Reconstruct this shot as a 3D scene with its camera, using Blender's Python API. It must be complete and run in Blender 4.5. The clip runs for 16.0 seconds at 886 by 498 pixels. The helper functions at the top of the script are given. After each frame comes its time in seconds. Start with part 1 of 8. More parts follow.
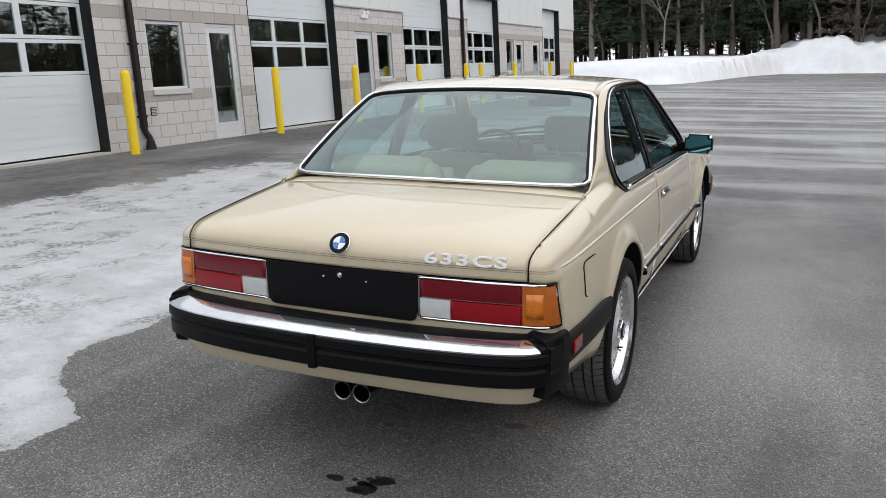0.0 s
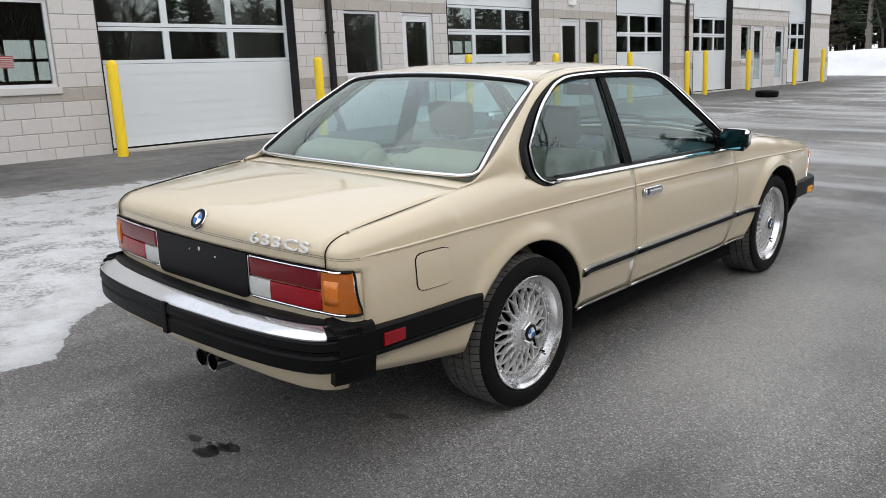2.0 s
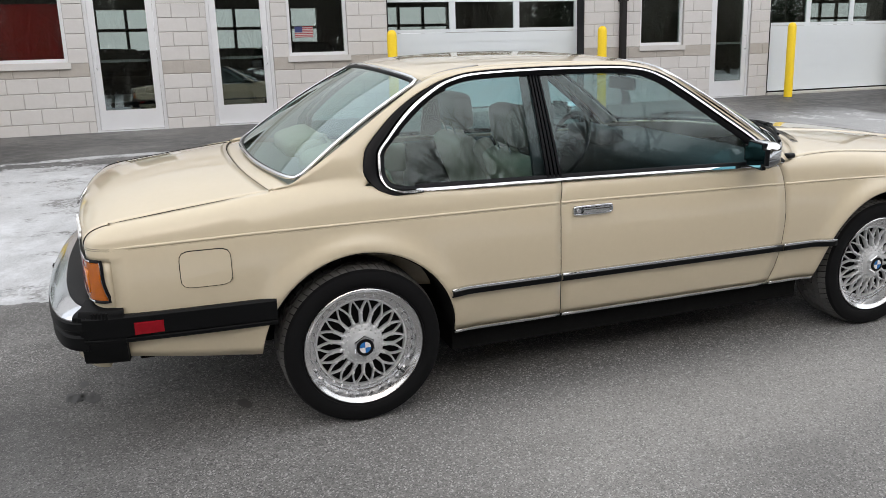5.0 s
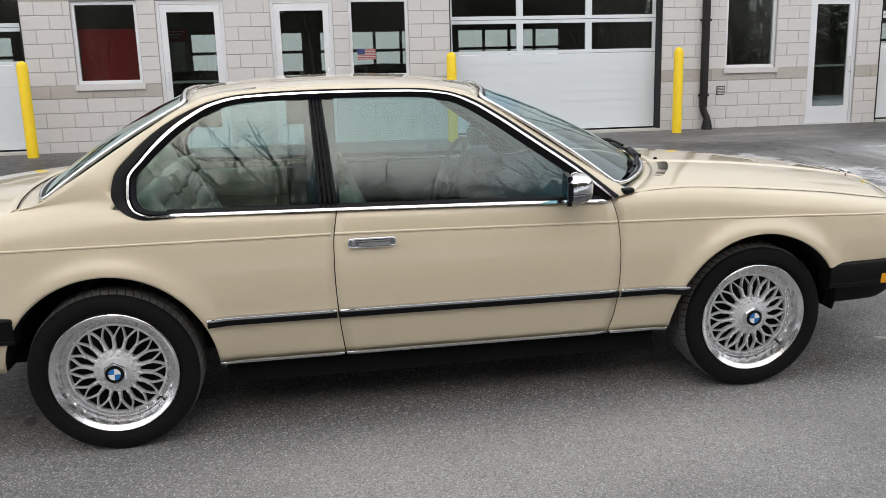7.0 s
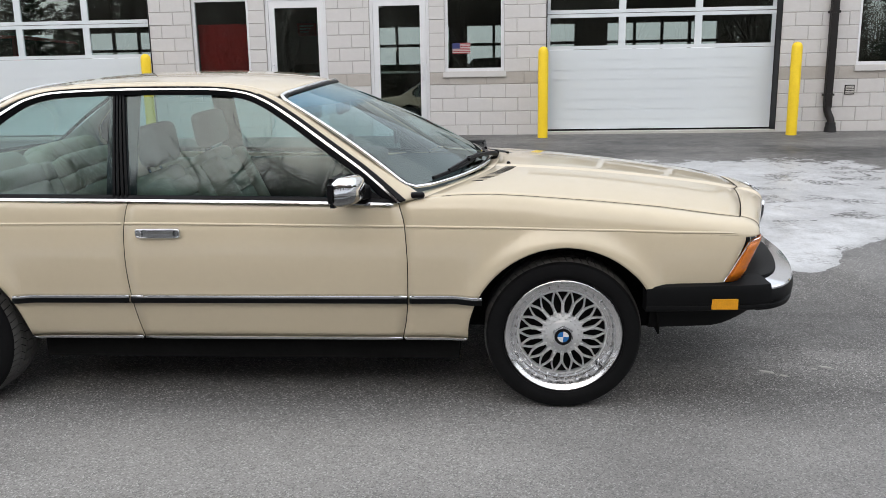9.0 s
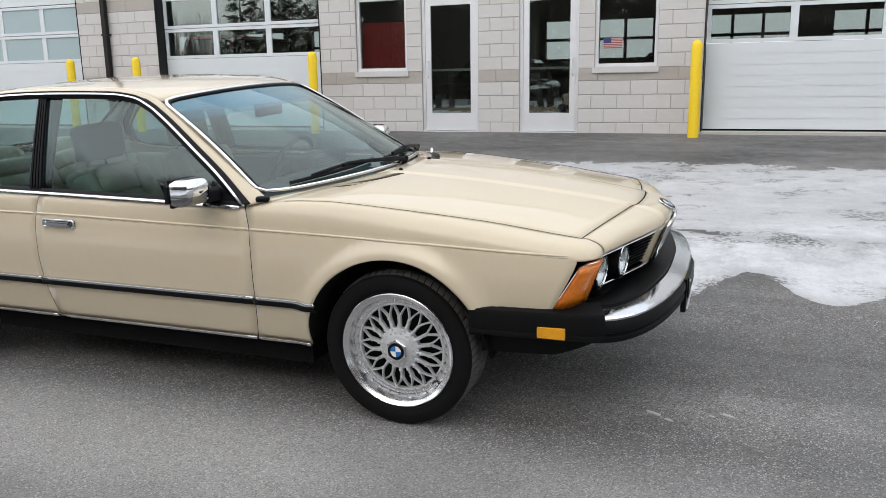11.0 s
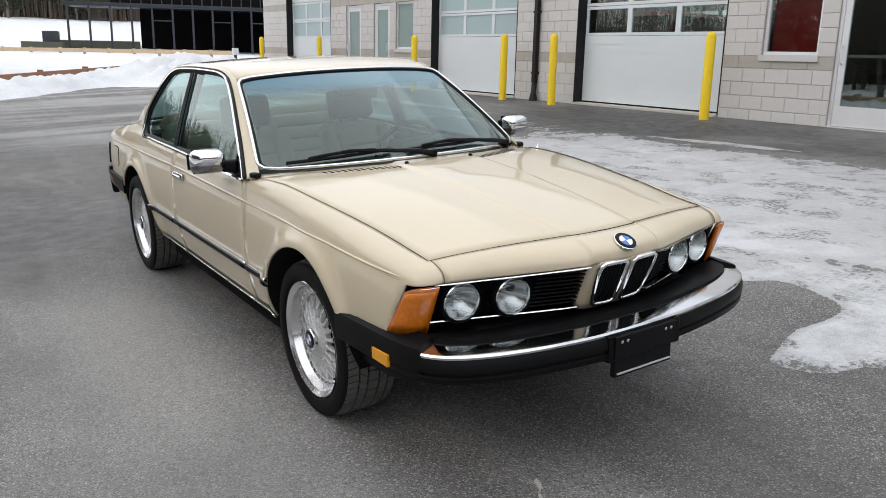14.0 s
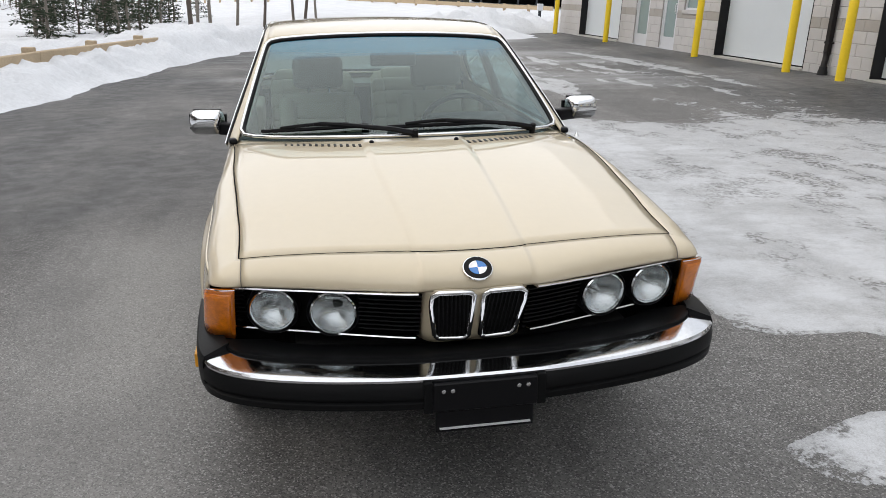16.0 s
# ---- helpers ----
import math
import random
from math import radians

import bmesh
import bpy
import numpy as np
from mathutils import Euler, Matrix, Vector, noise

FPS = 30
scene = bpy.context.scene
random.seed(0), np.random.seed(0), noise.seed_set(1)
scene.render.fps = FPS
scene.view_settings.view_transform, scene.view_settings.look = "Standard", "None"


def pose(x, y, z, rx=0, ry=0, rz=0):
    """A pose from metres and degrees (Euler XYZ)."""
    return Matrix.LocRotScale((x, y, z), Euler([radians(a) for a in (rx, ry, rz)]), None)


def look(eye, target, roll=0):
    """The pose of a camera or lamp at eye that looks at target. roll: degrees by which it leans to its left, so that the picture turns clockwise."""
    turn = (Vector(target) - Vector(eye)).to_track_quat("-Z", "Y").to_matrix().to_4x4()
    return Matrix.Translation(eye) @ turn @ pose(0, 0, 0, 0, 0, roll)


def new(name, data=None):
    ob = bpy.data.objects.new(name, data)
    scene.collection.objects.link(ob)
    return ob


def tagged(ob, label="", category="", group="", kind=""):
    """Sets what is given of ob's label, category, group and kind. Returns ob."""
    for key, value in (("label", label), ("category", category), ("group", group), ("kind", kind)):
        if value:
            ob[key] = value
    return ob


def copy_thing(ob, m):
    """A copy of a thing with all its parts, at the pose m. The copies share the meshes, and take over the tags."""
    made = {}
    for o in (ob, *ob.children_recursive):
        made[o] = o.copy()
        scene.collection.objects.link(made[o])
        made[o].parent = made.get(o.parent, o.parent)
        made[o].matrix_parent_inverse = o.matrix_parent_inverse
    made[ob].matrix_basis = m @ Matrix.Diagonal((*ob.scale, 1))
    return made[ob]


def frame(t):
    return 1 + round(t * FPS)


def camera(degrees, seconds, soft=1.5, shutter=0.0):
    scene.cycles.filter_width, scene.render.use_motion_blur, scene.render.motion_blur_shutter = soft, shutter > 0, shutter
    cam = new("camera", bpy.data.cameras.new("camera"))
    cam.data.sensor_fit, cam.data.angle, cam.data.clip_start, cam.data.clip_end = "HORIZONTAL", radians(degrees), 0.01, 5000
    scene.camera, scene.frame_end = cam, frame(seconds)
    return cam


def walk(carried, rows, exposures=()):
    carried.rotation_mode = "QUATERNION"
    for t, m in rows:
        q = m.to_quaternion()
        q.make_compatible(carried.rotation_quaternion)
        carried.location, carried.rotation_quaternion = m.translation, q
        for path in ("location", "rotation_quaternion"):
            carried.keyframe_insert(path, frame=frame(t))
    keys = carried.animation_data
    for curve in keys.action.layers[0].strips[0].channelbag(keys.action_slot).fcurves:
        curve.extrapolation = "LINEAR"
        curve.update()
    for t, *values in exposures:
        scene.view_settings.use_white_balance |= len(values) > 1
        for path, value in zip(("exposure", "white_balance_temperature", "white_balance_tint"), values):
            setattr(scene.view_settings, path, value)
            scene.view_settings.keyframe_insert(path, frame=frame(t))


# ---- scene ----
cam = camera(57.9, 16.0, soft=0.85)
PATH = [
    (0, (0.718, -3.303, 1.422), (-0.112, -1.532, 1.006), -3.4),
    (0.5, (1.024, -3.152, 1.371), (0.054, -1.449, 0.97), -3.3),
    (1, (1.314, -2.977, 1.376), (0.211, -1.357, 0.978), -3.6),
    (1.5, (1.635, -2.767, 1.363), (0.413, -1.236, 0.96), -3.3),
    (2, (1.875, -2.514, 1.336), (0.543, -1.08, 0.925), -2.9),
    (2.5, (2.064, -2.258, 1.341), (0.63, -0.927, 0.924), -2.6),
    (3, (2.299, -1.964, 1.335), (0.756, -0.758, 0.926), -2.6),
    (3.2, (2.373, -1.846, 1.334), (0.79, -0.694, 0.926), -2.3),
    (5.3, (2.893, -0.501, 1.393), (1.033, 0.097, 0.966), -2.1),
    (5.5, (2.905, -0.369, 1.334), (1.028, 0.199, 0.943), -2.1),
    (6, (3.021, 0.013, 1.348), (1.117, 0.493, 0.965), -2.1),
    (6.5, (3.034, 0.396, 1.341), (1.114, 0.791, 0.945), -2.1),
    (7, (3.048, 0.775, 1.35), (1.114, 1.09, 0.951), -1.6),
    (7.5, (3.105, 1.173, 1.356), (1.16, 1.404, 0.951), -1.0),
    (8, (3.096, 1.556, 1.352), (1.142, 1.681, 0.944), -1.4),
    (8.5, (3.11, 1.955, 1.351), (1.15, 1.956, 0.951), -1.1),
    (9, (3.111, 2.365, 1.347), (1.158, 2.227, 0.94), -0.9),
    (9.5, (3.005, 2.746, 1.34), (1.068, 2.472, 0.924), -0.9),
    (11.8, (2.48, 4.451, 1.391), (0.791, 3.461, 0.983), 0.0),
    (12, (2.394, 4.58, 1.38), (0.752, 3.514, 0.972), 0.4),
    (12.5, (2.136, 4.857, 1.398), (0.61, 3.634, 0.977), 1.1),
    (13, (1.876, 5.117, 1.424), (0.489, 3.741, 0.997), 1.3),
    (13.5, (1.576, 5.312, 1.427), (0.35, 3.795, 0.986), 1.5),
    (14, (1.225, 5.421, 1.455), (0.144, 3.807, 0.978), 1.2),
    (14.5, (0.845, 5.548, 1.487), (-0.076, 3.846, 0.983), 1.3),
    (15, (0.471, 5.579, 1.499), (-0.28, 3.805, 0.962), 2.5),
    (15.5, (0.097, 5.549, 1.53), (-0.474, 3.722, 0.95), 2.8),
    (16, (-0.262, 5.561, 1.542), (-0.64, 3.691, 0.942), 2.8),
]
walk(cam, [(t, look(eye, target, roll)) for t, eye, target, roll in PATH],
     exposures=[(0, 0.29, 6500, 10), (2.5, 0.44, 6540, 10), (6, 0.52, 6600, 10), (9, 0.53, 6460, 10), (12.5, 0.46, 6460, 10), (16, 0.22, 6640, 10)])

# ---------------------------------------------------------------- world and light
SUN_EL, SUN_AZ = 38.0, 98.0
world = bpy.data.worlds.new("overcast_sky")
scene.world = world
world.use_nodes = True
wn, wl = world.node_tree.nodes, world.node_tree.links
sky = wn.new("ShaderNodeTexSky")
sky.sky_type, sky.sun_disc = "NISHITA", False
sky.sun_elevation, sky.sun_rotation = radians(SUN_EL), radians(SUN_AZ)
sky.air_density, sky.dust_density = 1.0, 4.0
veil = wn.new("ShaderNodeMix")
veil.data_type = "RGBA"
veil.inputs[0].default_value = 0.72
veil.inputs[7].default_value = (9.2, 9.5, 10.0, 1.0)
wl.new(sky.outputs[0], veil.inputs[6])
wbg = wn["Background"]
wbg.inputs[1].default_value = 0.12
wl.new(veil.outputs[2], wbg.inputs[0])

sun_data = bpy.data.lights.new("sun", "SUN")
sun_data.energy, sun_data.angle, sun_data.color = 1.0, radians(178), (1.0, 0.97, 0.93)
sun = new("sun", sun_data)
sun.matrix_world = look((20 * math.sin(radians(SUN_AZ)), 20 * math.cos(radians(SUN_AZ)), 20 * math.tan(radians(SUN_EL))), (0, 0, 0))


# ---------------------------------------------------------------- materials
def node(nt, kind, **values):
    n = nt.nodes.new(kind)
    for k, v in values.items():
        n.inputs[k.replace("_", " ")].default_value = v
    return n


def material(name, color, rough=0.5, metal=0.0, vary=0.12, scale=3.0, fine=60.0, bump=0.0, coat=0.0, spec=0.5, island=0.0, obj=0.0):
    """A principled surface with large and small variation of tone, gloss and relief, in metres."""
    m = bpy.data.materials.new(name)
    m.use_nodes = True
    nt = m.node_tree
    b = nt.nodes["Principled BSDF"]
    b.inputs["Roughness"].default_value = rough
    b.inputs["Metallic"].default_value = metal
    b.inputs["Coat Weight"].default_value = coat
    b.inputs["Coat Roughness"].default_value = 0.04
    b.inputs["Specular IOR Level"].default_value = spec
    co = nt.nodes.new("ShaderNodeTexCoord")
    big = node(nt, "ShaderNodeTexNoise", Scale=scale, Detail=5.0, Roughness=0.6)
    small = node(nt, "ShaderNodeTexNoise", Scale=fine, Detail=3.0, Roughness=0.7)
    nt.links.new(co.outputs["Object"], big.inputs["Vector"])
    nt.links.new(co.outputs["Object"], small.inputs["Vector"])
    add = nt.nodes.new("ShaderNodeMath")
    add.operation = "ADD"
    nt.links.new(big.outputs[0], add.inputs[0])
    nt.links.new(small.outputs[0], add.inputs[1])
    src = add.outputs[0]
    if obj or island:
        info = nt.nodes.new("ShaderNodeObjectInfo" if obj else "ShaderNodeNewGeometry")
        mul = nt.nodes.new("ShaderNodeMath")
        mul.operation = "MULTIPLY_ADD"
        mul.inputs[1].default_value = obj or island
        nt.links.new(info.outputs["Random" if obj else "Random Per Island"], mul.inputs[0])
        nt.links.new(src, mul.inputs[2])
        src = mul.outputs[0]
    ramp = nt.nodes.new("ShaderNodeMapRange")
    ramp.inputs["From Min"].default_value, ramp.inputs["From Max"].default_value = 0.6, 1.4 + (obj or island)
    ramp.inputs["To Min"].default_value, ramp.inputs["To Max"].default_value = 1 - vary, 1 + vary
    nt.links.new(src, ramp.inputs["Value"])
    tint = nt.nodes.new("ShaderNodeVectorMath")
    tint.operation = "SCALE"
    tint.inputs[0].default_value = color
    nt.links.new(ramp.outputs[0], tint.inputs["Scale"])
    nt.links.new(tint.outputs[0], b.inputs["Base Color"])
    if bump:
        bp = node(nt, "ShaderNodeBump", Strength=min(1.0, bump), Distance=0.004)
        nt.links.new(small.outputs[0], bp.inputs["Height"])
        nt.links.new(bp.outputs[0], b.inputs["Normal"])
    return m


def glass(name, color, rough=0.0, base=0.085, power=4.5):
    """A thin pane: tinted see-through with a mirror's share that grows at a glance."""
    m = bpy.data.materials.new(name)
    m.use_nodes = True
    nt = m.node_tree
    nt.nodes.remove(nt.nodes["Principled BSDF"])
    out = nt.nodes["Material Output"]
    t = nt.nodes.new("ShaderNodeBsdfTransparent")
    t.inputs[0].default_value = (*color, 1)
    g = nt.nodes.new("ShaderNodeBsdfGlossy")
    g.inputs["Color"].default_value = (0.90, 1.0, 0.98, 1)
    g.inputs["Roughness"].default_value = rough
    f = nt.nodes.new("ShaderNodeLayerWeight")
    f.inputs[0].default_value = 0.5
    curve = nt.nodes.new("ShaderNodeMath")
    curve.operation = "POWER"
    curve.inputs[1].default_value = power
    nt.links.new(f.outputs["Facing"], curve.inputs[0])
    mul = nt.nodes.new("ShaderNodeMath")
    mul.operation = "MULTIPLY_ADD"
    mul.use_clamp = True
    mul.inputs[1].default_value = 0.9
    mul.inputs[2].default_value = base
    mix = nt.nodes.new("ShaderNodeMixShader")
    nt.links.new(curve.outputs[0], mul.inputs[0])
    nt.links.new(mul.outputs[0], mix.inputs[0])
    nt.links.new(t.outputs[0], mix.inputs[1])
    nt.links.new(g.outputs[0], mix.inputs[2])
    nt.links.new(mix.outputs[0], out.inputs[0])
    return m


def ground_material():
    """Worn asphalt with pale traffic film, paler areas, dampened and otherwise darkened areas, and a crust of thin
    white ice where the ice attribute is high.
    """
    m = bpy.data.materials.new("asphalt_with_ice")
    m.use_nodes = True
    nt = m.node_tree
    L = nt.links.new
    b = nt.nodes["Principled BSDF"]
    co = nt.nodes.new("ShaderNodeTexCoord")
    at = nt.nodes.new("ShaderNodeAttribute")
    at.attribute_name = "ice"

    def noise_tex(scale, detail=4.0, stretch=None, rough=0.6):
        n = node(nt, "ShaderNodeTexNoise", Scale=scale, Detail=detail, Roughness=rough)
        if stretch:
            mp = nt.nodes.new("ShaderNodeMapping")
            mp.inputs["Scale"].default_value = stretch
            L(co.outputs["Object"], mp.inputs["Vector"])
            L(mp.outputs[0], n.inputs["Vector"])
        else:
            L(co.outputs["Object"], n.inputs["Vector"])
        return n.outputs[0]

    def math_n(op, a, c=None, d=None, clamp=False):
        n = nt.nodes.new("ShaderNodeMath")
        n.operation = op
        n.use_clamp = clamp
        for i, v in enumerate((a, c, d)):
            if v is None:
                continue
            if isinstance(v, (int, float)):
                n.inputs[i].default_value = v
            else:
                L(v, n.inputs[i])
        return n.outputs[0]

    def ramp(v, a, c, lo=0.0, hi=1.0, smooth=True):
        n = nt.nodes.new("ShaderNodeMapRange")
        n.interpolation_type = "SMOOTHSTEP" if smooth else "LINEAR"
        for k, x in (("From Min", a), ("From Max", c), ("To Min", lo), ("To Max", hi)):
            n.inputs[k].default_value = x
        L(v, n.inputs["Value"])
        return n.outputs[0]

    def mix(f, a, c):
        n = nt.nodes.new("ShaderNodeMix")
        n.data_type = "RGBA"
        if isinstance(f, float):
            n.inputs[0].default_value = f
        else:
            L(f, n.inputs[0])
        for i, v in ((6, a), (7, c)):
            if isinstance(v, tuple):
                n.inputs[i].default_value = (*v, 1)
            else:
                L(v, n.inputs[i])
        return n.outputs[2]

    vor = node(nt, "ShaderNodeTexVoronoi", Scale=185.0)
    L(co.outputs["Object"], vor.inputs["Vector"])
    stones = vor.outputs["Color"]
    sep = nt.nodes.new("ShaderNodeSeparateColor")
    L(stones, sep.inputs[0])
    grain = noise_tex(240.0, 2.0)
    mid = noise_tex(6.0, 5.0)
    wide = noise_tex(0.35, 4.0)
    tracks = noise_tex(1.0, 3.0, (1.6, 0.14, 1.0))
    tone = mix(ramp(wide, 0.36, 0.64), (0.135, 0.132, 0.127), (0.20, 0.195, 0.188))
    tone = mix(math_n("MULTIPLY", ramp(tracks, 0.48, 0.70), 0.65), tone, (0.275, 0.268, 0.258))
    tone = mix(math_n("MULTIPLY", ramp(mid, 0.35, 0.75), 0.3), tone, (0.115, 0.113, 0.110))
    fleck = math_n("MULTIPLY", ramp(sep.outputs[0], 0.74, 0.97), 0.42)
    tone = mix(fleck, tone, (0.55, 0.54, 0.52))
    dark_fleck = math_n("MULTIPLY", ramp(sep.outputs[1], 0.45, 1.0), 0.5)
    tone = mix(dark_fleck, tone, (0.045, 0.045, 0.045))
    # paler strip of asphalt along the car's right flank
    pale_strip = nt.nodes.new("ShaderNodeAttribute")
    pale_strip.attribute_name = "pale_strip"
    tone = mix(math_n("MULTIPLY", pale_strip.outputs["Fac"], math_n("ADD", 0.26, math_n("MULTIPLY", mid, 0.5))), tone, (0.41, 0.40, 0.385))
    tone = mix(math_n("MULTIPLY", dark_fleck, 0.7), tone, (0.05, 0.05, 0.05))
    tone = mix(math_n("MULTIPLY", fleck, 0.5), tone, (0.62, 0.61, 0.59))
    # dampened band near the building, and darker asphalt areas round the car
    dark_area = nt.nodes.new("ShaderNodeAttribute")
    dark_area.attribute_name = "dark_area"
    dmask = math_n("MULTIPLY", dark_area.outputs["Fac"], ramp(noise_tex(0.8, 4.0, (0.7, 0.35, 1.0)), 0.35, 0.6))
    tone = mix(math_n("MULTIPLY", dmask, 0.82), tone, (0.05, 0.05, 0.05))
    # ice
    edge = math_n("ADD", math_n("MULTIPLY", math_n("SUBTRACT", noise_tex(1.5, 7.0, None, 0.68), 0.5), 0.55),
                  math_n("MULTIPLY", math_n("SUBTRACT", noise_tex(0.55, 4.0, (1.0, 0.45, 1.0)), 0.5), 0.55))
    edge = math_n("ADD", edge, math_n("MULTIPLY", math_n("SUBTRACT", noise_tex(7.0, 4.0, None, 0.7), 0.5), 0.35))
    field = math_n("ADD", at.outputs["Fac"], edge)
    field = math_n("ADD", field, math_n("MULTIPLY", math_n("SUBTRACT", noise_tex(22.0, 4.0, None, 0.75), 0.5), 0.26))
    crust = ramp(field, 0.500, 0.512)
    thick = ramp(field, 0.52, 1.0)
    mottle = ramp(noise_tex(3.0, 6.0, (0.8, 1.0, 1.0), 0.7), 0.34, 0.64)
    grit = math_n("ADD", math_n("MULTIPLY", sep.outputs[2], 0.55), math_n("MULTIPLY", noise_tex(34.0, 3.0, None, 0.7), 0.5))
    veins = math_n("MULTIPLY", ramp(noise_tex(2.6, 5.0, (1.0, 0.7, 1.0), 0.65), 0.51, 0.60), ramp(noise_tex(30.0, 3.0, None, 0.7), 0.42, 0.58))
    veins = math_n("MULTIPLY", veins, ramp(field, 1.15, 0.75))
    body = math_n("ADD", 0.66, math_n("MULTIPLY", math_n("MULTIPLY", thick, mottle), 0.36))
    body = math_n("SUBTRACT", body, math_n("MULTIPLY", math_n("SUBTRACT", grit, 0.35), 0.45))
    body = math_n("SUBTRACT", body, math_n("MULTIPLY", veins, 0.72))
    cover = math_n("MULTIPLY", crust, body, None, True)
    # pale bands across the far part of the lot
    pale_bands = nt.nodes.new("ShaderNodeAttribute")
    pale_bands.attribute_name = "pale_bands"
    bands = math_n("MULTIPLY", pale_bands.outputs["Fac"], ramp(noise_tex(0.9, 5.0, (0.16, 0.8, 1.0), 0.6), 0.42, 0.62))
    tone = mix(math_n("MULTIPLY", bands, 0.55), tone, (0.52, 0.53, 0.54))
    color = mix(cover, tone, (0.57, 0.583, 0.60))
    # oil spots
    L(color, b.inputs["Base Color"])
    rough = math_n("SUBTRACT", ramp(mid, 0.3, 0.7, 0.62, 0.8), math_n("MULTIPLY", crust, 0.22))
    rough = math_n("SUBTRACT", rough, math_n("MULTIPLY", dmask, 0.2))
    L(rough, b.inputs["Roughness"])
    b.inputs["Specular IOR Level"].default_value = 0.15
    bp = node(nt, "ShaderNodeBump", Strength=0.7, Distance=0.004)
    h = math_n("ADD", math_n("MULTIPLY", sep.outputs[0], math_n("SUBTRACT", 1.0, math_n("MULTIPLY", cover, 0.8))), math_n("MULTIPLY", crust, 0.8))
    L(h, bp.inputs["Height"])
    L(bp.outputs[0], b.inputs["Normal"])
    return m


M_ground = ground_material()
M_block = material("painted_block", (0.51, 0.497, 0.488), 0.85, vary=0.07, scale=4, fine=180, bump=0.5, obj=0.35)
M_block_far = material("painted_block_joined", (0.51, 0.497, 0.488), 0.85, vary=0.07, scale=4, fine=180, bump=0.5, island=0.35)
M_band = material("taupe_block", (0.37, 0.345, 0.315), 0.85, vary=0.08, scale=4, fine=180, bump=0.5)
M_mortar = material("mortar", (0.35, 0.335, 0.315), 0.9, vary=0.1, fine=200, bump=0.3)
M_panel = material("white_wall_panel", (0.60, 0.61, 0.62), 0.55, vary=0.04, scale=0.7)
M_door_white = material("white_door_paint", (0.585, 0.625, 0.65), 0.5, vary=0.05, scale=0.8, fine=300, bump=0.15)
M_black = material("black_trim_metal", (0.010, 0.010, 0.011), 0.5, vary=0.2, spec=0.25)
M_alu = material("silver_aluminium", (0.64, 0.65, 0.67), 0.45, metal=0.35, vary=0.05)
M_pipe = material("dark_bronze_pipe", (0.012, 0.010, 0.010), 0.42, vary=0.15, spec=0.25)
M_yellow = material("yellow_plastic", (0.80, 0.56, 0.01), 0.5, vary=0.08, scale=2.5, fine=40)
M_concrete = material("concrete", (0.42, 0.41, 0.38), 0.85, vary=0.12, bump=0.3)
M_snow = material("gritty_snow", (0.66, 0.675, 0.70), 0.8, vary=0.16, scale=1.1, fine=14, bump=1.0)
M_pane = glass("coated_window_glass", (0.56, 0.60, 0.58), base=0.14, power=3.0)
# opaque far panes with the sky's reflection put into their colour
M_sky_pane_dark = material("sky_green_pane", (0.19, 0.26, 0.25), 0.28, vary=0.08, scale=1.5)
M_sky_pane = material("sky_pane", (0.33, 0.42, 0.44), 0.28, vary=0.06, scale=1.5)
M_red = material("red_board", (0.72, 0.020, 0.026), 0.6, vary=0.12)
M_shop_black = material("black_car_paint", (0.006, 0.006, 0.007), 0.18, vary=0.1, coat=1.0)
M_shop_dark = material("dark_car_paint", (0.02, 0.021, 0.024), 0.22, vary=0.1, coat=1.0)
M_dark_wall = material("dark_interior", (0.22, 0.195, 0.165), 0.8)
M_floor_in = material("shop_floor", (0.30, 0.30, 0.29), 0.35)
M_bark = material("bark", (0.10, 0.082, 0.068), 0.9, vary=0.3, scale=3, fine=25, bump=0.6)
M_bark_pale = material("pale_bark", (0.20, 0.18, 0.155), 0.9, vary=0.25, scale=3, fine=25, bump=0.6)
M_needle = material("pine_needles", (0.028, 0.045, 0.020), 0.8, vary=0.45, scale=0.8, fine=12, island=0.6)
M_brush = material("dry_brush", (0.115, 0.092, 0.070), 0.9, vary=0.4, scale=0.8, fine=12, island=0.6)
M_timber = material("weathered_timber", (0.46, 0.36, 0.24), 0.8, vary=0.2, scale=3, fine=40, bump=0.3)
M_timber_red = material("brown_timber", (0.26, 0.13, 0.08), 0.8, vary=0.2, scale=3, fine=40, bump=0.3)
M_steel = material("dark_steel", (0.035, 0.040, 0.048), 0.6, vary=0.2, spec=0.3)
M_iron = material("worn_iron", (0.13, 0.13, 0.13), 0.6, vary=0.2, spec=0.3)
M_olive = material("olive_concrete", (0.075, 0.075, 0.058), 0.85, vary=0.2, bump=0.3)
M_rubber = material("tyre_rubber", (0.0065, 0.0065, 0.007), 0.62, vary=0.2, scale=8, fine=160, bump=0.1, spec=0.11)
M_tread = material("dusty_tread", (0.105, 0.102, 0.098), 0.85, vary=0.3, scale=14, fine=120, spec=0.15, island=0.4)
M_white = material("white_paint", (0.8, 0.8, 0.8), 0.5, vary=0.04)
M_oil = material("oil", (0.018, 0.018, 0.018), 0.35, vary=0.3, fine=300)
# flag white dimmed in colour, standing in for the glass before it
M_flag = material("dimmed_white_cloth", (0.40, 0.40, 0.39), 0.8, vary=0.1)
M_blue = material("blue_print", (0.02, 0.03, 0.12), 0.6)
M_red_print = material("red_print", (0.26, 0.015, 0.022), 0.6)


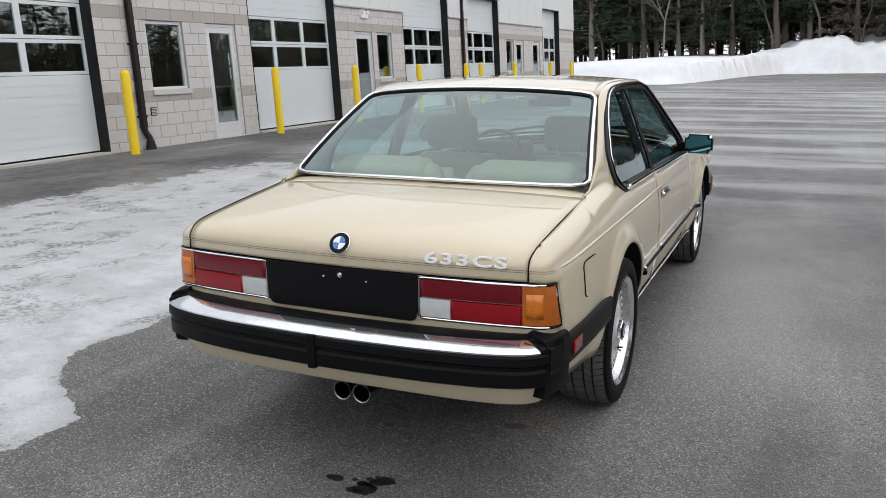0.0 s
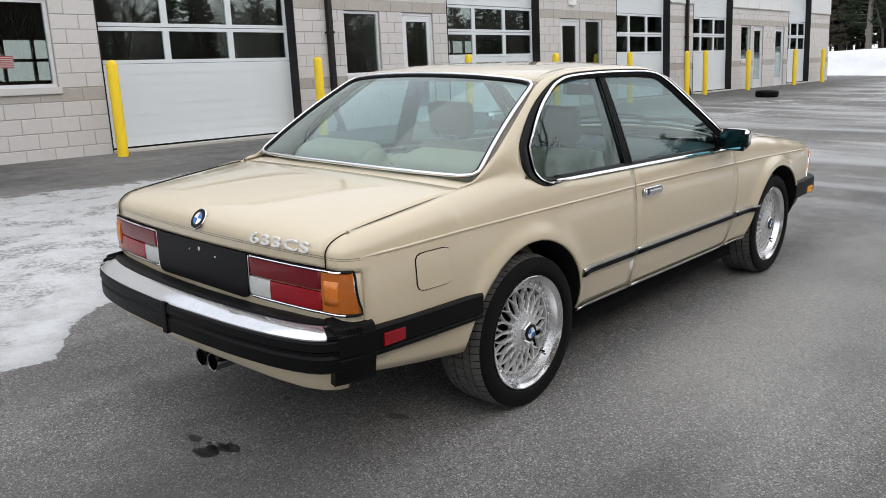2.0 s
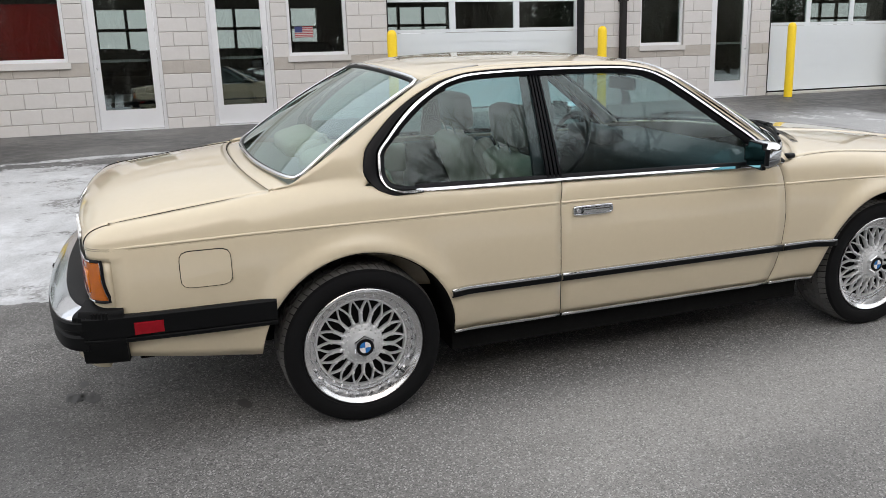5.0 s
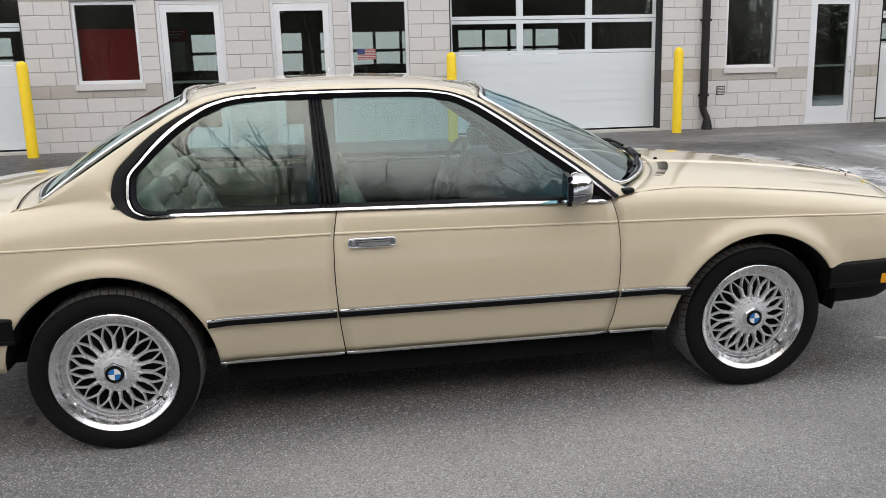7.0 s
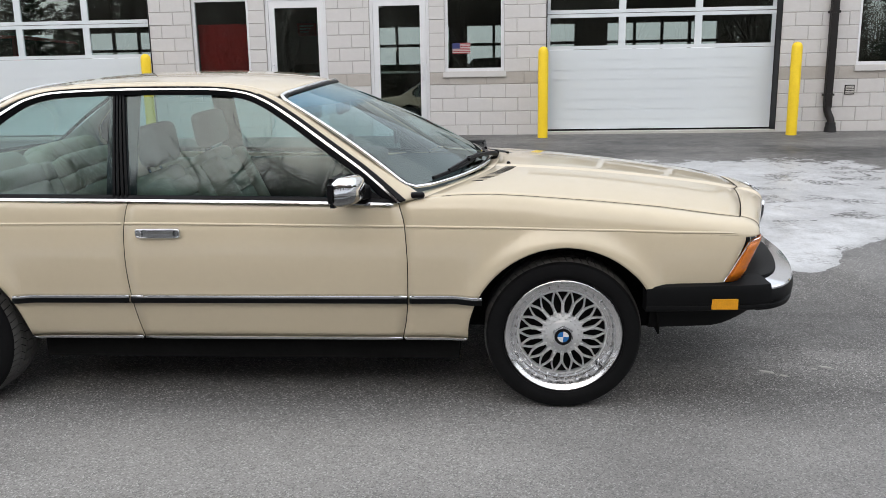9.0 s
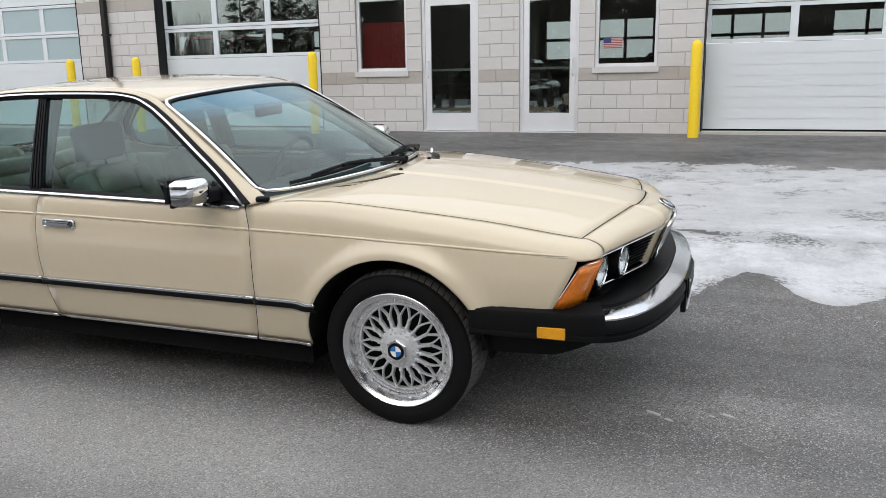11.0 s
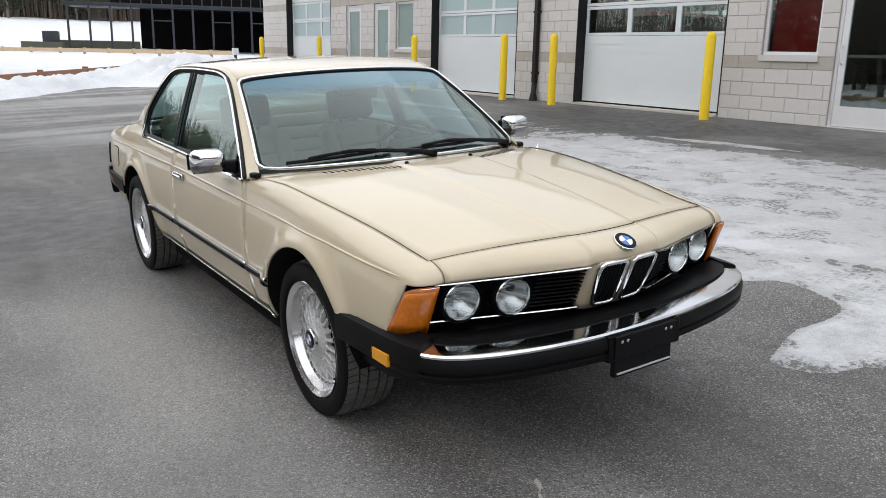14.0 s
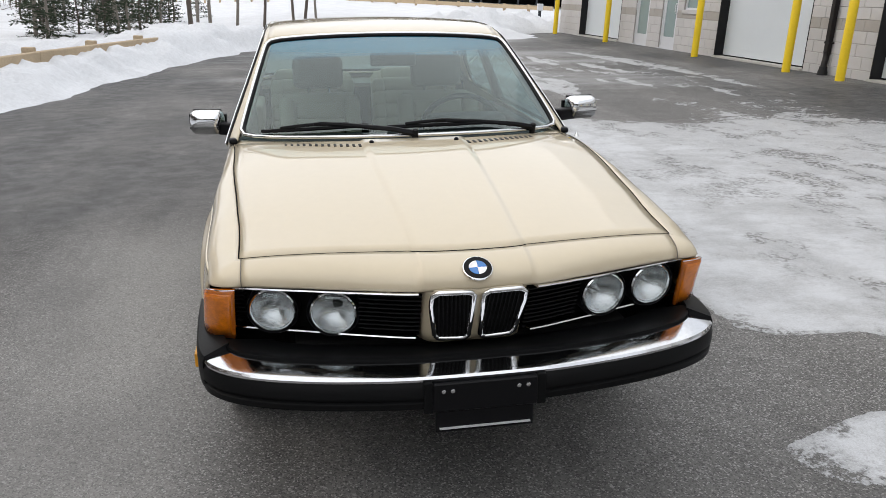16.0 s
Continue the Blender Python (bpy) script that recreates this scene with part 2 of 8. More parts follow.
# ---------------------------------------------------------------- building blocks of meshes
def box(bm, x0, x1, y0, y1, z0, z1):
    v = [bm.verts.new((x, y, z)) for x in (x0, x1) for y in (y0, y1) for z in (z0, z1)]
    for f in ((0, 1, 3, 2), (4, 6, 7, 5), (0, 4, 5, 1), (2, 3, 7, 6), (0, 2, 6, 4), (1, 5, 7, 3)):
        bm.faces.new([v[i] for i in f])
    return v


def smooth_mesh(me, angle=35):
    for p in me.polygons:
        p.use_smooth = True
    me.set_sharp_from_angle(angle=radians(angle))


def part(name, bm, mat, parent=None, label="", smooth=None):
    bmesh.ops.recalc_face_normals(bm, faces=bm.faces)
    me = bpy.data.meshes.new(name)
    bm.to_mesh(me)
    bm.free()
    me.materials.append(mat)
    if smooth:
        smooth_mesh(me, smooth)
    ob = new(name, me)
    if parent is not None:
        ob.parent = parent
    if label:
        ob["label"] = label
    return ob


def box_part(name, dims, mat, parent=None, label="", bevel=0.0):
    bm = bmesh.new()
    box(bm, *dims)
    if bevel:
        bmesh.ops.bevel(bm, geom=bm.edges[:], offset=bevel, segments=2, affect="EDGES", profile=0.7)
    return part(name, bm, mat, parent, label)


def raw_mesh(name, verts, faces, mat, smooth=None):
    me = bpy.data.meshes.new(name)
    me.from_pydata([tuple(v) for v in verts], [], faces)
    me.materials.append(mat)
    me.update()
    if smooth:
        smooth_mesh(me, smooth)
    return me


def thing(name, label, category, group="", m=None, kind=""):
    ob = new(name)
    ob.empty_display_size = 0.2
    if m is not None:
        ob.matrix_world = m
    return tagged(ob, label, category, group, kind)


def sstep(a, b, x):
    t = min(1.0, max(0.0, (x - a) / (b - a)))
    return t * t * (3 - 2 * t)


def lerp_table(table, x):
    """Smooth interpolation in a small table of (x, value)."""
    if x <= table[0][0]:
        return table[0][1]
    n = len(table)
    for i in range(n - 1):
        x0, y0 = table[i]
        x1, y1 = table[i + 1]
        if x <= x1:
            h = x1 - x0
            d = (y1 - y0) / h
            def slope(j):
                if j <= 0 or j >= n - 1:
                    k = min(max(j, 1), n - 1)
                    return (table[k][1] - table[k - 1][1]) / (table[k][0] - table[k - 1][0])
                a = (table[j][1] - table[j - 1][1]) / (table[j][0] - table[j - 1][0])
                c = (table[j + 1][1] - table[j][1]) / (table[j + 1][0] - table[j][0])
                return 0.0 if a * c <= 0 else 2 * a * c / (a + c)
            m0, m1 = slope(i), slope(i + 1)
            t = (x - x0) / h
            return ((2 * t ** 3 - 3 * t ** 2 + 1) * y0 + (t ** 3 - 2 * t ** 2 + t) * h * m0
                    + (-2 * t ** 3 + 3 * t ** 2) * y1 + (t ** 3 - t ** 2) * h * m1)
    return table[-1][1]

# ---------------------------------------------------------------- ground
def ground_z(x, y):
    z = -0.0014 - 0.0495 * min(9.0, max(-12.0, x))
    return z + 0.02 * math.exp(-((y - 3.4) / 2.4) ** 2) * sstep(-6, -2, x)


ICE_EDGE = [(-4.0, -2.6), (-2.2, -2.2), (-1.33, -2.07), (-1.1, -2.05), (-0.95, -2.27), (-0.8, -2.5), (-0.6, -2.7), (-0.35, -2.76), (-0.1, -2.68), (0.6, -2.75), (1.4, -2.5),
            (2.3, -2.3), (2.48, -2.35), (2.6, -2.95), (2.72, -3.06), (3.0, -3.0), (3.18, -2.92), (3.26, -2.4), (3.38, -1.97), (3.55, -1.95), (3.68, -2.2), (3.95, -2.62),
            (4.07, -2.45), (4.2, -2.15), (4.36, -2.03), (4.57, -2.17), (4.8, -2.57), (5.0, -2.74), (5.3, -3.05), (6.0, -3.9), (7.0, -5.0), (9.0, -6.0)]
# a melted channel through the ice
MELT = [(-1.2, -3.22), (0.2, -3.26), (1.5, -3.25), (2.2, -3.32), (2.6, -3.64), (3.4, -3.68), (4.0, -3.55), (4.9, -3.6), (5.3, -3.85)]


def lumps(x, y, s, seed=0.0):
    return noise.fractal((x * s, y * s, seed), 0.9, 2.1, 4)


def ice_amount(x, y):
    e = lerp_table(ICE_EDGE, y)
    near = sstep(e + 0.20, e - 0.20, x) * sstep(9.5, 5.5, y) * sstep(-5.5, -2.5, y)
    far = sstep(-8.4, -6.2, x)
    body = near * (0.30 + 0.70 * far) * (0.72 + 0.28 * sstep(-4.6, -3.2, x))
    hole = (0.26 + 0.20 * sstep(0.4, 1.2, y)) * math.exp(-((x - lerp_table(MELT, y)) / (0.10 + 0.07 * sstep(0.6, 2.5, y))) ** 2) * sstep(-1.6, -1.0, y) * sstep(6.2, 5.2, y)
    wisp = 0.42 * sstep(-2.6, -4.0, x) * sstep(-9.2, -7.0, x) * sstep(-26, -18, y) * sstep(60, 40, y)
    stray = 0.30 * sstep(6, 14, y) * sstep(70, 45, y) * sstep(8, 2, x)
    bend = x + 0.10 * math.sin(y * 0.55) + 0.05 * y
    track = 0.62 * sstep(0.10, 0.42, lumps(bend * 1.15, y * 0.16, 1.0, 21.0)) * sstep(-2.2, -3.2, x) * sstep(-9.0, -7.6, x) * sstep(-18, -13, y) * sstep(4.5, 2.0, y)
    return max(0.0, max(body - hole, wisp, stray, track * (1 - 0.6 * hole)))


def build_ground():
    def axis(lo, hi, fine_lo, fine_hi, fine, grow):
        v = list(np.arange(fine_lo, fine_hi, fine))
        s, a = fine, fine_hi
        while a < hi:
            v.append(a)
            s *= grow
            a += s
        v.append(hi)
        s, a = fine, fine_lo
        while a > lo:
            s *= grow
            a -= s
            v.insert(0, max(a, lo))
        return v
    xs = axis(-900, 900, -10.2, 3.0, 0.10, 1.25)
    ys = axis(-900, 900, -8.0, 10.0, 0.10, 1.12)
    verts = [(x, y, ground_z(x, y)) for y in ys for x in xs]
    nx = len(xs)
    faces = [(j * nx + i, j * nx + i + 1, (j + 1) * nx + i + 1, (j + 1) * nx + i) for j in range(len(ys) - 1) for i in range(nx - 1)]
    me = raw_mesh("ground", verts, faces, M_ground, 60)
    ice = me.attributes.new("ice", "FLOAT", "POINT")
    ice.data.foreach_set("value", [ice_amount(x, y) for x, y, z in verts])
    # paler tone beside the car, fading out on all sides
    pale_strip = me.attributes.new("pale_strip", "FLOAT", "POINT")
    pale_strip.data.foreach_set("value", [sstep(-0.2, 0.3, x) * sstep(1.4, 0.5, x) * sstep(-0.6, 1.0, y) * sstep(6.3, 3.6, y) for x, y, z in verts])
    # darker by the building, ahead of, behind and to the right of the car
    dark_area = me.attributes.new("dark_area", "FLOAT", "POINT")
    dark_area.data.foreach_set("value", [max(sstep(-5.0, -8.0, x) * sstep(70, 30, abs(y)), 0.6 * sstep(3.0, 3.9, y) * sstep(9, 6, y) * sstep(2.2, 0.6, x), 0.75 * sstep(-0.2, -1.4, y) * sstep(-12, -6, y) * sstep(-3.5, -2.0, x), 1.0 * sstep(0.0, 0.9, x) * sstep(1.0, -0.5, y), 0.85 * sstep(2.2, 3.6, x) * sstep(6, 3, y), 0.55 * sstep(0.40, 0.85, x) * sstep(6.0, 4.0, y) * sstep(-1.0, 0.2, y), 0.5 * sstep(0.0, 0.4, x) * sstep(2.2, 2.9, y) * sstep(6.0, 4.0, y)) for x, y, z in verts])
    pale_bands = me.attributes.new("pale_bands", "FLOAT", "POINT")
    pale_bands.data.foreach_set("value", [max(sstep(3.5, 8.0, y) * sstep(60, 30, y) * sstep(-8.5, -6.5, x), 0.7 * sstep(-5.0, -9.0, y) * sstep(-8.5, -6.5, x) * sstep(2.5, -1.0, x)) for x, y, z in verts])
    return tagged(new("ground", me), "grey worn asphalt lot with thin patches of white ice", "asphalt lot", kind="structure")


ground = build_ground()

# ---------------------------------------------------------------- commercial building
WALL = -10.1          # face of the block wall
BACK = -24.0
SOUTH, NORTH = -23.6, 36.2
BASE = 0.50
CMU_TOP = 3.32
TOP = 6.6
# openings along the wall: kind, y0, y1
OPENINGS = [
    ("garage", -21.45, -18.0), ("door", -16.95, -16.03), ("door", -15.25, -14.35), ("window", -14.02, -13.12),
    ("garage", -12.22, -8.77), ("garage", -6.86, -3.33), ("window", -2.62, -1.67), ("door", -1.40, -0.40),
    ("door", 0.30, 1.26), ("window", 1.51, 2.46), ("garage", 3.13, 6.76), ("window", 7.93, 8.87), ("door", 9.50, 10.42),
    ("garage", 10.87, 14.28), ("door", 15.20, 16.12), ("window", 16.38, 17.22), ("garage", 17.96, 21.15),
    ("garage", 22.75, 25.80), ("window", 26.60, 27.45), ("door", 27.75, 28.65), ("door", 29.85, 30.80), ("garage", 31.20, 33.75),
]
SPAN_Z = {"garage": (BASE + 0.03, 4.12), "door": (BASE + 0.01, 2.74), "window": (1.50, 2.74)}


def build_wall():
    wall = thing("wall_east", "grey painted concrete block wall with taupe bands and white upper panels", "wall", kind="structure")
    edges = [SOUTH] + [v for o in OPENINGS for v in o[1:]] + [NORTH]
    depth0, depth1 = WALL - 0.21, WALL - 0.009
    bm = bmesh.new()
    for a, b in zip(edges[::2], edges[1::2]):
        box(bm, depth0, depth1, a, b, 0.1, CMU_TOP)
    for kind, a, b in OPENINGS:
        z0, z1 = SPAN_Z[kind]
        if kind == "window":
            box(bm, depth0, depth1, a, b, 0.1, z0 - 0.02)
        if kind != "garage":
            box(bm, depth0, depth1, a, b, z1, CMU_TOP)
        else:
            box(bm, depth0, depth1 + 0.004, a, b, 0.1, BASE + 0.02)
    part("mortar_core", bm, M_mortar, wall, "recessed grey mortar joints")
    # upper panels
    bm = bmesh.new()
    y = SOUTH
    while y < NORTH - 0.1:
        y2 = min(y + 1.1, NORTH)
        for a, b in split_range(y + 0.004, y2 - 0.004):
            box(bm, WALL - 0.2, WALL + 0.035, a, b[0], b[1], TOP)
        y = y2
    part("upper_panels", bm, M_panel, wall, "flat white metal cladding panels")
    bm = bmesh.new()
    box(bm, WALL - 0.25, WALL + 0.1, SOUTH, NORTH, TOP, TOP + 0.15)
    part("roof_edge", bm, M_panel, wall, "white roof edge flashing")
    bm = bmesh.new()
    for a, b in garage_gaps():
        box(bm, WALL - 0.01, WALL + 0.05, a, b, CMU_TOP - 0.004, CMU_TOP + 0.03)
    part("drip_flashing", bm, M_mortar, wall, "thin grey metal flashing over the block")
    return wall


def garage_gaps():
    g = [o for o in OPENINGS if o[0] == "garage"]
    e = [SOUTH] + [v for o in g for v in o[1:]] + [NORTH]
    return list(zip(e[::2], e[1::2]))


def split_range(a, b):
    """Cuts a panel's width where garage doors begin and end, with the panel's foot in each piece."""
    cuts = sorted([a, b] + [v for o in OPENINGS if o[0] == "garage" for v in o[1:] if a < v < b])
    for p, q in zip(cuts[:-1], cuts[1:]):
        mid = (p + q) / 2
        over = any(o[0] == "garage" and o[1] < mid < o[2] for o in OPENINGS)
        yield p, (q, 4.12 if over else CMU_TOP)


building_wall = build_wall()


def block_mesh(mat):
    """A unit block with a softened front edge: length 1 along y, height 1, front at x = 0."""
    c, d = 0.018, 0.006
    v = [(-0.02, 0, 0), (-0.02, 1, 0), (-0.02, 1, 1), (-0.02, 0, 1), (-d, 0, 0), (-d, 1, 0), (-d, 1, 1), (-d, 0, 1),
         (0, c, c * 1.6), (0, 1 - c, c * 1.6), (0, 1 - c, 1 - c * 1.6), (0, c, 1 - c * 1.6)]
    f = [(8, 9, 10, 11)] + [(i, (i + 1) % 4, 4 + (i + 1) % 4, 4 + i) for i in range(4)] + [(4 + i, 4 + (i + 1) % 4, 8 + (i + 1) % 4, 8 + i) for i in range(4)]
    return v, f, raw_mesh("block", v, f, mat)


COURSES = [(0.14, 0.45, 0), (0.455, 0.655, 0), (0.663, 0.872, 0), (0.880, 1.088, 0), (1.096, 1.304, 0), (1.312, 1.498, 1)]
COURSES += [(1.506 + 0.206 * i, 1.704 + 0.206 * i, 0) for i in range(6)]
COURSES += [(2.742, 2.94, 1), (2.948, 3.13, 0), (3.138, 3.316, 0)]


def build_blocks():
    """The courses: blocks nearest the car are pieces of their own, those further along are joined."""
    rng = random.Random(4)
    v, f, me_block = block_mesh(M_block)
    me_band = raw_mesh("band_block", v, f, M_band)
    far_v, far_f, far_bv, far_bf = [], [], [], []
    count = 0
    for k, (z0, z1, band) in enumerate(COURSES):
        if k == 0:
            continue
        runs, y = [], SOUTH
        for kind, a, b in OPENINGS:
            s0, s1 = SPAN_Z[kind]
            if z1 > s0 + 0.03 and z0 < s1 - 0.03:
                runs.append((y, a))
                y = b
        runs.append((y, NORTH))
        for a, b in runs:
            step = 0.406 if not band else 0.609
            y = a
            first = step * (0.5 if k % 2 else 1.0)
            while y < b - 0.01:
                y2 = min(b, y + first)
                if b - y2 < 0.09:
                    y2 = b
                first = step
                g = 0.004 if not band else 0.002
                off = rng.uniform(-0.0015, 0.0015)
                if -3.4 < y < 10.9 and z0 < 2.7:
                    ob = new("band_block" if band else "block", me_band if band else me_block)
                    ob.parent = building_wall
                    ob.location, ob.scale = (WALL + off, y + g, z0), (1, y2 - y - 2 * g, z1 - z0)
                    count += 1
                else:
                    vv, ff = (far_bv, far_bf) if band else (far_v, far_f)
                    o = len(vv)
                    vv += [(WALL + off + p[0], y + g + p[1] * (y2 - y - 2 * g), z0 + p[2] * (z1 - z0)) for p in v]
                    ff += [tuple(o + i for i in q) for q in f]
                y = y2
    for name, vv, ff, mat in (("block_courses", far_v, far_f, M_block_far), ("band_courses", far_bv, far_bf, M_band)):
        ob = new(name, raw_mesh(name, vv, ff, mat))
        ob.parent = building_wall
        ob["kind"] = "stuff"


def garage_door(a, b, closed=False):
    """Sectional door: ribbed white sections with two rows of panes, set back behind black jambs."""
    n = 3
    d = thing("garage_door", "white ribbed sectional garage door with two rows of windows" if not closed else "plain white sectional garage door", "garage door", "garage doors", kind="structure")
    x1 = WALL - 0.215
    x0 = x1 - 0.045
    A, B = a + 0.02, b - 0.02
    bm = bmesh.new()
    z = BASE + 0.06
    # lower ribbed sections
    rib = 0.158
    while z < 1.80:
        z2 = min(z + rib, 1.825)
        box(bm, x0, x1, A, B, z + 0.004, z2 - 0.008)
        box(bm, x0, x1 - 0.006, A, B, z2 - 0.009, z2 + 0.005)
        z = z2
    part("lower_section", bm, M_door_white, d)
    bm = bmesh.new()
    z = 2.975
    while z < 4.10:
        z2 = min(z + rib, 4.12)
        box(bm, x0, x1, A, B, z + 0.004, z2 - 0.008)
        box(bm, x0, x1 - 0.006, A, B, z2 - 0.009, z2 + 0.005)
        z = z2
    part("upper_section", bm, M_door_white, d)
    rows = ((1.835, 2.385), (2.395, 2.965))
    w = (B - A) / n
    for z0, z1 in rows:
        bm = bmesh.new()
        box(bm, x0, x1, A, B, z0, z0 + 0.055)
        box(bm, x0, x1, A, B, z1 - 0.055, z1)
        for i in range(n + 1):
            c = A + i * w
            box(bm, x0, x1 - 0.002, max(A, c - 0.055), min(B, c + 0.055), z0 + 0.055, z1 - 0.055)
        part("window_section", bm, M_door_white, d)
        for i in range(n):
            g = box_part("pane", (x0 + 0.015, x0 + 0.021, A + i * w + 0.05, A + (i + 1) * w - 0.05, z0 + 0.05, z1 - 0.05), M_pane if a > -8 else M_sky_pane, d)
            g.visible_shadow = False
    bm = bmesh.new()
    for c0, c1 in ((a - 0.001, a + 0.012), (b - 0.012, b + 0.001)):
        box(bm, x0 - 0.05, WALL + 0.006, c0, c1, BASE, 4.12)
    box(bm, x0 - 0.05, WALL + 0.006, a, b, 4.112, 4.122)
    part("jamb", bm, M_black, d, "black metal jamb lining")
    box_part("door_sill", (x0 - 0.1, WALL + 0.06, a, b, 0.2, BASE + 0.035), M_concrete, d, "pale concrete sill", 0.006)
    box_part("bottom_seal", (x0, x1 - 0.008, A, B, BASE + 0.03, BASE + 0.062), M_rubber, d, "black rubber seal")
    return d


def entrance_door(a, b, swing, number):
    """Aluminium framed glass door with a mid rail, kick plate and pull."""
    d = thing("door_%d" % number, "silver aluminium glass entrance door, closed", "door", "entrance doors", kind="structure")
    x1 = WALL - 0.045
    x0 = x1 - 0.05
    z0, z1 = BASE + 0.01, 2.735
    f = 0.05
    bm = bmesh.new()
    box(bm, x0 - 0.03, x1 + 0.005, a, a + f, z0, z1)
    box(bm, x0 - 0.03, x1 + 0.005, b - f, b, z0, z1)
    box(bm, x0 - 0.03, x1 + 0.005, a + f, b - f, z1 - 0.055, z1)
    part("door_frame", bm, M_alu, d)
    A, B, s = a + f + 0.004, b - f - 0.004, 0.095
    bm = bmesh.new()
    box(bm, x0, x1 - 0.004, A, A + s, z0 + 0.01, z1 - 0.06)
    box(bm, x0, x1 - 0.004, B - s, B, z0 + 0.01, z1 - 0.06)
    box(bm, x0, x1 - 0.004, A + s, B - s, z1 - 0.17, z1 - 0.06)
    box(bm, x0, x1 - 0.004, A + s, B - s, z0 + 0.01, z0 + 0.30)
    part("door_leaf", bm, M_alu, d)
    box_part("push_bar", (x0 - 0.03, x0 + 0.01, A + s, B - s, 1.50, 1.54), M_alu, d, "slim metal push bar")
    g = box_part("pane", (x0 + 0.02, x0 + 0.028, A + s - 0.01, B - s + 0.01, z0 + 0.29, z1 - 0.16), M_pane if a > -8 else M_sky_pane_dark, d)
    g.visible_shadow = False
    hy = A + s * 0.5 if swing < 0 else B - s * 0.5
    pts = [(x1, hy, 1.40), (x1 + 0.05, hy, 1.42), (x1 + 0.06, hy, 1.45), (x1 + 0.06, hy, 1.62), (x1 + 0.05, hy, 1.65), (x1, hy, 1.67)]
    tube("door_handle", pts, 0.011, M_alu, d)
    box_part("threshold", (x0 - 0.05, WALL + 0.01, a, b, 0.2, z0 + 0.002), M_alu, d)
    return d


def tube(name, pts, r, mat, parent, label="", closed=False, sides=8, caps=True):
    """A round bar along points."""
    bm = bmesh.new()
    tube_into(bm, pts, r, closed, sides, caps)
    return part(name, bm, mat, parent, label, 50)


def tube_into(bm, pts, r, closed=False, sides=8, caps=True):
    pts = [Vector(p) for p in pts]
    n = len(pts)
    rings = []
    up = Vector((0.13, 0.07, 1)).normalized()
    for i, p in enumerate(pts):
        a = pts[(i - 1) % n] if closed or i > 0 else p
        c = pts[(i + 1) % n] if closed or i < n - 1 else p
        t = (c - a).normalized()
        u = t.cross(up)
        if u.length < 0.05:
            u = t.cross(Vector((1, 0, 0)))
        u.normalize()
        w = t.cross(u)
        rr = r[i] if isinstance(r, (list, tuple)) else r
        rings.append([bm.verts.new(p + rr * (math.cos(2 * math.pi * k / sides) * u + math.sin(2 * math.pi * k / sides) * w)) for k in range(sides)])
    for i in range(n if closed else n - 1):
        p, q = rings[i], rings[(i + 1) % n]
        for k in range(sides):
            bm.faces.new((p[k], p[(k + 1) % sides], q[(k + 1) % sides], q[k]))
    if caps and not closed:
        bm.faces.new(rings[0])
        bm.faces.new(rings[-1][::-1])


def wall_window(a, b, number):
    w = thing("window_%d" % number, "fixed aluminium framed window with dark glass", "window", "wall windows", kind="structure")
    x1 = WALL - 0.05
    x0 = x1 - 0.07
    z0, z1, f = 1.52, 2.735, 0.05
    bm = bmesh.new()
    box(bm, x0, x1, a, a + f, z0, z1)
    box(bm, x0, x1, b - f, b, z0, z1)
    box(bm, x0, x1, a + f, b - f, z1 - f, z1)
    box(bm, x0, x1, a + f, b - f, z0, z0 + f)
    part("window_frame", bm, M_alu, w)
    g = box_part("pane", (x0 + 0.03, x0 + 0.04, a + f - 0.01, b - f + 0.01, z0 + f - 0.01, z1 - f + 0.01), M_pane if a > -8 else M_sky_pane_dark, w)
    g.visible_shadow = False
    box_part("window_sill", (WALL - 0.12, WALL + 0.035, a - 0.03, b + 0.03, 1.425, 1.518), M_block, w, "pale cast sill", 0.006)
    return w


counts = {"door": 0, "window": 0}
for kind, a, b in OPENINGS:
    if kind == "garage":
        garage_door(a, b)
    elif kind == "door":
        counts["door"] += 1
        entrance_door(a, b, -1 if counts["door"] in (1, 3) else 1, counts["door"])
    else:
        counts["window"] += 1
        wall_window(a, b, counts["window"])


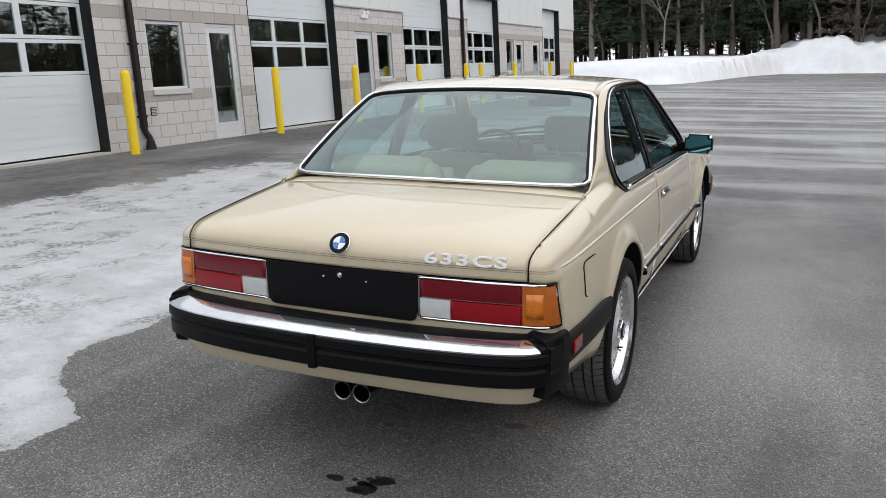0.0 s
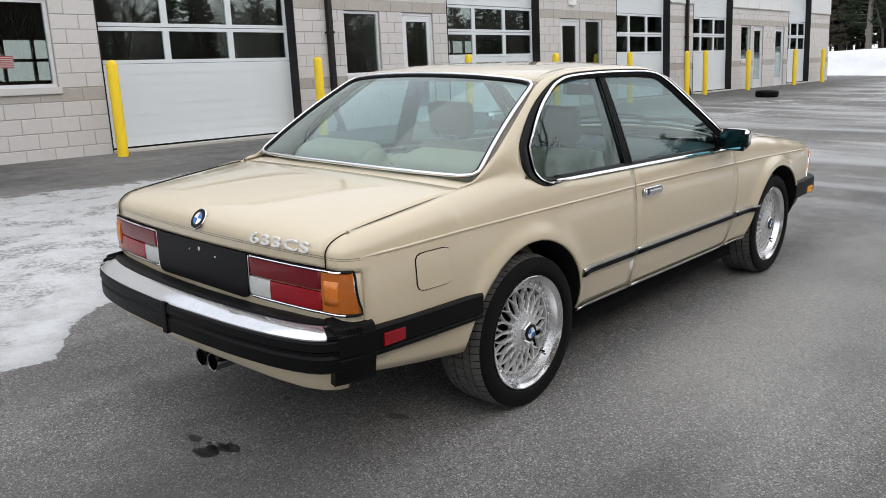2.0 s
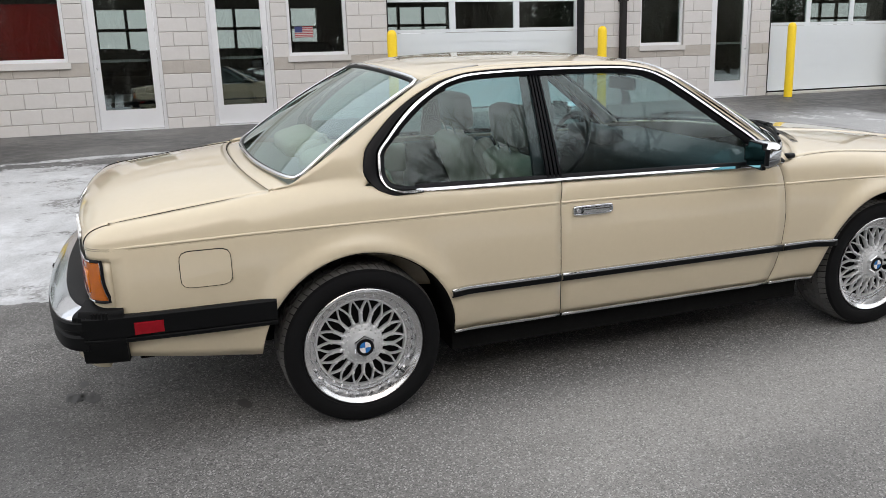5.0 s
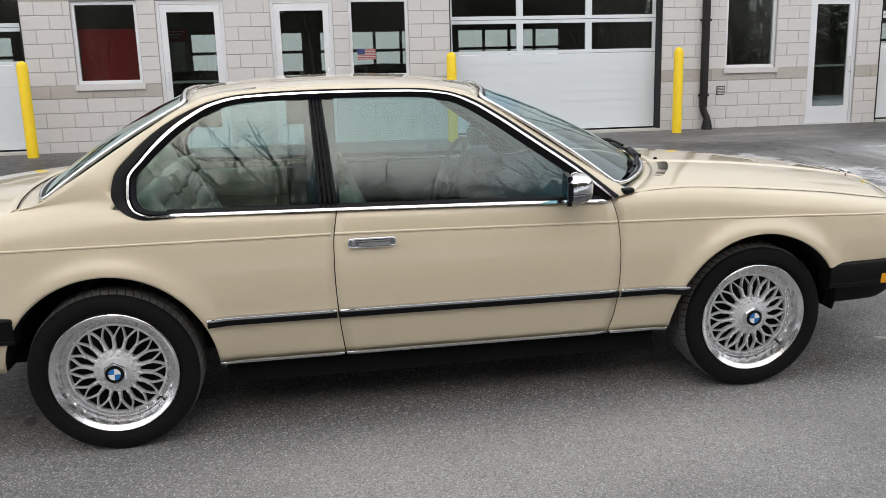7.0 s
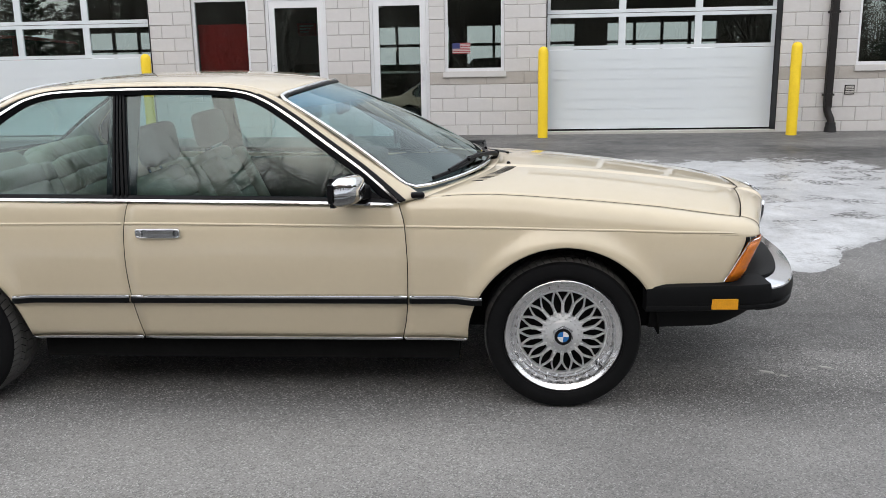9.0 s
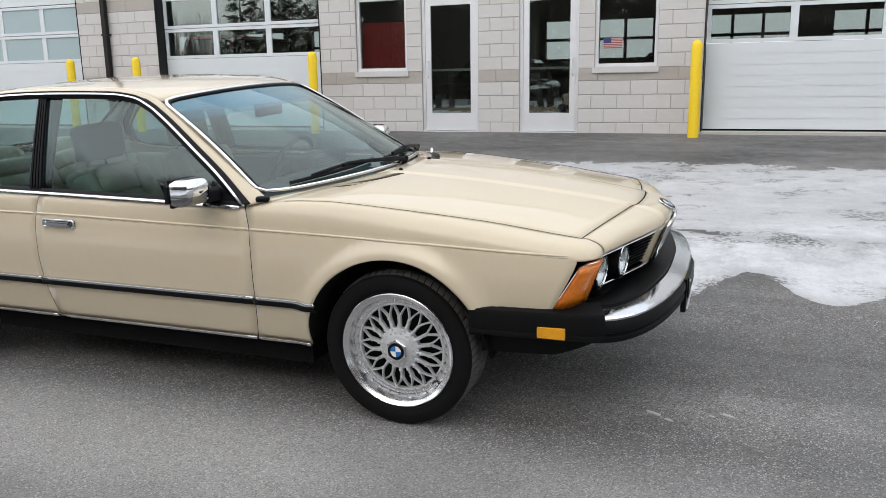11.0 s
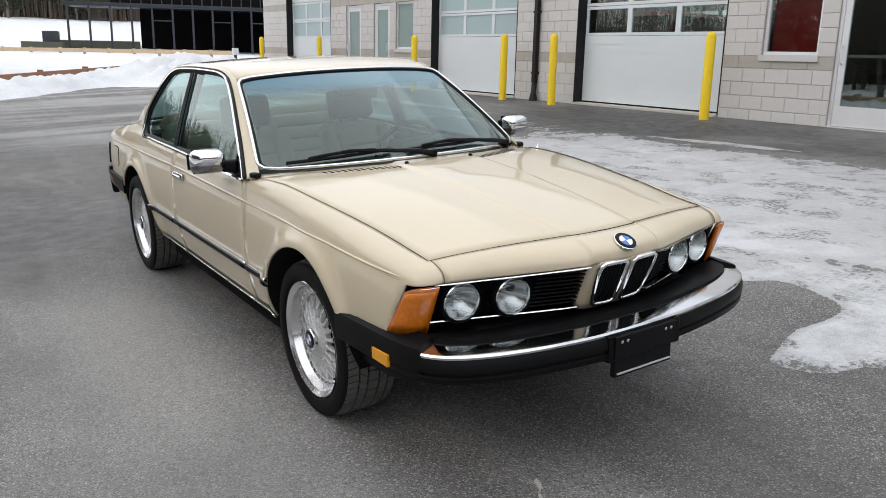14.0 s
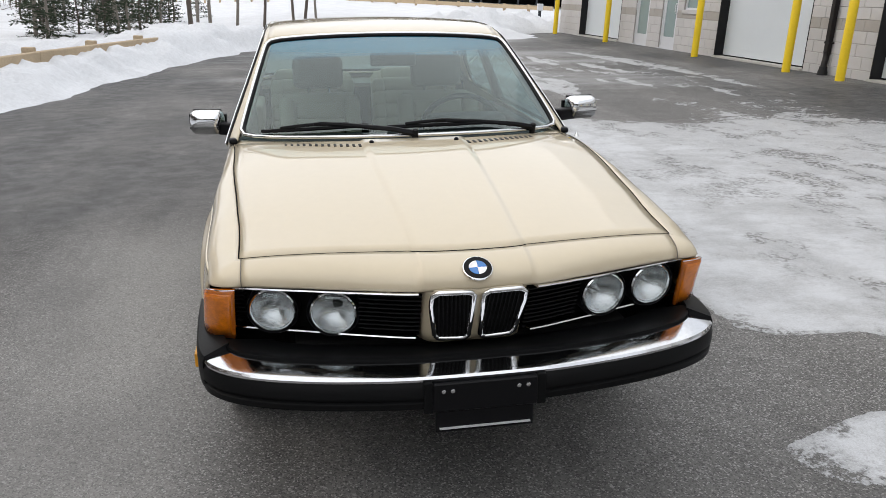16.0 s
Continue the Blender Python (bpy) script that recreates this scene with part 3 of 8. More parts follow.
# shell and interior
def build_shell():
    box_part("floor_inside", (BACK, WALL - 0.12, SOUTH, NORTH, 0.3, BASE - 0.002), M_floor_in)
    tagged(bpy.data.objects["floor_inside"], "grey concrete shop floor", "floor", kind="structure")
    tagged(box_part("ceiling", (BACK, WALL - 0.2, SOUTH, NORTH, 5.0, 5.2), M_dark_wall), "dark shop ceiling", "ceiling", kind="structure")
    tagged(box_part("roof", (BACK - 0.2, WALL - 0.2, SOUTH, NORTH, TOP - 0.2, TOP), M_mortar), "flat grey roof of the building", "roof", kind="structure")
    tagged(box_part("wall_south", (BACK, WALL - 0.21, SOUTH, SOUTH + 0.2, 0.1, TOP), M_panel), "white clad end wall", "wall", kind="structure")
    tagged(box_part("wall_north", (BACK, WALL - 0.21, NORTH - 0.2, NORTH, 0.1, TOP), M_panel), "white clad end wall", "wall", kind="structure")
    # back wall with the glazed rows of the doors on its far side
    bm = bmesh.new()
    holes = [(-20.5, -17.0), (-16.2, -12.7), (-11.5, -8.0), (-7.2, -3.7), (-2.7, 0.75), (1.35, 4.85), (5.9, 9.4), (10.9, 14.4), (15.2, 18.7), (19.6, 23.1), (25, 28.5)]
    low, high = 1.95, 3.15
    edges = [SOUTH] + [v for h in holes for v in h] + [NORTH]
    for a, b in zip(edges[::2], edges[1::2]):
        box(bm, BACK - 0.2, BACK, a, b, 0.1, TOP)
    for a, b in holes:
        box(bm, BACK - 0.2, BACK, a, b, 0.1, low)
        box(bm, BACK - 0.2, BACK, a, b, high, TOP)
        for i in range(1, 4):
            y = a + (b - a) * i / 4
            box(bm, BACK - 0.15, BACK - 0.05, y - 0.045, y + 0.045, low, high)
        box(bm, BACK - 0.149, BACK - 0.051, a, b, 2.51, 2.60)
    tagged(part("wall_west", bm, M_dark_wall), "brown inner rear wall with glazed door strips", "wall", kind="structure")
    for y in (-2.95, 10.65, -17.5):
        tagged(box_part("partition", (BACK, WALL - 0.5, y - 0.06, y + 0.06, 0.4, 5.0), M_dark_wall), "dark partition between shop bays", "wall", kind="structure")


build_shell()


# red board and flag behind the panes
red = box_part("red_board", (WALL - 0.24, WALL - 0.2, -2.58, -1.70, 1.30, 2.34), M_red)
tagged(red, "plain red board standing behind the window glass", "board")


def build_flag():
    fl = thing("small_flag", "small striped flag with blue corner stuck on the window", "flag", m=pose(WALL - 0.075, 1.63, 1.80))
    bm = bmesh.new()
    box(bm, 0, 0.002, 0, 0.29, 0, 0.165)
    part("cloth", bm, M_flag, fl, "white ground of the flag")
    h = 0.165 / 13
    for i in range(0, 13, 2):
        box_part("stripe", (0.002, 0.004, 0.0, 0.29, i * h, (i + 1) * h), M_red_print, fl)
    box_part("canton", (0.004, 0.006, 0.0, 0.12, 6 * h, 0.165), M_blue, fl, "dark blue corner")


build_flag()


def shop_vehicle(name, label, x, y, length, width, height, paint, van=False):
    """A vehicle parked nose to the doors: lofted body, glazed cabin, bumper, lamps, mirrors and wheels."""
    car_in = thing(name, label, "car" if not van else "van", m=pose(x, y, BASE, 0, 0, 180))
    belt = height * (0.62 if not van else 0.55)
    hood = belt * (0.96 if not van else 0.92)
    side = [(0.0, hood * 0.62), (0.03, hood * 0.80), (0.16, hood * 0.95), (0.24 * length, hood), (0.30 * length, belt), (0.78 * length, belt), (length - 0.05, belt * 0.97), (length, belt * 0.6)]

    def loft(stations, low):
        verts, faces = [], []
        for px, top, half, tuck in stations:
            for wy, z in ((-half + 0.04, low), (-half, low + 0.12), (-half, top * 0.7 + low * 0.3), (-half + tuck * 0.5, top - 0.05), (-half + tuck, top), (0, top + 0.02), (half - tuck, top), (half - tuck * 0.5, top - 0.05), (half, top * 0.7 + low * 0.3), (half, low + 0.12), (half - 0.04, low)):
                verts.append((px, wy, z))
        n = 11
        for j in range(len(stations) - 1):
            for k in range(n - 1):
                faces.append((j * n + k, (j + 1) * n + k, (j + 1) * n + k + 1, j * n + k + 1))
        faces.append(tuple(range(n)))
        faces.append(tuple((len(stations) - 1) * n + k for k in reversed(range(n))))
        return verts, faces
    half = width / 2
    v, f = loft([(px, z, half - 0.10 * (px < 0.1), 0.09) for px, z in side], 0.22)
    body = new("body", raw_mesh("body", v, f, paint, 40))
    body.parent = car_in
    c0, c1 = (0.28, 0.98) if van else (0.30, 0.90)
    rake = 0.30 if van else 0.52
    v, f = loft([(c0 * length, belt + 0.01, half - 0.08, 0.05), (c0 * length + rake, height - 0.04, half - 0.16, 0.1), (c0 * length + rake + 0.3, height - 0.02, half - 0.16, 0.12), (c1 * length - rake, height - 0.04, half - 0.17, 0.12), (c1 * length - 0.04, belt + 0.02, half - 0.1, 0.05)], belt - 0.05)
    roof = new("cabin_roof", raw_mesh("cabin_roof", v, f, paint, 40))
    roof.parent = car_in
    for s in (-1, 1):
        bm = bmesh.new()
        q = [(c0 * length + 0.22, belt + 0.05, half - 0.075), (c0 * length + rake + 0.06, height - 0.12, half - 0.135), (c1 * length - rake - 0.1, height - 0.12, half - 0.14), (c1 * length - 0.3, belt + 0.05, half - 0.08)]
        bm.faces.new([bm.verts.new((px, s * py, pz)) for px, pz, py in q])
        bmesh.ops.solidify(bm, geom=bm.faces[:], thickness=0.008)
        part("side_window", bm, M_hidden, car_in, "dark side glass")
        tube("belt_trim", [(c0 * length + 0.1, s * (half - 0.04), belt), (c1 * length - 0.1, s * (half - 0.04), belt)], 0.010, M_alu, car_in, "bright belt trim", sides=6)
        box_part("wing_mirror", (c0 * length + 0.26, c0 * length + 0.36, min(s * (half - 0.03), s * (half + 0.15)), max(s * (half - 0.03), s * (half + 0.15)), belt + 0.02, belt + 0.15), M_alu, car_in, "bright door mirror", 0.025)
        box_part("headlamp", (-0.012, 0.05, s * half * 0.66 - 0.12, s * half * 0.66 + 0.12, hood * 0.56, hood * 0.74), M_alu, car_in, "clear headlamp", 0.02)
        for px in (0.18 * length, 0.80 * length):
            bm = bmesh.new()
            lathe_into(bm, [(0, -0.10), (0.19, -0.09), (0.29, -0.10), (0.32, -0.07), (0.32, 0.07), (0.29, 0.10), (0.19, 0.09), (0, 0.08)], 24, Matrix.Translation((px, s * (half - 0.10), 0.32)) @ Matrix.Rotation(math.pi / 2, 4, "X"))
            part("wheel", bm, M_rubber, car_in, "", 40)
    bm = bmesh.new()
    q = [(c0 * length + 0.05, belt + 0.05, half - 0.22), (c0 * length + rake - 0.05, height - 0.1, half - 0.3)]
    bm.faces.new([bm.verts.new(p) for p in ((q[0][0] - 0.02, -q[0][2], q[0][1]), (q[0][0] - 0.02, q[0][2], q[0][1]), (q[1][0] - 0.02, q[1][2], q[1][1]), (q[1][0] - 0.02, -q[1][2], q[1][1]))])
    bmesh.ops.solidify(bm, geom=bm.faces[:], thickness=0.008)
    part("front_glass", bm, M_hidden, car_in, "dark windscreen")
    box_part("bumper", (-0.09, 0.10, -half + 0.02, half - 0.02, 0.34, 0.48), M_alu, car_in, "bright front bumper", 0.03)
    box_part("grille", (-0.006, 0.06, -half * 0.42, half * 0.42, hood * 0.55, hood * 0.74), M_black, car_in, "black grille", 0.01)
    return car_in


# small red notice hung inside, and a sticker on the door glass
notice = box_part("hanging_notice", (-14.52, -14.5, -1.95, -1.54, 2.38, 2.64), M_red)
tagged(notice, "small red notice board hanging inside the shop", "notice")
for i in range(3):
    box_part("print_bar", (-14.5, -14.497, -1.90, -1.60 - 0.05 * i, 2.57 - 0.06 * i, 2.595 - 0.06 * i), M_white, notice)
box_part("hanger", (-14.515, -14.505, -1.75, -1.74, 2.64, 5.0), M_black, notice, "thin hanging rod")
sticker = box_part("sticker", (WALL - 0.074, WALL - 0.0715, 0.415, 0.51, 2.54, 2.575), M_white)
tagged(sticker, "small white and red sticker on the door glass", "sticker")
box_part("red_field", (WALL - 0.0714, WALL - 0.0705, 0.42, 0.505, 2.546, 2.556), M_red_print, sticker)


def bollard(y, x=-9.65):
    b = thing("bollard", "yellow plastic covered steel bollard", "bollard", "bollards along the building", pose(x, y, ground_z(x, y)))
    bm = bmesh.new()
    prof = [(0.078, -0.05), (0.078, 1.30), (0.074, 1.33), (0.064, 1.355), (0.046, 1.375), (0.022, 1.386), (0.0, 1.39)]
    lathe_into(bm, prof, 20)
    part("sleeve", bm, M_yellow, b, "", 40)
    return b


def lathe_into(bm, prof, sides, m=None, closed=False):
    """Turns a profile of (radius, height) round z."""
    rings = []
    for r, z in prof:
        if r < 1e-6:
            rings.append([bm.verts.new((0, 0, z))])
        else:
            rings.append([bm.verts.new((r * math.cos(2 * math.pi * k / sides), r * math.sin(2 * math.pi * k / sides), z)) for k in range(sides)])
    pairs = list(zip(rings[:-1], rings[1:])) + ([(rings[-1], rings[0])] if closed else [])
    for p, q in pairs:
        for k in range(sides):
            c = [p[k % len(p)], p[(k + 1) % len(p)], q[(k + 1) % len(q)], q[k % len(q)]]
            c = list(dict.fromkeys(c))
            if len(c) > 2:
                bm.faces.new(c)
    if m is not None:
        bmesh.ops.transform(bm, matrix=m, verts=[v for r in rings for v in r])


for by in (-22.7, -17.9, -12.3, -8.62, -7.02, -3.24, 3.06, 6.86, 11.0, 14.3, 17.9, 21.42, 22.71, 26.18, 30.77, 34.09):
    bollard(by)


def downpipe(y):
    d = thing("downpipe", "dark bronze rainwater pipe with black boot", "downpipe", "downpipes", pose(WALL, y, 0))
    bm = bmesh.new()
    box(bm, 0.02, 0.11, -0.055, 0.055, 0.86, TOP)
    bmesh.ops.bevel(bm, geom=bm.edges[:], offset=0.008, segments=2, affect="EDGES")
    part("pipe", bm, M_pipe, d)
    bm = bmesh.new()
    tube_into(bm, [(0.065, 0, 0.90), (0.067, 0.0, 0.83), (0.085, 0.02, 0.76), (0.115, 0.045, 0.69), (0.12, 0.05, 0.63)], [0.058, 0.058, 0.058, 0.058, 0.06], sides=10)
    part("elbow", bm, M_pipe, d, "", 40)
    bm = bmesh.new()
    lathe_into(bm, [(0.066, 0.155), (0.072, 0.15), (0.074, 0.10), (0.088, 0.06), (0.09, 0.02), (0.10, 0.0), (0.10, -0.05)], 16, pose(0.12, 0.05, 0.49))
    part("boot", bm, M_black, d, "black flexible boot", 40)
    for z in (1.05, 2.3, 3.5, 5.0):
        box_part("strap", (0.0, 0.115, -0.075, 0.075, z, z + 0.035), M_pipe, d)


for py in (-8.03, 7.52, 22.2):
    downpipe(py)

vent = thing("wall_vent", "small brown louvred wall vent", "vent", m=pose(WALL, 7.86, 1.07))
box_part("vent_frame", (0, 0.012, -0.075, 0.075, -0.005, 0.145), M_pipe, vent, "", 0.003)
for i in range(5):
    box_part("louvre", (0.010, 0.022, -0.062, 0.062, 0.010 + i * 0.026, 0.026 + i * 0.026), M_concrete, vent)

lamp = thing("emergency_light", "white twin-head emergency light on the wall", "wall light", m=pose(WALL, 15.7, 3.08))
box_part("case", (0, 0.07, -0.15, 0.15, 0, 0.12), M_white, lamp, "", 0.01)
for s in (-1, 1):
    bm = bmesh.new()
    lathe_into(bm, [(0, 0), (0.045, 0.0), (0.05, 0.03), (0.03, 0.08), (0, 0.085)], 12, pose(0.11, s * 0.1, 0.14, 0, -90, 0))
    part("lamp_head", bm, M_white, lamp, "", 40)

manhole = thing("manhole_cover", "round iron manhole cover flush in the asphalt", "manhole cover", m=pose(-6.85, 7.4, ground_z(-6.85, 7.4), 0, math.degrees(math.atan(0.0495)), 0))
bm = bmesh.new()
lathe_into(bm, [(0, 0.006), (0.30, 0.006), (0.305, 0.0), (0.335, 0.0), (0.34, 0.007), (0.40, 0.006), (0.41, -0.02)], 40)
part("cover", bm, M_iron, manhole, "", 30)

# ---------------------------------------------------------------- coupe: materials
def paint_material():
    m = material("beige_car_paint", (0.575, 0.493, 0.352), 0.42, vary=0.025, scale=1.2, fine=30, coat=1.0, spec=0.3)
    b = m.node_tree.nodes["Principled BSDF"]
    b.inputs["Coat Roughness"].default_value = 0.025
    b.inputs["Coat IOR"].default_value = 1.5
    return m


M_paint = paint_material()
M_chrome = material("chrome", (0.78, 0.79, 0.80), 0.06, metal=1.0, vary=0.04, scale=6)
M_chrome_worn = material("brushed_chrome", (0.72, 0.73, 0.74), 0.23, metal=1.0, vary=0.08, scale=9, fine=80)
M_bumper = material("black_bumper_rubber", (0.0042, 0.0044, 0.0048), 0.48, vary=0.2, scale=6, fine=150, bump=0.08, spec=0.12)
M_gasket = material("black_gasket", (0.005, 0.005, 0.006), 0.42, vary=0.1, spec=0.14)
M_tail_red = material("red_lens", (0.25, 0.003, 0.009), 0.22, vary=0.12, scale=20, coat=0.3, spec=0.3)
M_tail_dark = material("dark_red_lens", (0.13, 0.003, 0.008), 0.22, vary=0.12, scale=20, coat=0.3, spec=0.3)
M_amber = material("amber_lens", (0.43, 0.105, 0.003), 0.14, vary=0.2, scale=25, fine=200, bump=0.5, coat=0.5)
M_amber_ribs = material("ribbed_amber_lens", (0.62, 0.165, 0.004), 0.2, vary=0.3, scale=60, fine=260, bump=0.4, coat=0.6)
M_marker = material("yellow_amber_lens", (0.75, 0.33, 0.01), 0.35, vary=0.15, scale=40, fine=260, bump=0.3)
M_bright = material("bumper_chrome", (0.70, 0.71, 0.73), 0.11, metal=1.0, vary=0.08, scale=9, fine=80)
# darker chrome copy with shade and dark reflections put into its colour
M_bezel_dark = material("shaded_chrome", (0.30, 0.305, 0.31), 0.2, metal=1.0, vary=0.08, scale=9)
M_letter = material("bright_letter_metal", (0.86, 0.86, 0.86), 0.38, metal=0.5, vary=0.04)
M_clear = material("ribbed_clear_lens", (0.55, 0.56, 0.55), 0.2, vary=0.15, scale=40, fine=250, bump=0.6, coat=1.0)
M_rim = material("silver_wheel_paint", (0.60, 0.605, 0.61), 0.32, metal=0.35, vary=0.08)
M_lip = material("polished_rim", (0.72, 0.72, 0.725), 0.2, metal=0.95, vary=0.10, scale=14, fine=90)
M_hidden = material("dark_underside", (0.008, 0.008, 0.008), 0.95, vary=0.3, spec=0.05)
M_seat = material("beige_grey_leather", (0.36, 0.31, 0.225), 0.55, vary=0.10, scale=5, fine=90, bump=0.2)
M_seat_dark = material("grey_brown_leather", (0.16, 0.14, 0.12), 0.6, vary=0.12, scale=5, fine=90, bump=0.2)
M_door_card = material("dark_door_vinyl", (0.075, 0.07, 0.064), 0.6, vary=0.12)
M_dash = material("dark_dash_vinyl", (0.030, 0.031, 0.034), 0.6, vary=0.15)
M_headliner = material("pale_headliner", (0.30, 0.285, 0.26), 0.85)
M_badge_blue = material("badge_blue", (0.015, 0.16, 0.48), 0.2, coat=1.0)
M_badge_white = material("badge_white", (0.8, 0.8, 0.8), 0.2, coat=1.0)
M_badge_black = material("badge_black", (0.005, 0.005, 0.006), 0.4, spec=0.15)
M_carglass = glass("tinted_car_glass", (0.44, 0.63, 0.65), base=0.082)
M_screen = glass("windscreen_glass", (0.54, 0.65, 0.645), base=0.10)
M_rearglass = glass("tinted_rear_glass", (0.62, 0.78, 0.76), base=0.155)
M_lampglass = glass("headlamp_glass", (0.90, 0.92, 0.92), base=0.06)


def band_material():
    """Clear film, deep teal at the top and fading out below."""
    m = bpy.data.materials.new("blue_shade_band")
    m.use_nodes = True
    nt = m.node_tree
    nt.nodes.remove(nt.nodes["Principled BSDF"])
    t = nt.nodes.new("ShaderNodeBsdfTransparent")
    co = nt.nodes.new("ShaderNodeTexCoord")
    sp = nt.nodes.new("ShaderNodeSeparateXYZ")
    mr = nt.nodes.new("ShaderNodeMapRange")
    mr.inputs["From Min"].default_value, mr.inputs["From Max"].default_value = 1.200, 1.268
    mr.inputs["To Max"].default_value = 0.85
    tint = nt.nodes.new("ShaderNodeBsdfDiffuse")
    tint.inputs[0].default_value = (0.02, 0.26, 0.46, 1)
    mx = nt.nodes.new("ShaderNodeMixShader")
    nt.links.new(co.outputs["Object"], sp.inputs[0])
    nt.links.new(sp.outputs[2], mr.inputs["Value"])
    nt.links.new(mr.outputs[0], mx.inputs[0])
    nt.links.new(t.outputs[0], mx.inputs[1])
    nt.links.new(tint.outputs[0], mx.inputs[2])
    nt.links.new(mx.outputs[0], nt.nodes["Material Output"].inputs[0])
    return m


M_sunband = band_material()
M_mirror = material("mirror_glass", (0.10, 0.26, 0.30), 0.02, metal=1.0, vary=0.02)


M_reflector = material("lamp_reflector", (0.58, 0.59, 0.60), 0.10, metal=1.0, vary=0.06, fine=140, bump=0.25)

CAR = pose(-0.7997, 0, 0.0382, 0, math.degrees(math.atan(0.0495)), 0) @ Matrix.Translation((-0.004, 0, 0))
car = thing("coupe", "beige two-door coupe with chrome trim and black bumpers, parked", "car", m=CAR)

# ---------------------------------------------------------------- coupe: shape tables (y forward from the rear axle)
T_W = [(-1.0, 0.730), (-0.93, 0.752), (-0.8, 0.773), (-0.65, 0.784), (-0.4, 0.790), (0.4, 0.791), (0.9, 0.790), (1.5, 0.790), (2.0, 0.790), (2.4, 0.787), (2.62, 0.785), (2.9, 0.782), (3.1, 0.775), (3.25, 0.762), (3.36, 0.742), (3.44, 0.70)]
T_ZC = [(-0.95, 0.789), (-0.3, 0.803), (0.85, 0.803), (1.6, 0.793), (2.2, 0.783), (2.66, 0.772), (3.1, 0.756), (3.3, 0.749), (3.45, 0.744)]
T_XE = [(-0.98, 0.665), (-0.9, 0.680), (-0.35, 0.686), (-0.2, 0.695), (0.0, 0.715), (0.2, 0.737), (0.4, 0.742), (1.3, 0.744), (1.7, 0.746), (1.92, 0.745), (2.02, 0.734), (2.12, 0.721), (2.3, 0.708), (2.55, 0.698), (2.7, 0.687), (2.85, 0.674), (3.0, 0.663), (3.1, 0.654), (3.2, 0.649), (3.45, 0.645)]
T_ZE = [(-0.99, 0.80), (-0.965, 0.826), (-0.93, 0.848), (-0.88, 0.864), (-0.67, 0.893), (-0.48, 0.917), (-0.32, 0.937), (-0.1, 0.944), (0.08, 0.932), (0.24, 0.906), (0.54, 0.893), (0.87, 0.887), (1.3, 0.881), (1.76, 0.876), (1.95, 0.880), (2.05, 0.894), (2.2, 0.906), (2.3, 0.907), (2.45, 0.900), (2.55, 0.892), (2.7, 0.878), (2.85, 0.862), (3.0, 0.845), (3.1, 0.830), (3.2, 0.815), (3.3, 0.802), (3.36, 0.793), (3.45, 0.775)]
T_HC = [(2.0, 0.912), (2.2, 0.940), (2.35, 0.944), (2.7, 0.924), (3.0, 0.893), (3.2, 0.867), (3.34, 0.845), (3.46, 0.823)]
T_BOT = [(-0.95, 0.415), (-0.8, 0.394), (-0.39, 0.342), (0.38, 0.318), (2.2, 0.312), (2.26, 0.312), (2.99, 0.45), (3.1, 0.53), (3.45, 0.55)]
ARCHES = ((0.0, 0.314, 0.386), (2.626, 0.325, 0.386))


def side_x(y, z):
    w, zc = lerp_table(T_W, y), lerp_table(T_ZC, y)
    if z < 0.62:
        x = w - 0.044 * ((0.62 - z) / 0.30) ** 2
    else:
        x = w - 0.018 * min(1.0, (z - 0.62) / (zc - 0.62)) ** 2
    for cy, cz, r in ARCHES:
        d = math.hypot(y - cy, z - cz)
        if z > cz - 0.1 and d < r + 0.2:
            x += (0.020 if cy < 1 else 0.026) * math.exp(-max(0.0, (d - r - 0.012) / 0.045) ** 2) * sstep(cz - 0.1, cz + 0.1, z)
    return x


def arch_z(y):
    z = lerp_table(T_BOT, y)
    for cy, cz, r in ARCHES:
        if abs(y - cy) < r:
            z = max(z, cz + math.sqrt(r * r - (y - cy) ** 2))
    return z


def skin(y, v):
    """A point on the flank: v 0 foot, 0.7 pinstripe line, 1 upper edge."""
    zc = lerp_table(T_ZC, y)
    if v <= 0.7:
        z0 = arch_z(y)
        z = z0 + (zc - z0) * v / 0.7
        return Vector((side_x(y, z), y, z))
    t = (v - 0.7) / 0.3
    p = (side_x(y, zc) - 0.003 * t ** 0.15 if t > 0 else side_x(y, zc), zc)
    e = (lerp_table(T_XE, y), lerp_table(T_ZE, y))
    c = (p[0] - 0.006, min(e[1] - 0.008, p[1] + (e[1] - p[1]) * 0.86))
    a = (1 - t) ** 2, 2 * t * (1 - t), t * t
    return Vector((a[0] * p[0] + a[1] * c[0] + a[2] * e[0], y, a[0] * p[1] + a[1] * c[1] + a[2] * e[1]))


def sheet(name, rows, mat, parent, flip=False, thick=0.012, label="", angle=40):
    """A sheet of metal or glass from a grid of points, thickened inwards."""
    nv, nu = len(rows), len(rows[0])
    verts = [p for r in rows for p in r]
    faces = []
    for j in range(nv - 1):
        for i in range(nu - 1):
            q = (j * nu + i, j * nu + i + 1, (j + 1) * nu + i + 1, (j + 1) * nu + i)
            faces.append(q[::-1] if flip else q)
    me = raw_mesh(name, verts, faces, mat, angle)
    ob = new(name, me)
    ob.parent = parent
    if label:
        ob["label"] = label
    if thick:
        s = ob.modifiers.new("thickness", "SOLIDIFY")
        s.thickness, s.offset = thick, -1.0
        s.use_even_offset = False
    return ob


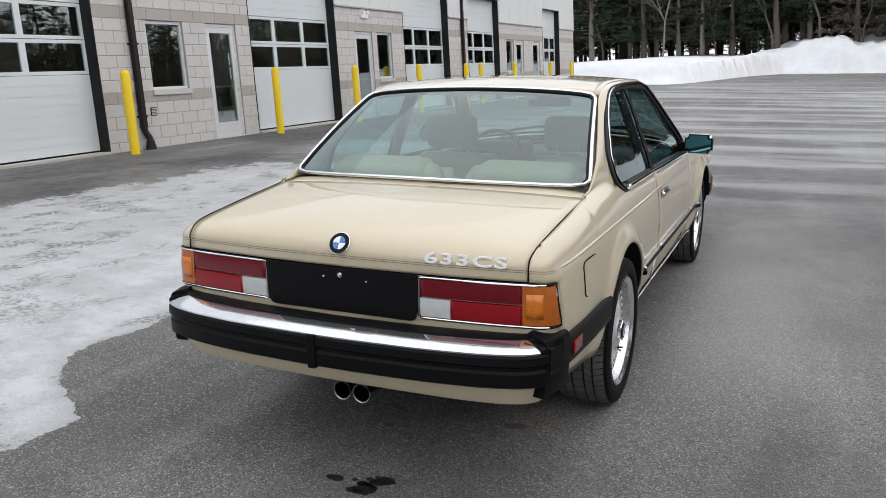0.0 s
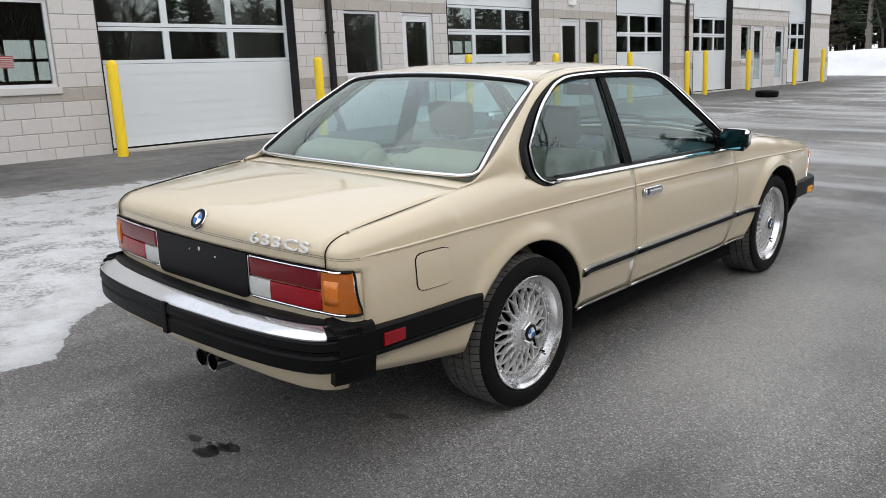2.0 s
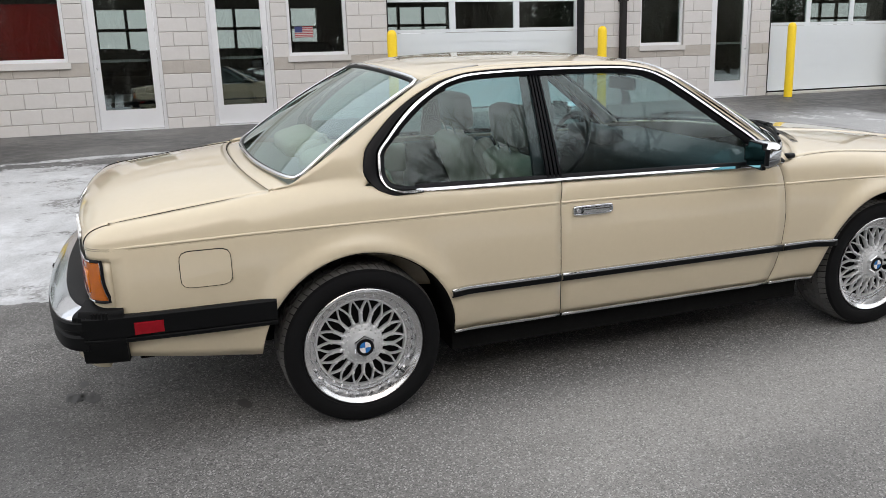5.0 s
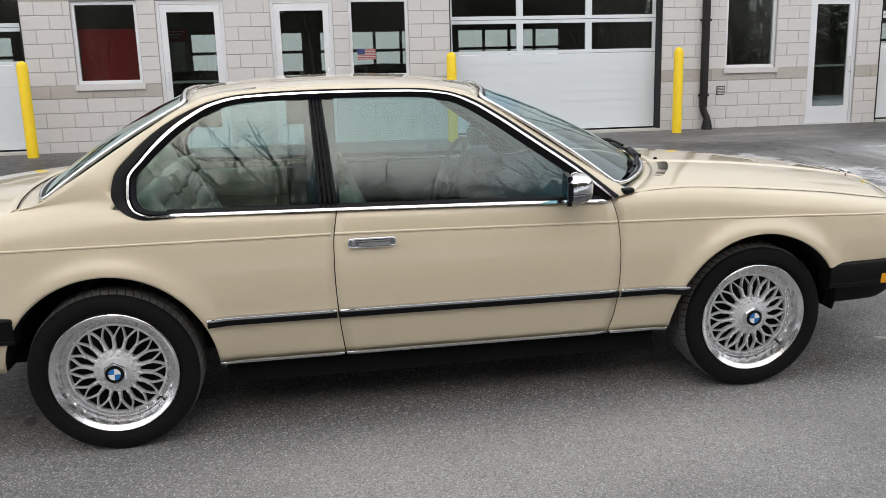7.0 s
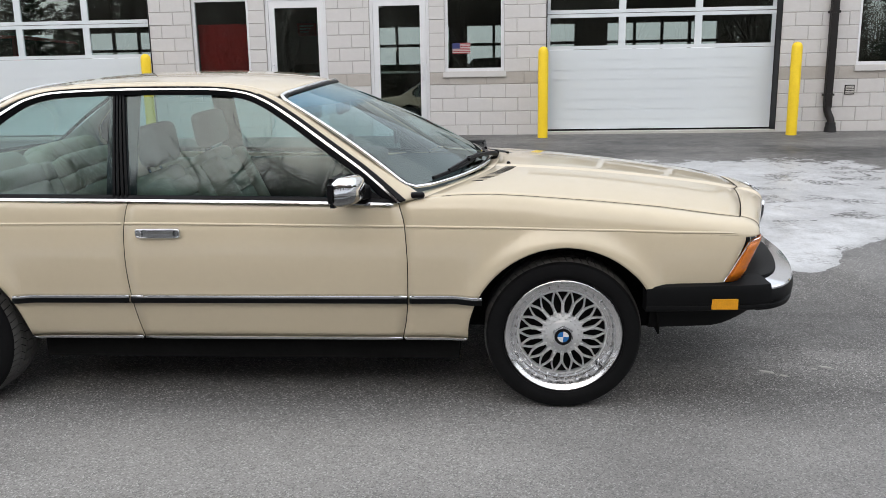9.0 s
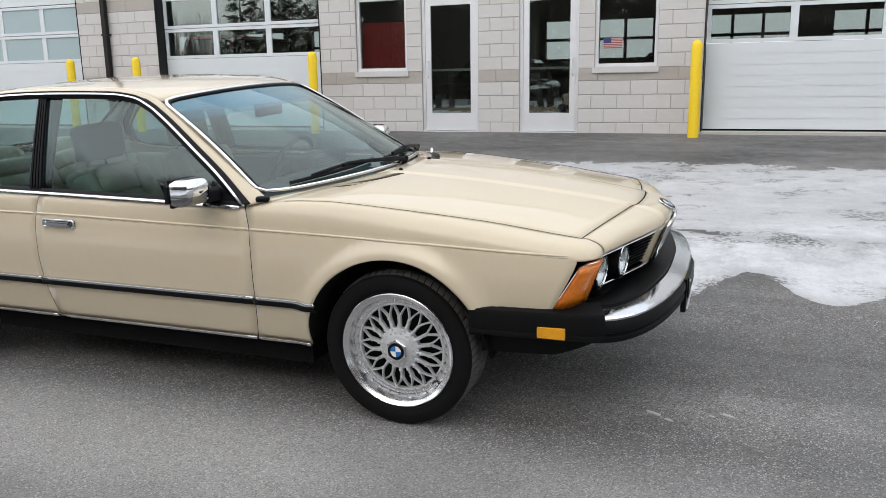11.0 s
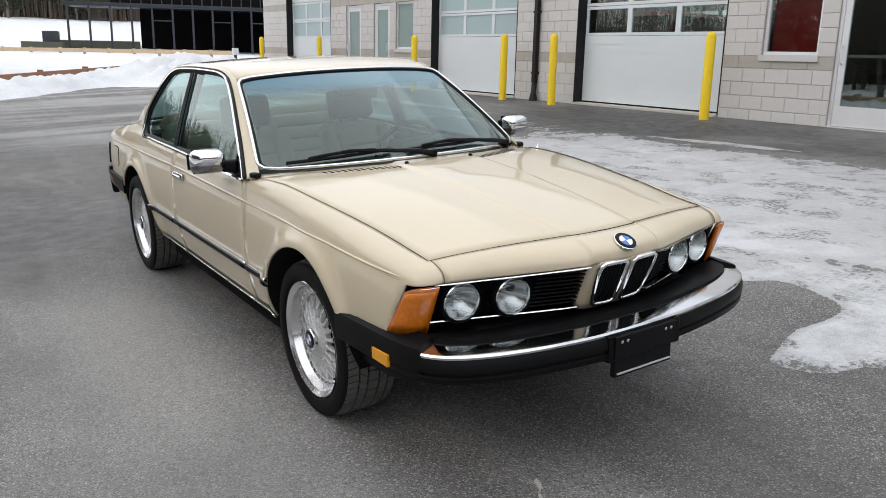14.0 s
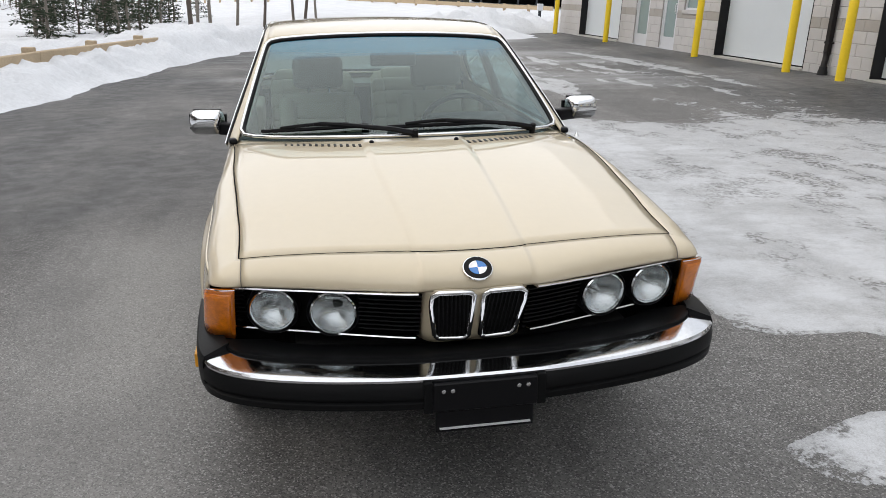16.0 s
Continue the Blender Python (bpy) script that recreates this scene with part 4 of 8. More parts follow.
def columns(a, b, n):
    """Stations from a to b, closer together where a wheel arch begins and ends."""
    ys = list(np.linspace(a, b, n))
    for cy, cz, r in ARCHES:
        for k in range(33):
            y = cy - r * math.cos(math.pi * k / 32)
            if a < y < b:
                ys.append(y)
        for y in (cy - r - 0.002, cy + r + 0.002):
            if a < y < b:
                ys.append(y)
    ys = sorted(ys)
    return [ys[0]] + [q for p, q in zip(ys, ys[1:]) if q - p > 0.0015]


VS = [0, 0.05, 0.12, 0.2, 0.28, 0.36, 0.44, 0.52, 0.58, 0.63, 0.66, 0.694, 0.706, 0.74, 0.78, 0.82, 0.86, 0.9, 0.94, 0.97, 1.0]
GAP = 0.0019


def door_rear(z):
    return lerp_table([(0.32, 0.873), (0.42, 0.860), (0.52, 0.851), (0.66, 0.845), (0.77, 0.847), (0.91, 0.868)], z)


def door_front(z):
    return lerp_table([(0.32, 1.972), (0.40, 1.990), (0.52, 2.001), (0.63, 2.003), (0.79, 1.994), (0.90, 1.966)], z)


def fender_front(z):
    return lerp_table([(0.5, 3.212), (0.56, 3.250), (0.60, 3.271), (0.66, 3.303), (0.715, 3.328), (0.728, 3.33 + GAP), (0.85, 3.33 + GAP)], z)


def flank_rows(y0, y1, n, cut0, cut1, s=1, v0=0.0, v1=1.0, extra=()):
    ys = sorted(set(columns(y0, y1, n)) | set(extra))
    rows = []
    vs = [v for v in VS if v0 <= v <= v1]
    for v in vs:
        row = []
        for y in ys:
            u = (y - y0) / (y1 - y0)
            p = skin(y, v)
            d = 0.0
            if cut0:
                d += (cut0(p.z) + GAP - y0) * max(0.0, 1 - u * 5) ** 2
            if cut1:
                d += (cut1(p.z) - GAP - y1) * max(0.0, 1 - (1 - u) * 5) ** 2
            q = skin(y + d, v)
            q.x *= s
            row.append(q)
        rows.append(row)
    return rows


def flank(name, y0, y1, n, cut0, cut1, s, parent):
    return sheet(name, flank_rows(y0, y1, n, cut0, cut1, s), M_paint, parent, flip=(s < 0), thick=0.010)



def door(s):
    d = flank("door", 0.86, 1.99, 24, door_rear, door_front, s, car)
    # pull handle in a chrome frame
    x = side_x(1.0, 0.770)
    bm = bmesh.new()
    box(bm, x - 0.004, x + 0.011, 0.900, 1.084, 0.750, 0.789)
    bmesh.ops.bevel(bm, geom=bm.edges[:], offset=0.0065, segments=3, affect="EDGES")
    mirror_x(bm, s)
    hd = part("door_handle", bm, M_bezel_dark, d, "chrome pull handle with lock", 40)
    loop = []
    for a in np.linspace(0, 2 * math.pi, 49)[:-1]:
        c, q = math.cos(a), math.sin(a)
        k = (abs(c) ** 9 + abs(q) ** 9) ** (-1 / 9)
        loop.append((s * (x + 0.0095), 0.992 + 0.089 * c * k, 0.7695 + 0.0165 * q * k))
    tube("handle_rim", loop, 0.0042, M_chrome, hd, "bright handle surround", closed=True)
    bm = bmesh.new()
    box(bm, x + 0.012, x + 0.026, 0.940, 1.062, 0.757, 0.781)
    bmesh.ops.bevel(bm, geom=[e for e in bm.edges if abs(e.verts[0].co.y - e.verts[1].co.y) > 0.01], offset=0.0068, segments=4, affect="EDGES")
    mirror_x(bm, s)
    part("pull", bm, M_chrome, hd, "rounded chrome pull", 50)
    bm = bmesh.new()
    lathe_into(bm, [(0, 0.017), (0.009, 0.017), (0.0105, 0.014), (0.0105, 0.0)], 18, pose(x + 0.001, 0.921, 0.770, 0, 90, 0))
    mirror_x(bm, s)
    part("door_lock", bm, M_chrome, hd, "round lock barrel", 40)
    return d


def mirror_x(bm, s):
    if s < 0:
        bmesh.ops.transform(bm, matrix=Matrix.Diagonal((-1, 1, 1, 1)), verts=bm.verts[:])


doors = [door(1), door(-1)]

# fuel flap
rim_pts = []
for a in np.linspace(0, 2 * math.pi, 41)[:-1]:
    c, q = math.cos(a), math.sin(a)
    k = (abs(c) ** 6 + abs(q) ** 6) ** (-1 / 6)
    y, z = -0.5585 + 0.0865 * c * k, 0.703 + 0.064 * q * k
    rim_pts.append((side_x(y, z) + 0.0005, y, z))
bm = bmesh.new()
vs_ = [bm.verts.new((p[0] + 0.0035, p[1], p[2])) for p in rim_pts]
bm.faces.new(vs_)
part("fuel_flap", bm, M_paint, car)
tube("fuel_flap_gap", rim_pts, 0.0027, M_hidden, car, "dark gap round the fuel flap", closed=True, sides=6)

# ---------------------------------------------------------------- coupe: hood, nose, boot lid, roof
def ws_base(x):
    """The foot of the windscreen: y and z at a distance x from the middle."""
    k = min(1.0, abs(x) / 0.705)
    return 2.335 - 0.312 * k ** 2.3, 0.948 - 0.034 * k ** 2.2


def hood_point(x, y):
    xe, ze = lerp_table(T_XE, y) - 0.003, lerp_table(T_ZE, y)
    k = min(1.0, abs(x) / xe)
    hc = lerp_table(T_HC, y)
    z = ze + (hc - ze) * (1 - k ** 2.6)
    xc = 0.205 - 0.05 * (y - 2.3) / 1.15
    z += 0.007 * sstep(xc + 0.009, xc - 0.009, abs(x))
    return z


def hood_front_y(x):
    return 3.447 - 0.119 * (abs(x) / 0.646) ** 1.7 + 0.018 * sstep(0.165, 0.145, abs(x))


us = sorted(set(list(np.linspace(-1, 1, 41)) + [k * q for q in (0.235, 0.25, 0.265, 0.28, 0.295, 0.31) for k in (-1, 1)]))
rows = []
for v in np.linspace(0, 1, 26):
    row = []
    for u in us:
        x0 = u * 0.69
        y0 = ws_base(x0)[0] + 0.035
        y1 = hood_front_y(u * 0.646) - GAP
        y = y0 + (y1 - y0) * v
        x = u * (lerp_table(T_XE, y) - 0.0045)
        row.append(Vector((x, y, hood_point(x, y) + (0.004 if v == 0 else 0))))
    rows.append(row)
sheet("hood", rows, M_paint, car, thick=0.012, angle=30)
hood = bpy.data.objects["hood"]
low = []
for u in us:
    y0, z0 = ws_base(u * 0.70)
    low.append(Vector((u * 0.712, y0 - 0.02, z0 - 0.008)))
sheet("scuttle_panel", [low, [p.lerp(q, 0.5) + Vector((0, 0, -0.002)) for p, q in zip(low, rows[0])], [p + Vector((0, 0.004, -0.005)) for p in rows[0]]], M_paint, car, thick=0.006, angle=60)
for s in (1, -1):
    for k in range(13):
        x = s * (0.215 + 0.024 * k)
        y = ws_base(x)[0] + 0.105 - 0.02 * k / 12
        z = hood_point(x, y)
        box_part("vent_slot", (x - 0.0055, x + 0.0055, y - 0.025, y + 0.025, z - 0.004, z + 0.0012), M_gasket, hood)


def lean(ob):
    """Tips a front part forward, foot back, as the whole nose does."""
    for v in ob.data.vertices:
        v.co.y += 0.42 * (v.co.z - 0.65)
    return ob


def grille_y(x):
    k = abs(x)
    return lerp_table([(0.0, 3.535), (0.15, 3.518), (0.30, 3.472), (0.45, 3.416), (0.60, 3.360), (0.66, 3.336), (0.75, 3.285)], k)


def nose_point(x, v):
    ya, za = hood_front_y(x) + GAP, hood_point(x * 0.999, hood_front_y(x)) - 0.0005
    yb, zb = grille_y(x) + 0.046 + 0.016 * (abs(x) / 0.64) ** 2, 0.753 - 0.012 * (abs(x) / 0.64)
    cy, cz = yb + 0.010, za - 0.016
    a = (1 - v) ** 2, 2 * v * (1 - v), v * v
    bulge = 0.009 * sstep(0.165, 0.145, abs(x)) * math.sin(math.pi * min(1.0, v * 0.9 + 0.1))
    return Vector((x, a[0] * ya + a[1] * cy + a[2] * yb + bulge, a[0] * za + a[1] * cz + a[2] * zb))


NX = sorted(set(list(np.linspace(-0.636, 0.636, 53)) + [k * q for k in (-1, 1) for q in (0.138, 0.146, 0.155, 0.164, 0.172)]))
NV = list(np.linspace(0, 1, 14))


def nose_pressing():
    bm = bmesh.new()

    def grid(rows):
        vs = [[bm.verts.new(p) for p in r] for r in rows]
        for r0, r1 in zip(vs, vs[1:]):
            for i in range(len(r0) - 1):
                bm.faces.new((r0[i], r0[i + 1], r1[i + 1], r1[i]))
    grid([[nose_point(x, v) for x in NX] for v in NV])
    ob = part("nose_panel", bm, M_paint, car, "", 45)
    if sum(p.normal.y for p in ob.data.polygons) < 0:
        ob.data.flip_normals()
    so = ob.modifiers.new("thickness", "SOLIDIFY")
    so.thickness, so.offset = 0.010, -1.0
    so.use_even_offset = False


nose_pressing()


def front_wing(s):
    """Front wing and the rounded corner above the indicator in one smooth pressing."""
    bm = bmesh.new()

    def grid(rows):
        vs = [[bm.verts.new(p) for p in r] for r in rows]
        for r0, r1 in zip(vs, vs[1:]):
            for i in range(len(r0) - 1):
                bm.faces.new((r0[i], r0[i + 1], r1[i + 1], r1[i]))
    low = flank_rows(1.99, 3.33, 36, door_front, fender_front)
    grid(low)
    rows = []
    for v, r in zip(VS, low):
        if v >= 0.66:
            p, q = nose_point(0.638, (1 - v) / 0.34), r[-1]
            c = Vector((q.x - 0.006, p.y - 0.004, (p.z + q.z) / 2 + 0.10 * abs(p.z - q.z)))
            rows.append([q * (1 - t) ** 2 + c * 2 * t * (1 - t) + p * t * t for t in np.linspace(0, 1, 13)])
    grid(rows)
    bmesh.ops.remove_doubles(bm, verts=bm.verts[:], dist=0.0012)
    soft = [v for v in bm.verts if not v.is_boundary and v.co.y > 3.22 and v.co.z > 0.70]
    for _ in range(10):
        bmesh.ops.smooth_vert(bm, verts=soft, factor=0.5, use_axis_x=True, use_axis_y=True, use_axis_z=True)
    mirror_x(bm, s)
    ob = part("front_wing", bm, M_paint, car, "", 50)
    side = [p for p in ob.data.polygons if p.center.z < 0.75]
    if sum(p.normal.x * s for p in side) < 0:
        ob.data.flip_normals()
    so = ob.modifiers.new("thickness", "SOLIDIFY")
    so.thickness, so.offset = 0.008, -1.0
    so.use_even_offset = False


for s in (1, -1):
    front_wing(s)
# beak between the two grilles
rows = []
for z in np.linspace(0.754, 0.570, 8):
    rows.append([Vector((x, grille_y(0) + 0.002 - 0.06 * (abs(x) / 0.152) ** 8, z)) for x in np.linspace(-0.152, 0.152, 23)])
lean(sheet("nose_beak", rows, M_paint, car, thick=0.02, angle=35))

LID_C = [(-0.37, 0.960), (-0.5, 0.953), (-0.65, 0.939), (-0.8, 0.917), (-0.90, 0.894), (-0.955, 0.870), (-0.985, 0.842), (-0.994, 0.812), (-0.990, 0.766)]
LID_E = [(-0.30, 0.935), (-0.46, 0.918), (-0.62, 0.899), (-0.76, 0.881), (-0.85, 0.868), (-0.90, 0.856), (-0.934, 0.835), (-0.948, 0.808), (-0.948, 0.766)]


def lid_point(u, w):
    """w 0 to 1 from the rear window down to the lip."""
    k = w * 8
    tc = [(i, p[0]) for i, p in enumerate(LID_C)], [(i, p[1]) for i, p in enumerate(LID_C)]
    te = [(i, p[0]) for i, p in enumerate(LID_E)], [(i, p[1]) for i, p in enumerate(LID_E)]
    yc, zc = lerp_table(tc[0], k), lerp_table(tc[1], k)
    ye, ze = lerp_table(te[0], k), lerp_table(te[1], k)
    f = abs(u) ** 2.4
    y, z = yc + (ye - yc) * f, zc + (ze - zc) * f
    return Vector((u * (lerp_table(T_XE, max(y, -0.93)) - 0.0045), y, z))


rows = [[lid_point(u, w) for u in np.linspace(1, -1, 35)] for w in np.linspace(0, 1, 34)]
sheet("boot_lid", rows, M_paint, car, thick=0.012, angle=40)
# panel between rear window and boot lid
rows = []
for w in np.linspace(0, 1, 6):
    row = []
    for u in np.linspace(0.985, -0.985, 35):
        a = lid_point(u, 0.0)
        a.y += 0.004
        a.z -= 0.002
        b = Vector((u * 0.688, -0.325 + 0.105 * abs(u) ** 2.4, 0.966 - 0.012 * abs(u) ** 2 - 0.016 * abs(u) ** 10))
        b.y += 0.03 - 0.03 * abs(u) ** 4
        row.append(b.lerp(a, w))
    rows.append(row)
sheet("rear_deck_panel", rows, M_paint, car, thick=0.01)

for s in (1, -1):
    # dark seams of door, hood and boot lid
    for cut in (door_rear, door_front):
        pts = []
        for v in np.linspace(0, 1, 26):
            p = skin(cut(0.6), v)
            p = skin(cut(p.z), v)
            pts.append((s * (p.x - 0.0042), p.y, p.z - 0.002 * v))
        tube("door_seam", pts, 0.0036, M_hidden, car, "dark door seam", sides=6)
    pts = [(s * (lerp_table(T_XE, y) - 0.0018), y, lerp_table(T_ZE, y) - 0.0010) for y in np.linspace(2.14, 3.325, 40)]
    tube("hood_seam", pts, 0.0021, M_hidden, car, "dark hood seam", sides=6)
    pts = [lid_point(1.0, w) + Vector((0.0018, -0.0006, 0.0006)) for w in np.linspace(0, 1, 60)]
    for _ in range(3):
        pts = pts[:1] + [(a + b * 2 + c) / 4 for a, b, c in zip(pts, pts[1:], pts[2:])] + pts[-1:]
    tube("boot_seam", [(s * p.x, p.y, p.z) for p in pts], 0.0020, M_hidden, car, "dark boot lid seam", sides=6)
for s in (1, -1):
    tube("nose_seam", [(s * (p.x + 0.001), p.y + 0.0006, p.z) for p in (nose_point(0.636, v) for v in np.linspace(0, 1, 14))], 0.0013, M_seat_dark, car, "fine seam between wing and nose", sides=5)
tube("hood_seam", [(x, hood_front_y(x), hood_point(x * 0.999, hood_front_y(x)) - 0.0022) for x in np.linspace(-0.642, 0.642, 90)], 0.0027, M_hidden, car, "dark hood seam", sides=6)
tube("boot_seam", [lid_point(u, 0.0) + Vector((0, 0.002, -0.0022)) for u in np.linspace(-1, 1, 30)], 0.0024, M_hidden, car, "dark boot lid seam", sides=6)

# outline of the cabin where side meets roof and screens
S_EDGE = [(0.682, -0.32, 0.936), (0.688, -0.245, 0.951), (0.680, -0.12, 0.035 + 0.99), (0.650, 0.03, 1.120), (0.612, 0.18, 1.215), (0.580, 0.31, 1.292), (0.572, 0.40, 1.325), (0.565, 0.50, 1.341), (0.562, 0.62, 1.349),
          (0.560, 0.90, 1.354), (0.560, 1.18, 1.349), (0.562, 1.33, 1.333), (0.568, 1.44, 1.300), (0.585, 1.53, 1.252), (0.622, 1.70, 1.142), (0.662, 1.87, 1.030), (0.695, 1.99, 0.952), (0.715, 2.065, 0.905)]
D_EDGE = [(0.165, 0.892), (0.080, 0.926), (0.044, 0.985), (0.056, 1.052), (0.122, 1.130), (0.205, 1.202), (0.30, 1.258), (0.42, 1.308), (0.54, 1.329),
          (0.86, 1.338), (1.18, 1.334), (1.33, 1.318), (1.43, 1.282), (1.52, 1.230), (1.69, 1.115), (1.85, 1.003), (1.95, 0.920), (1.985, 0.888)]


def cabin_x(y, z):
    t = (z - 0.885) / 0.445
    return 0.745 - 0.160 * max(0.0, t) ** 1.12 + (0.012 - 0.03 * max(0.0, t)) * sstep(0.8, 2.05, y) - 0.010 * sstep(0.4, 0.0, y)


def resample(pts, n):
    pts = [Vector(p) for p in pts]
    ks = list(range(len(pts)))
    out = []
    for i in range(n):
        k = i * (len(pts) - 1) / (n - 1)
        out.append(Vector([lerp_table([(j, p[c]) for j, p in zip(ks, pts)], k) for c in range(3)]))
    return out


N_E = 86
s_line = resample(S_EDGE, N_E)
d_line = resample([(cabin_x(y, z), y, z) for y, z in D_EDGE], N_E)
Y_TAIL, Y_WIN = -0.866, 0.044


def corner_row(v, q):
    """From the boot lid's edge round the corner to the flank's point q."""
    p = lid_point(1.0, 1.0 - 0.5 * (v - 0.63) / 0.37) + Vector((0.0042, 0, 0))
    c = Vector((q.x - 0.001, p.y + 0.003, (p.z + q.z) / 2 + 0.25 * abs(p.z - q.z)))
    return [p * (1 - t) ** 2 + c * 2 * t * (1 - t) + q * t * t for t in np.linspace(0, 1, 13)]


def quarter_panel(s):
    """Rear wing, tail corner and roof pillar in one smooth pressing."""
    bm = bmesh.new()

    def grid(rows):
        vs = [[bm.verts.new(p) for p in r] for r in rows]
        for r0, r1 in zip(vs, vs[1:]):
            for i in range(len(r0) - 1):
                bm.faces.new((r0[i], r0[i + 1], r1[i + 1], r1[i]))
    low = flank_rows(Y_TAIL, 0.86, 40, None, door_rear, extra=(-0.32, Y_WIN))
    grid(low)
    grid([corner_row(v, r[0]) for v, r in zip(VS, low) if v >= 0.63])
    foot = [p for p in low[-1] if -0.3205 <= p.y <= Y_WIN + 0.0005]
    n = len(foot)
    tops = resample(s_line[:I_FOOT + 1], n)
    d, e1, q1 = d_line[I_FOOT], foot[-1], s_line[I_FOOT]
    high = d * 2 - (e1 + q1) * 0.5
    cols = []
    for i, (e, q) in enumerate(zip(foot, tops)):
        k = (e.y + 0.32) / (Y_WIN + 0.32)
        tang = e - skin(e.y, 0.97)
        tang.y = 0
        c0 = e + tang.normalized() * 0.25 * (q - e).length
        c = c0.lerp(e + (high - e1), sstep(0.2, 1.0, k))
        cols.append([e * (1 - t) ** 2 + c * 2 * t * (1 - t) + q * t * t for t in np.linspace(0, 1, 13)])
    grid([[c[j] for c in cols] for j in range(13)])
    last = cols[-1]
    rows = []
    for j in range(7):
        w = 1 - j / 6
        row = [last[6 + j]]
        for a, b in list(zip(s_line, d_line))[I_FOOT + 1:]:
            p = a.lerp(b, w)
            p.x += 0.012 * 4 * w * (1 - w) * min(1.0, (a - b).length / 0.12)
            row.append(p)
        rows.append(row)
    grid(rows)
    bmesh.ops.remove_doubles(bm, verts=bm.verts[:], dist=0.0012)
    soft = [v for v in bm.verts if not v.is_boundary and ((-0.42 < v.co.y < 0.26 and v.co.z > 0.845) or (v.co.y < -0.79 and v.co.z > 0.83))]
    for _ in range(14):
        bmesh.ops.smooth_vert(bm, verts=soft, factor=0.5, use_axis_x=True, use_axis_y=True, use_axis_z=True)
    mirror_x(bm, s)
    ob = part("rear_quarter_panel", bm, M_paint, car, "", 55)
    # inner side away from the outside
    so = ob.modifiers.new("thickness", "SOLIDIFY")
    so.thickness, so.offset = 0.008, -1.0
    so.use_even_offset = False
    up = [p for p in ob.data.polygons if p.center.z > 0.6 and abs(p.center.y + 0.6) < 0.1]
    if sum(p.normal.x * s for p in up) < 0:
        ob.data.flip_normals()
    return ob


I_FOOT = 10
for s in (1, -1):
    quarter_panel(s)


def edge_at(y_list):
    out = []
    for y in y_list:
        t = [(p.y, p.x) for p in s_line], [(p.y, p.z) for p in s_line]
        out.append((lerp_table(t[0], y), lerp_table(t[1], y)))
    return out


def roof_point(u, v):
    ye = 0.335 + (1.455 - 0.335) * v
    (xe, ze), = edge_at([ye])
    yc = 0.285 + (1.535 - 0.285) * v
    zc = lerp_table([(0.25, 1.328), (0.4, 1.352), (0.6, 1.371), (0.9, 1.378), (1.15, 1.373), (1.35, 1.357), (1.47, 1.338), (1.56, 1.315)], yc)
    f = 1 - abs(u) ** 2.3
    return Vector((xe * u, ye + (yc - ye) * f, ze + (zc - ze) * f))


rows = [[roof_point(u, v) for u in np.linspace(-1, 1, 33)] for v in np.linspace(0, 1, 28)]
sheet("roof", rows, M_paint, car, thick=0.012, angle=40)
rows = [[roof_point(u * 0.97, v) - Vector((0, 0, 0.03)) for u in np.linspace(-1, 1, 13)] for v in np.linspace(0.02, 0.98, 12)]
headliner = sheet("headliner", rows, M_headliner, car, flip=False, thick=0.008, label="pale grey cloth headliner")
# roof panel of the sliding sunroof
for pts in ([roof_point(u, 0.28) for u in np.linspace(-0.62, 0.62, 15)], [roof_point(u, 0.70) for u in np.linspace(-0.62, 0.62, 15)], [roof_point(-0.62, v) for v in np.linspace(0.28, 0.70, 12)], [roof_point(0.62, v) for v in np.linspace(0.28, 0.70, 12)]):
    tube("sunroof_seam", [p - Vector((0, 0, 0.0006)) for p in pts], 0.0016, M_seat_dark, car, "thin dark sunroof seam", sides=6)


# ---------------------------------------------------------------- coupe: glass and bright trim
def ws_point(u, v):
    """The windscreen: v 0 at its foot, 1 at the roof."""
    y0, z0 = ws_base(u * 0.705)
    b = Vector((u * 0.705, y0, z0))
    t = roof_point(u, 1.0)
    p = b.lerp(t, v)
    p += Vector((0, 0.03, 0.02)) * (4 * v * (1 - v)) * (1 - 0.5 * abs(u))
    return p


def rw_point(u, v):
    b = Vector((u * 0.70, -0.325 + 0.105 * abs(u) ** 2.4 + 0.012, 0.966 - 0.012 * abs(u) ** 2))
    t = roof_point(u, 0.0)
    p = b.lerp(t, v)
    p += Vector((0, -0.025, 0.018)) * (4 * v * (1 - v)) * (1 - 0.4 * abs(u))
    return p


def loop_of(fn, mu, mv):
    """A closed rounded frame line inside a screen surface."""
    out = []
    m = 120
    for i in range(m):
        a = 2 * math.pi * i / m
        cx, sy = math.cos(a), math.sin(a)
        k = (abs(cx) ** 22 + abs(sy) ** 22) ** (-1 / 22)
        out.append(fn(cx * k * mu, 0.5 + 0.5 * sy * k * mv))
    return out


def screen(name, fn, mat, mu, mv, label):
    rows = [[fn(u * mu, 0.5 + (v - 0.5) * mv) for u in np.linspace(-1, 1, 25)] for v in np.linspace(0, 1, 17)]
    g = sheet(name, rows, mat, car, thick=0.0, label=label)
    tube("screen_gasket", loop_of(fn, mu, mv), 0.0095, M_gasket, g, "black rubber gasket", closed=True, sides=8)
    tube("screen_trim", [p + Vector((0, 0, 0.006)) for p in loop_of(fn, mu + 0.012, mv + 0.022)], 0.0086, M_chrome, g, "bright chrome surround", closed=True, sides=8)
    return g


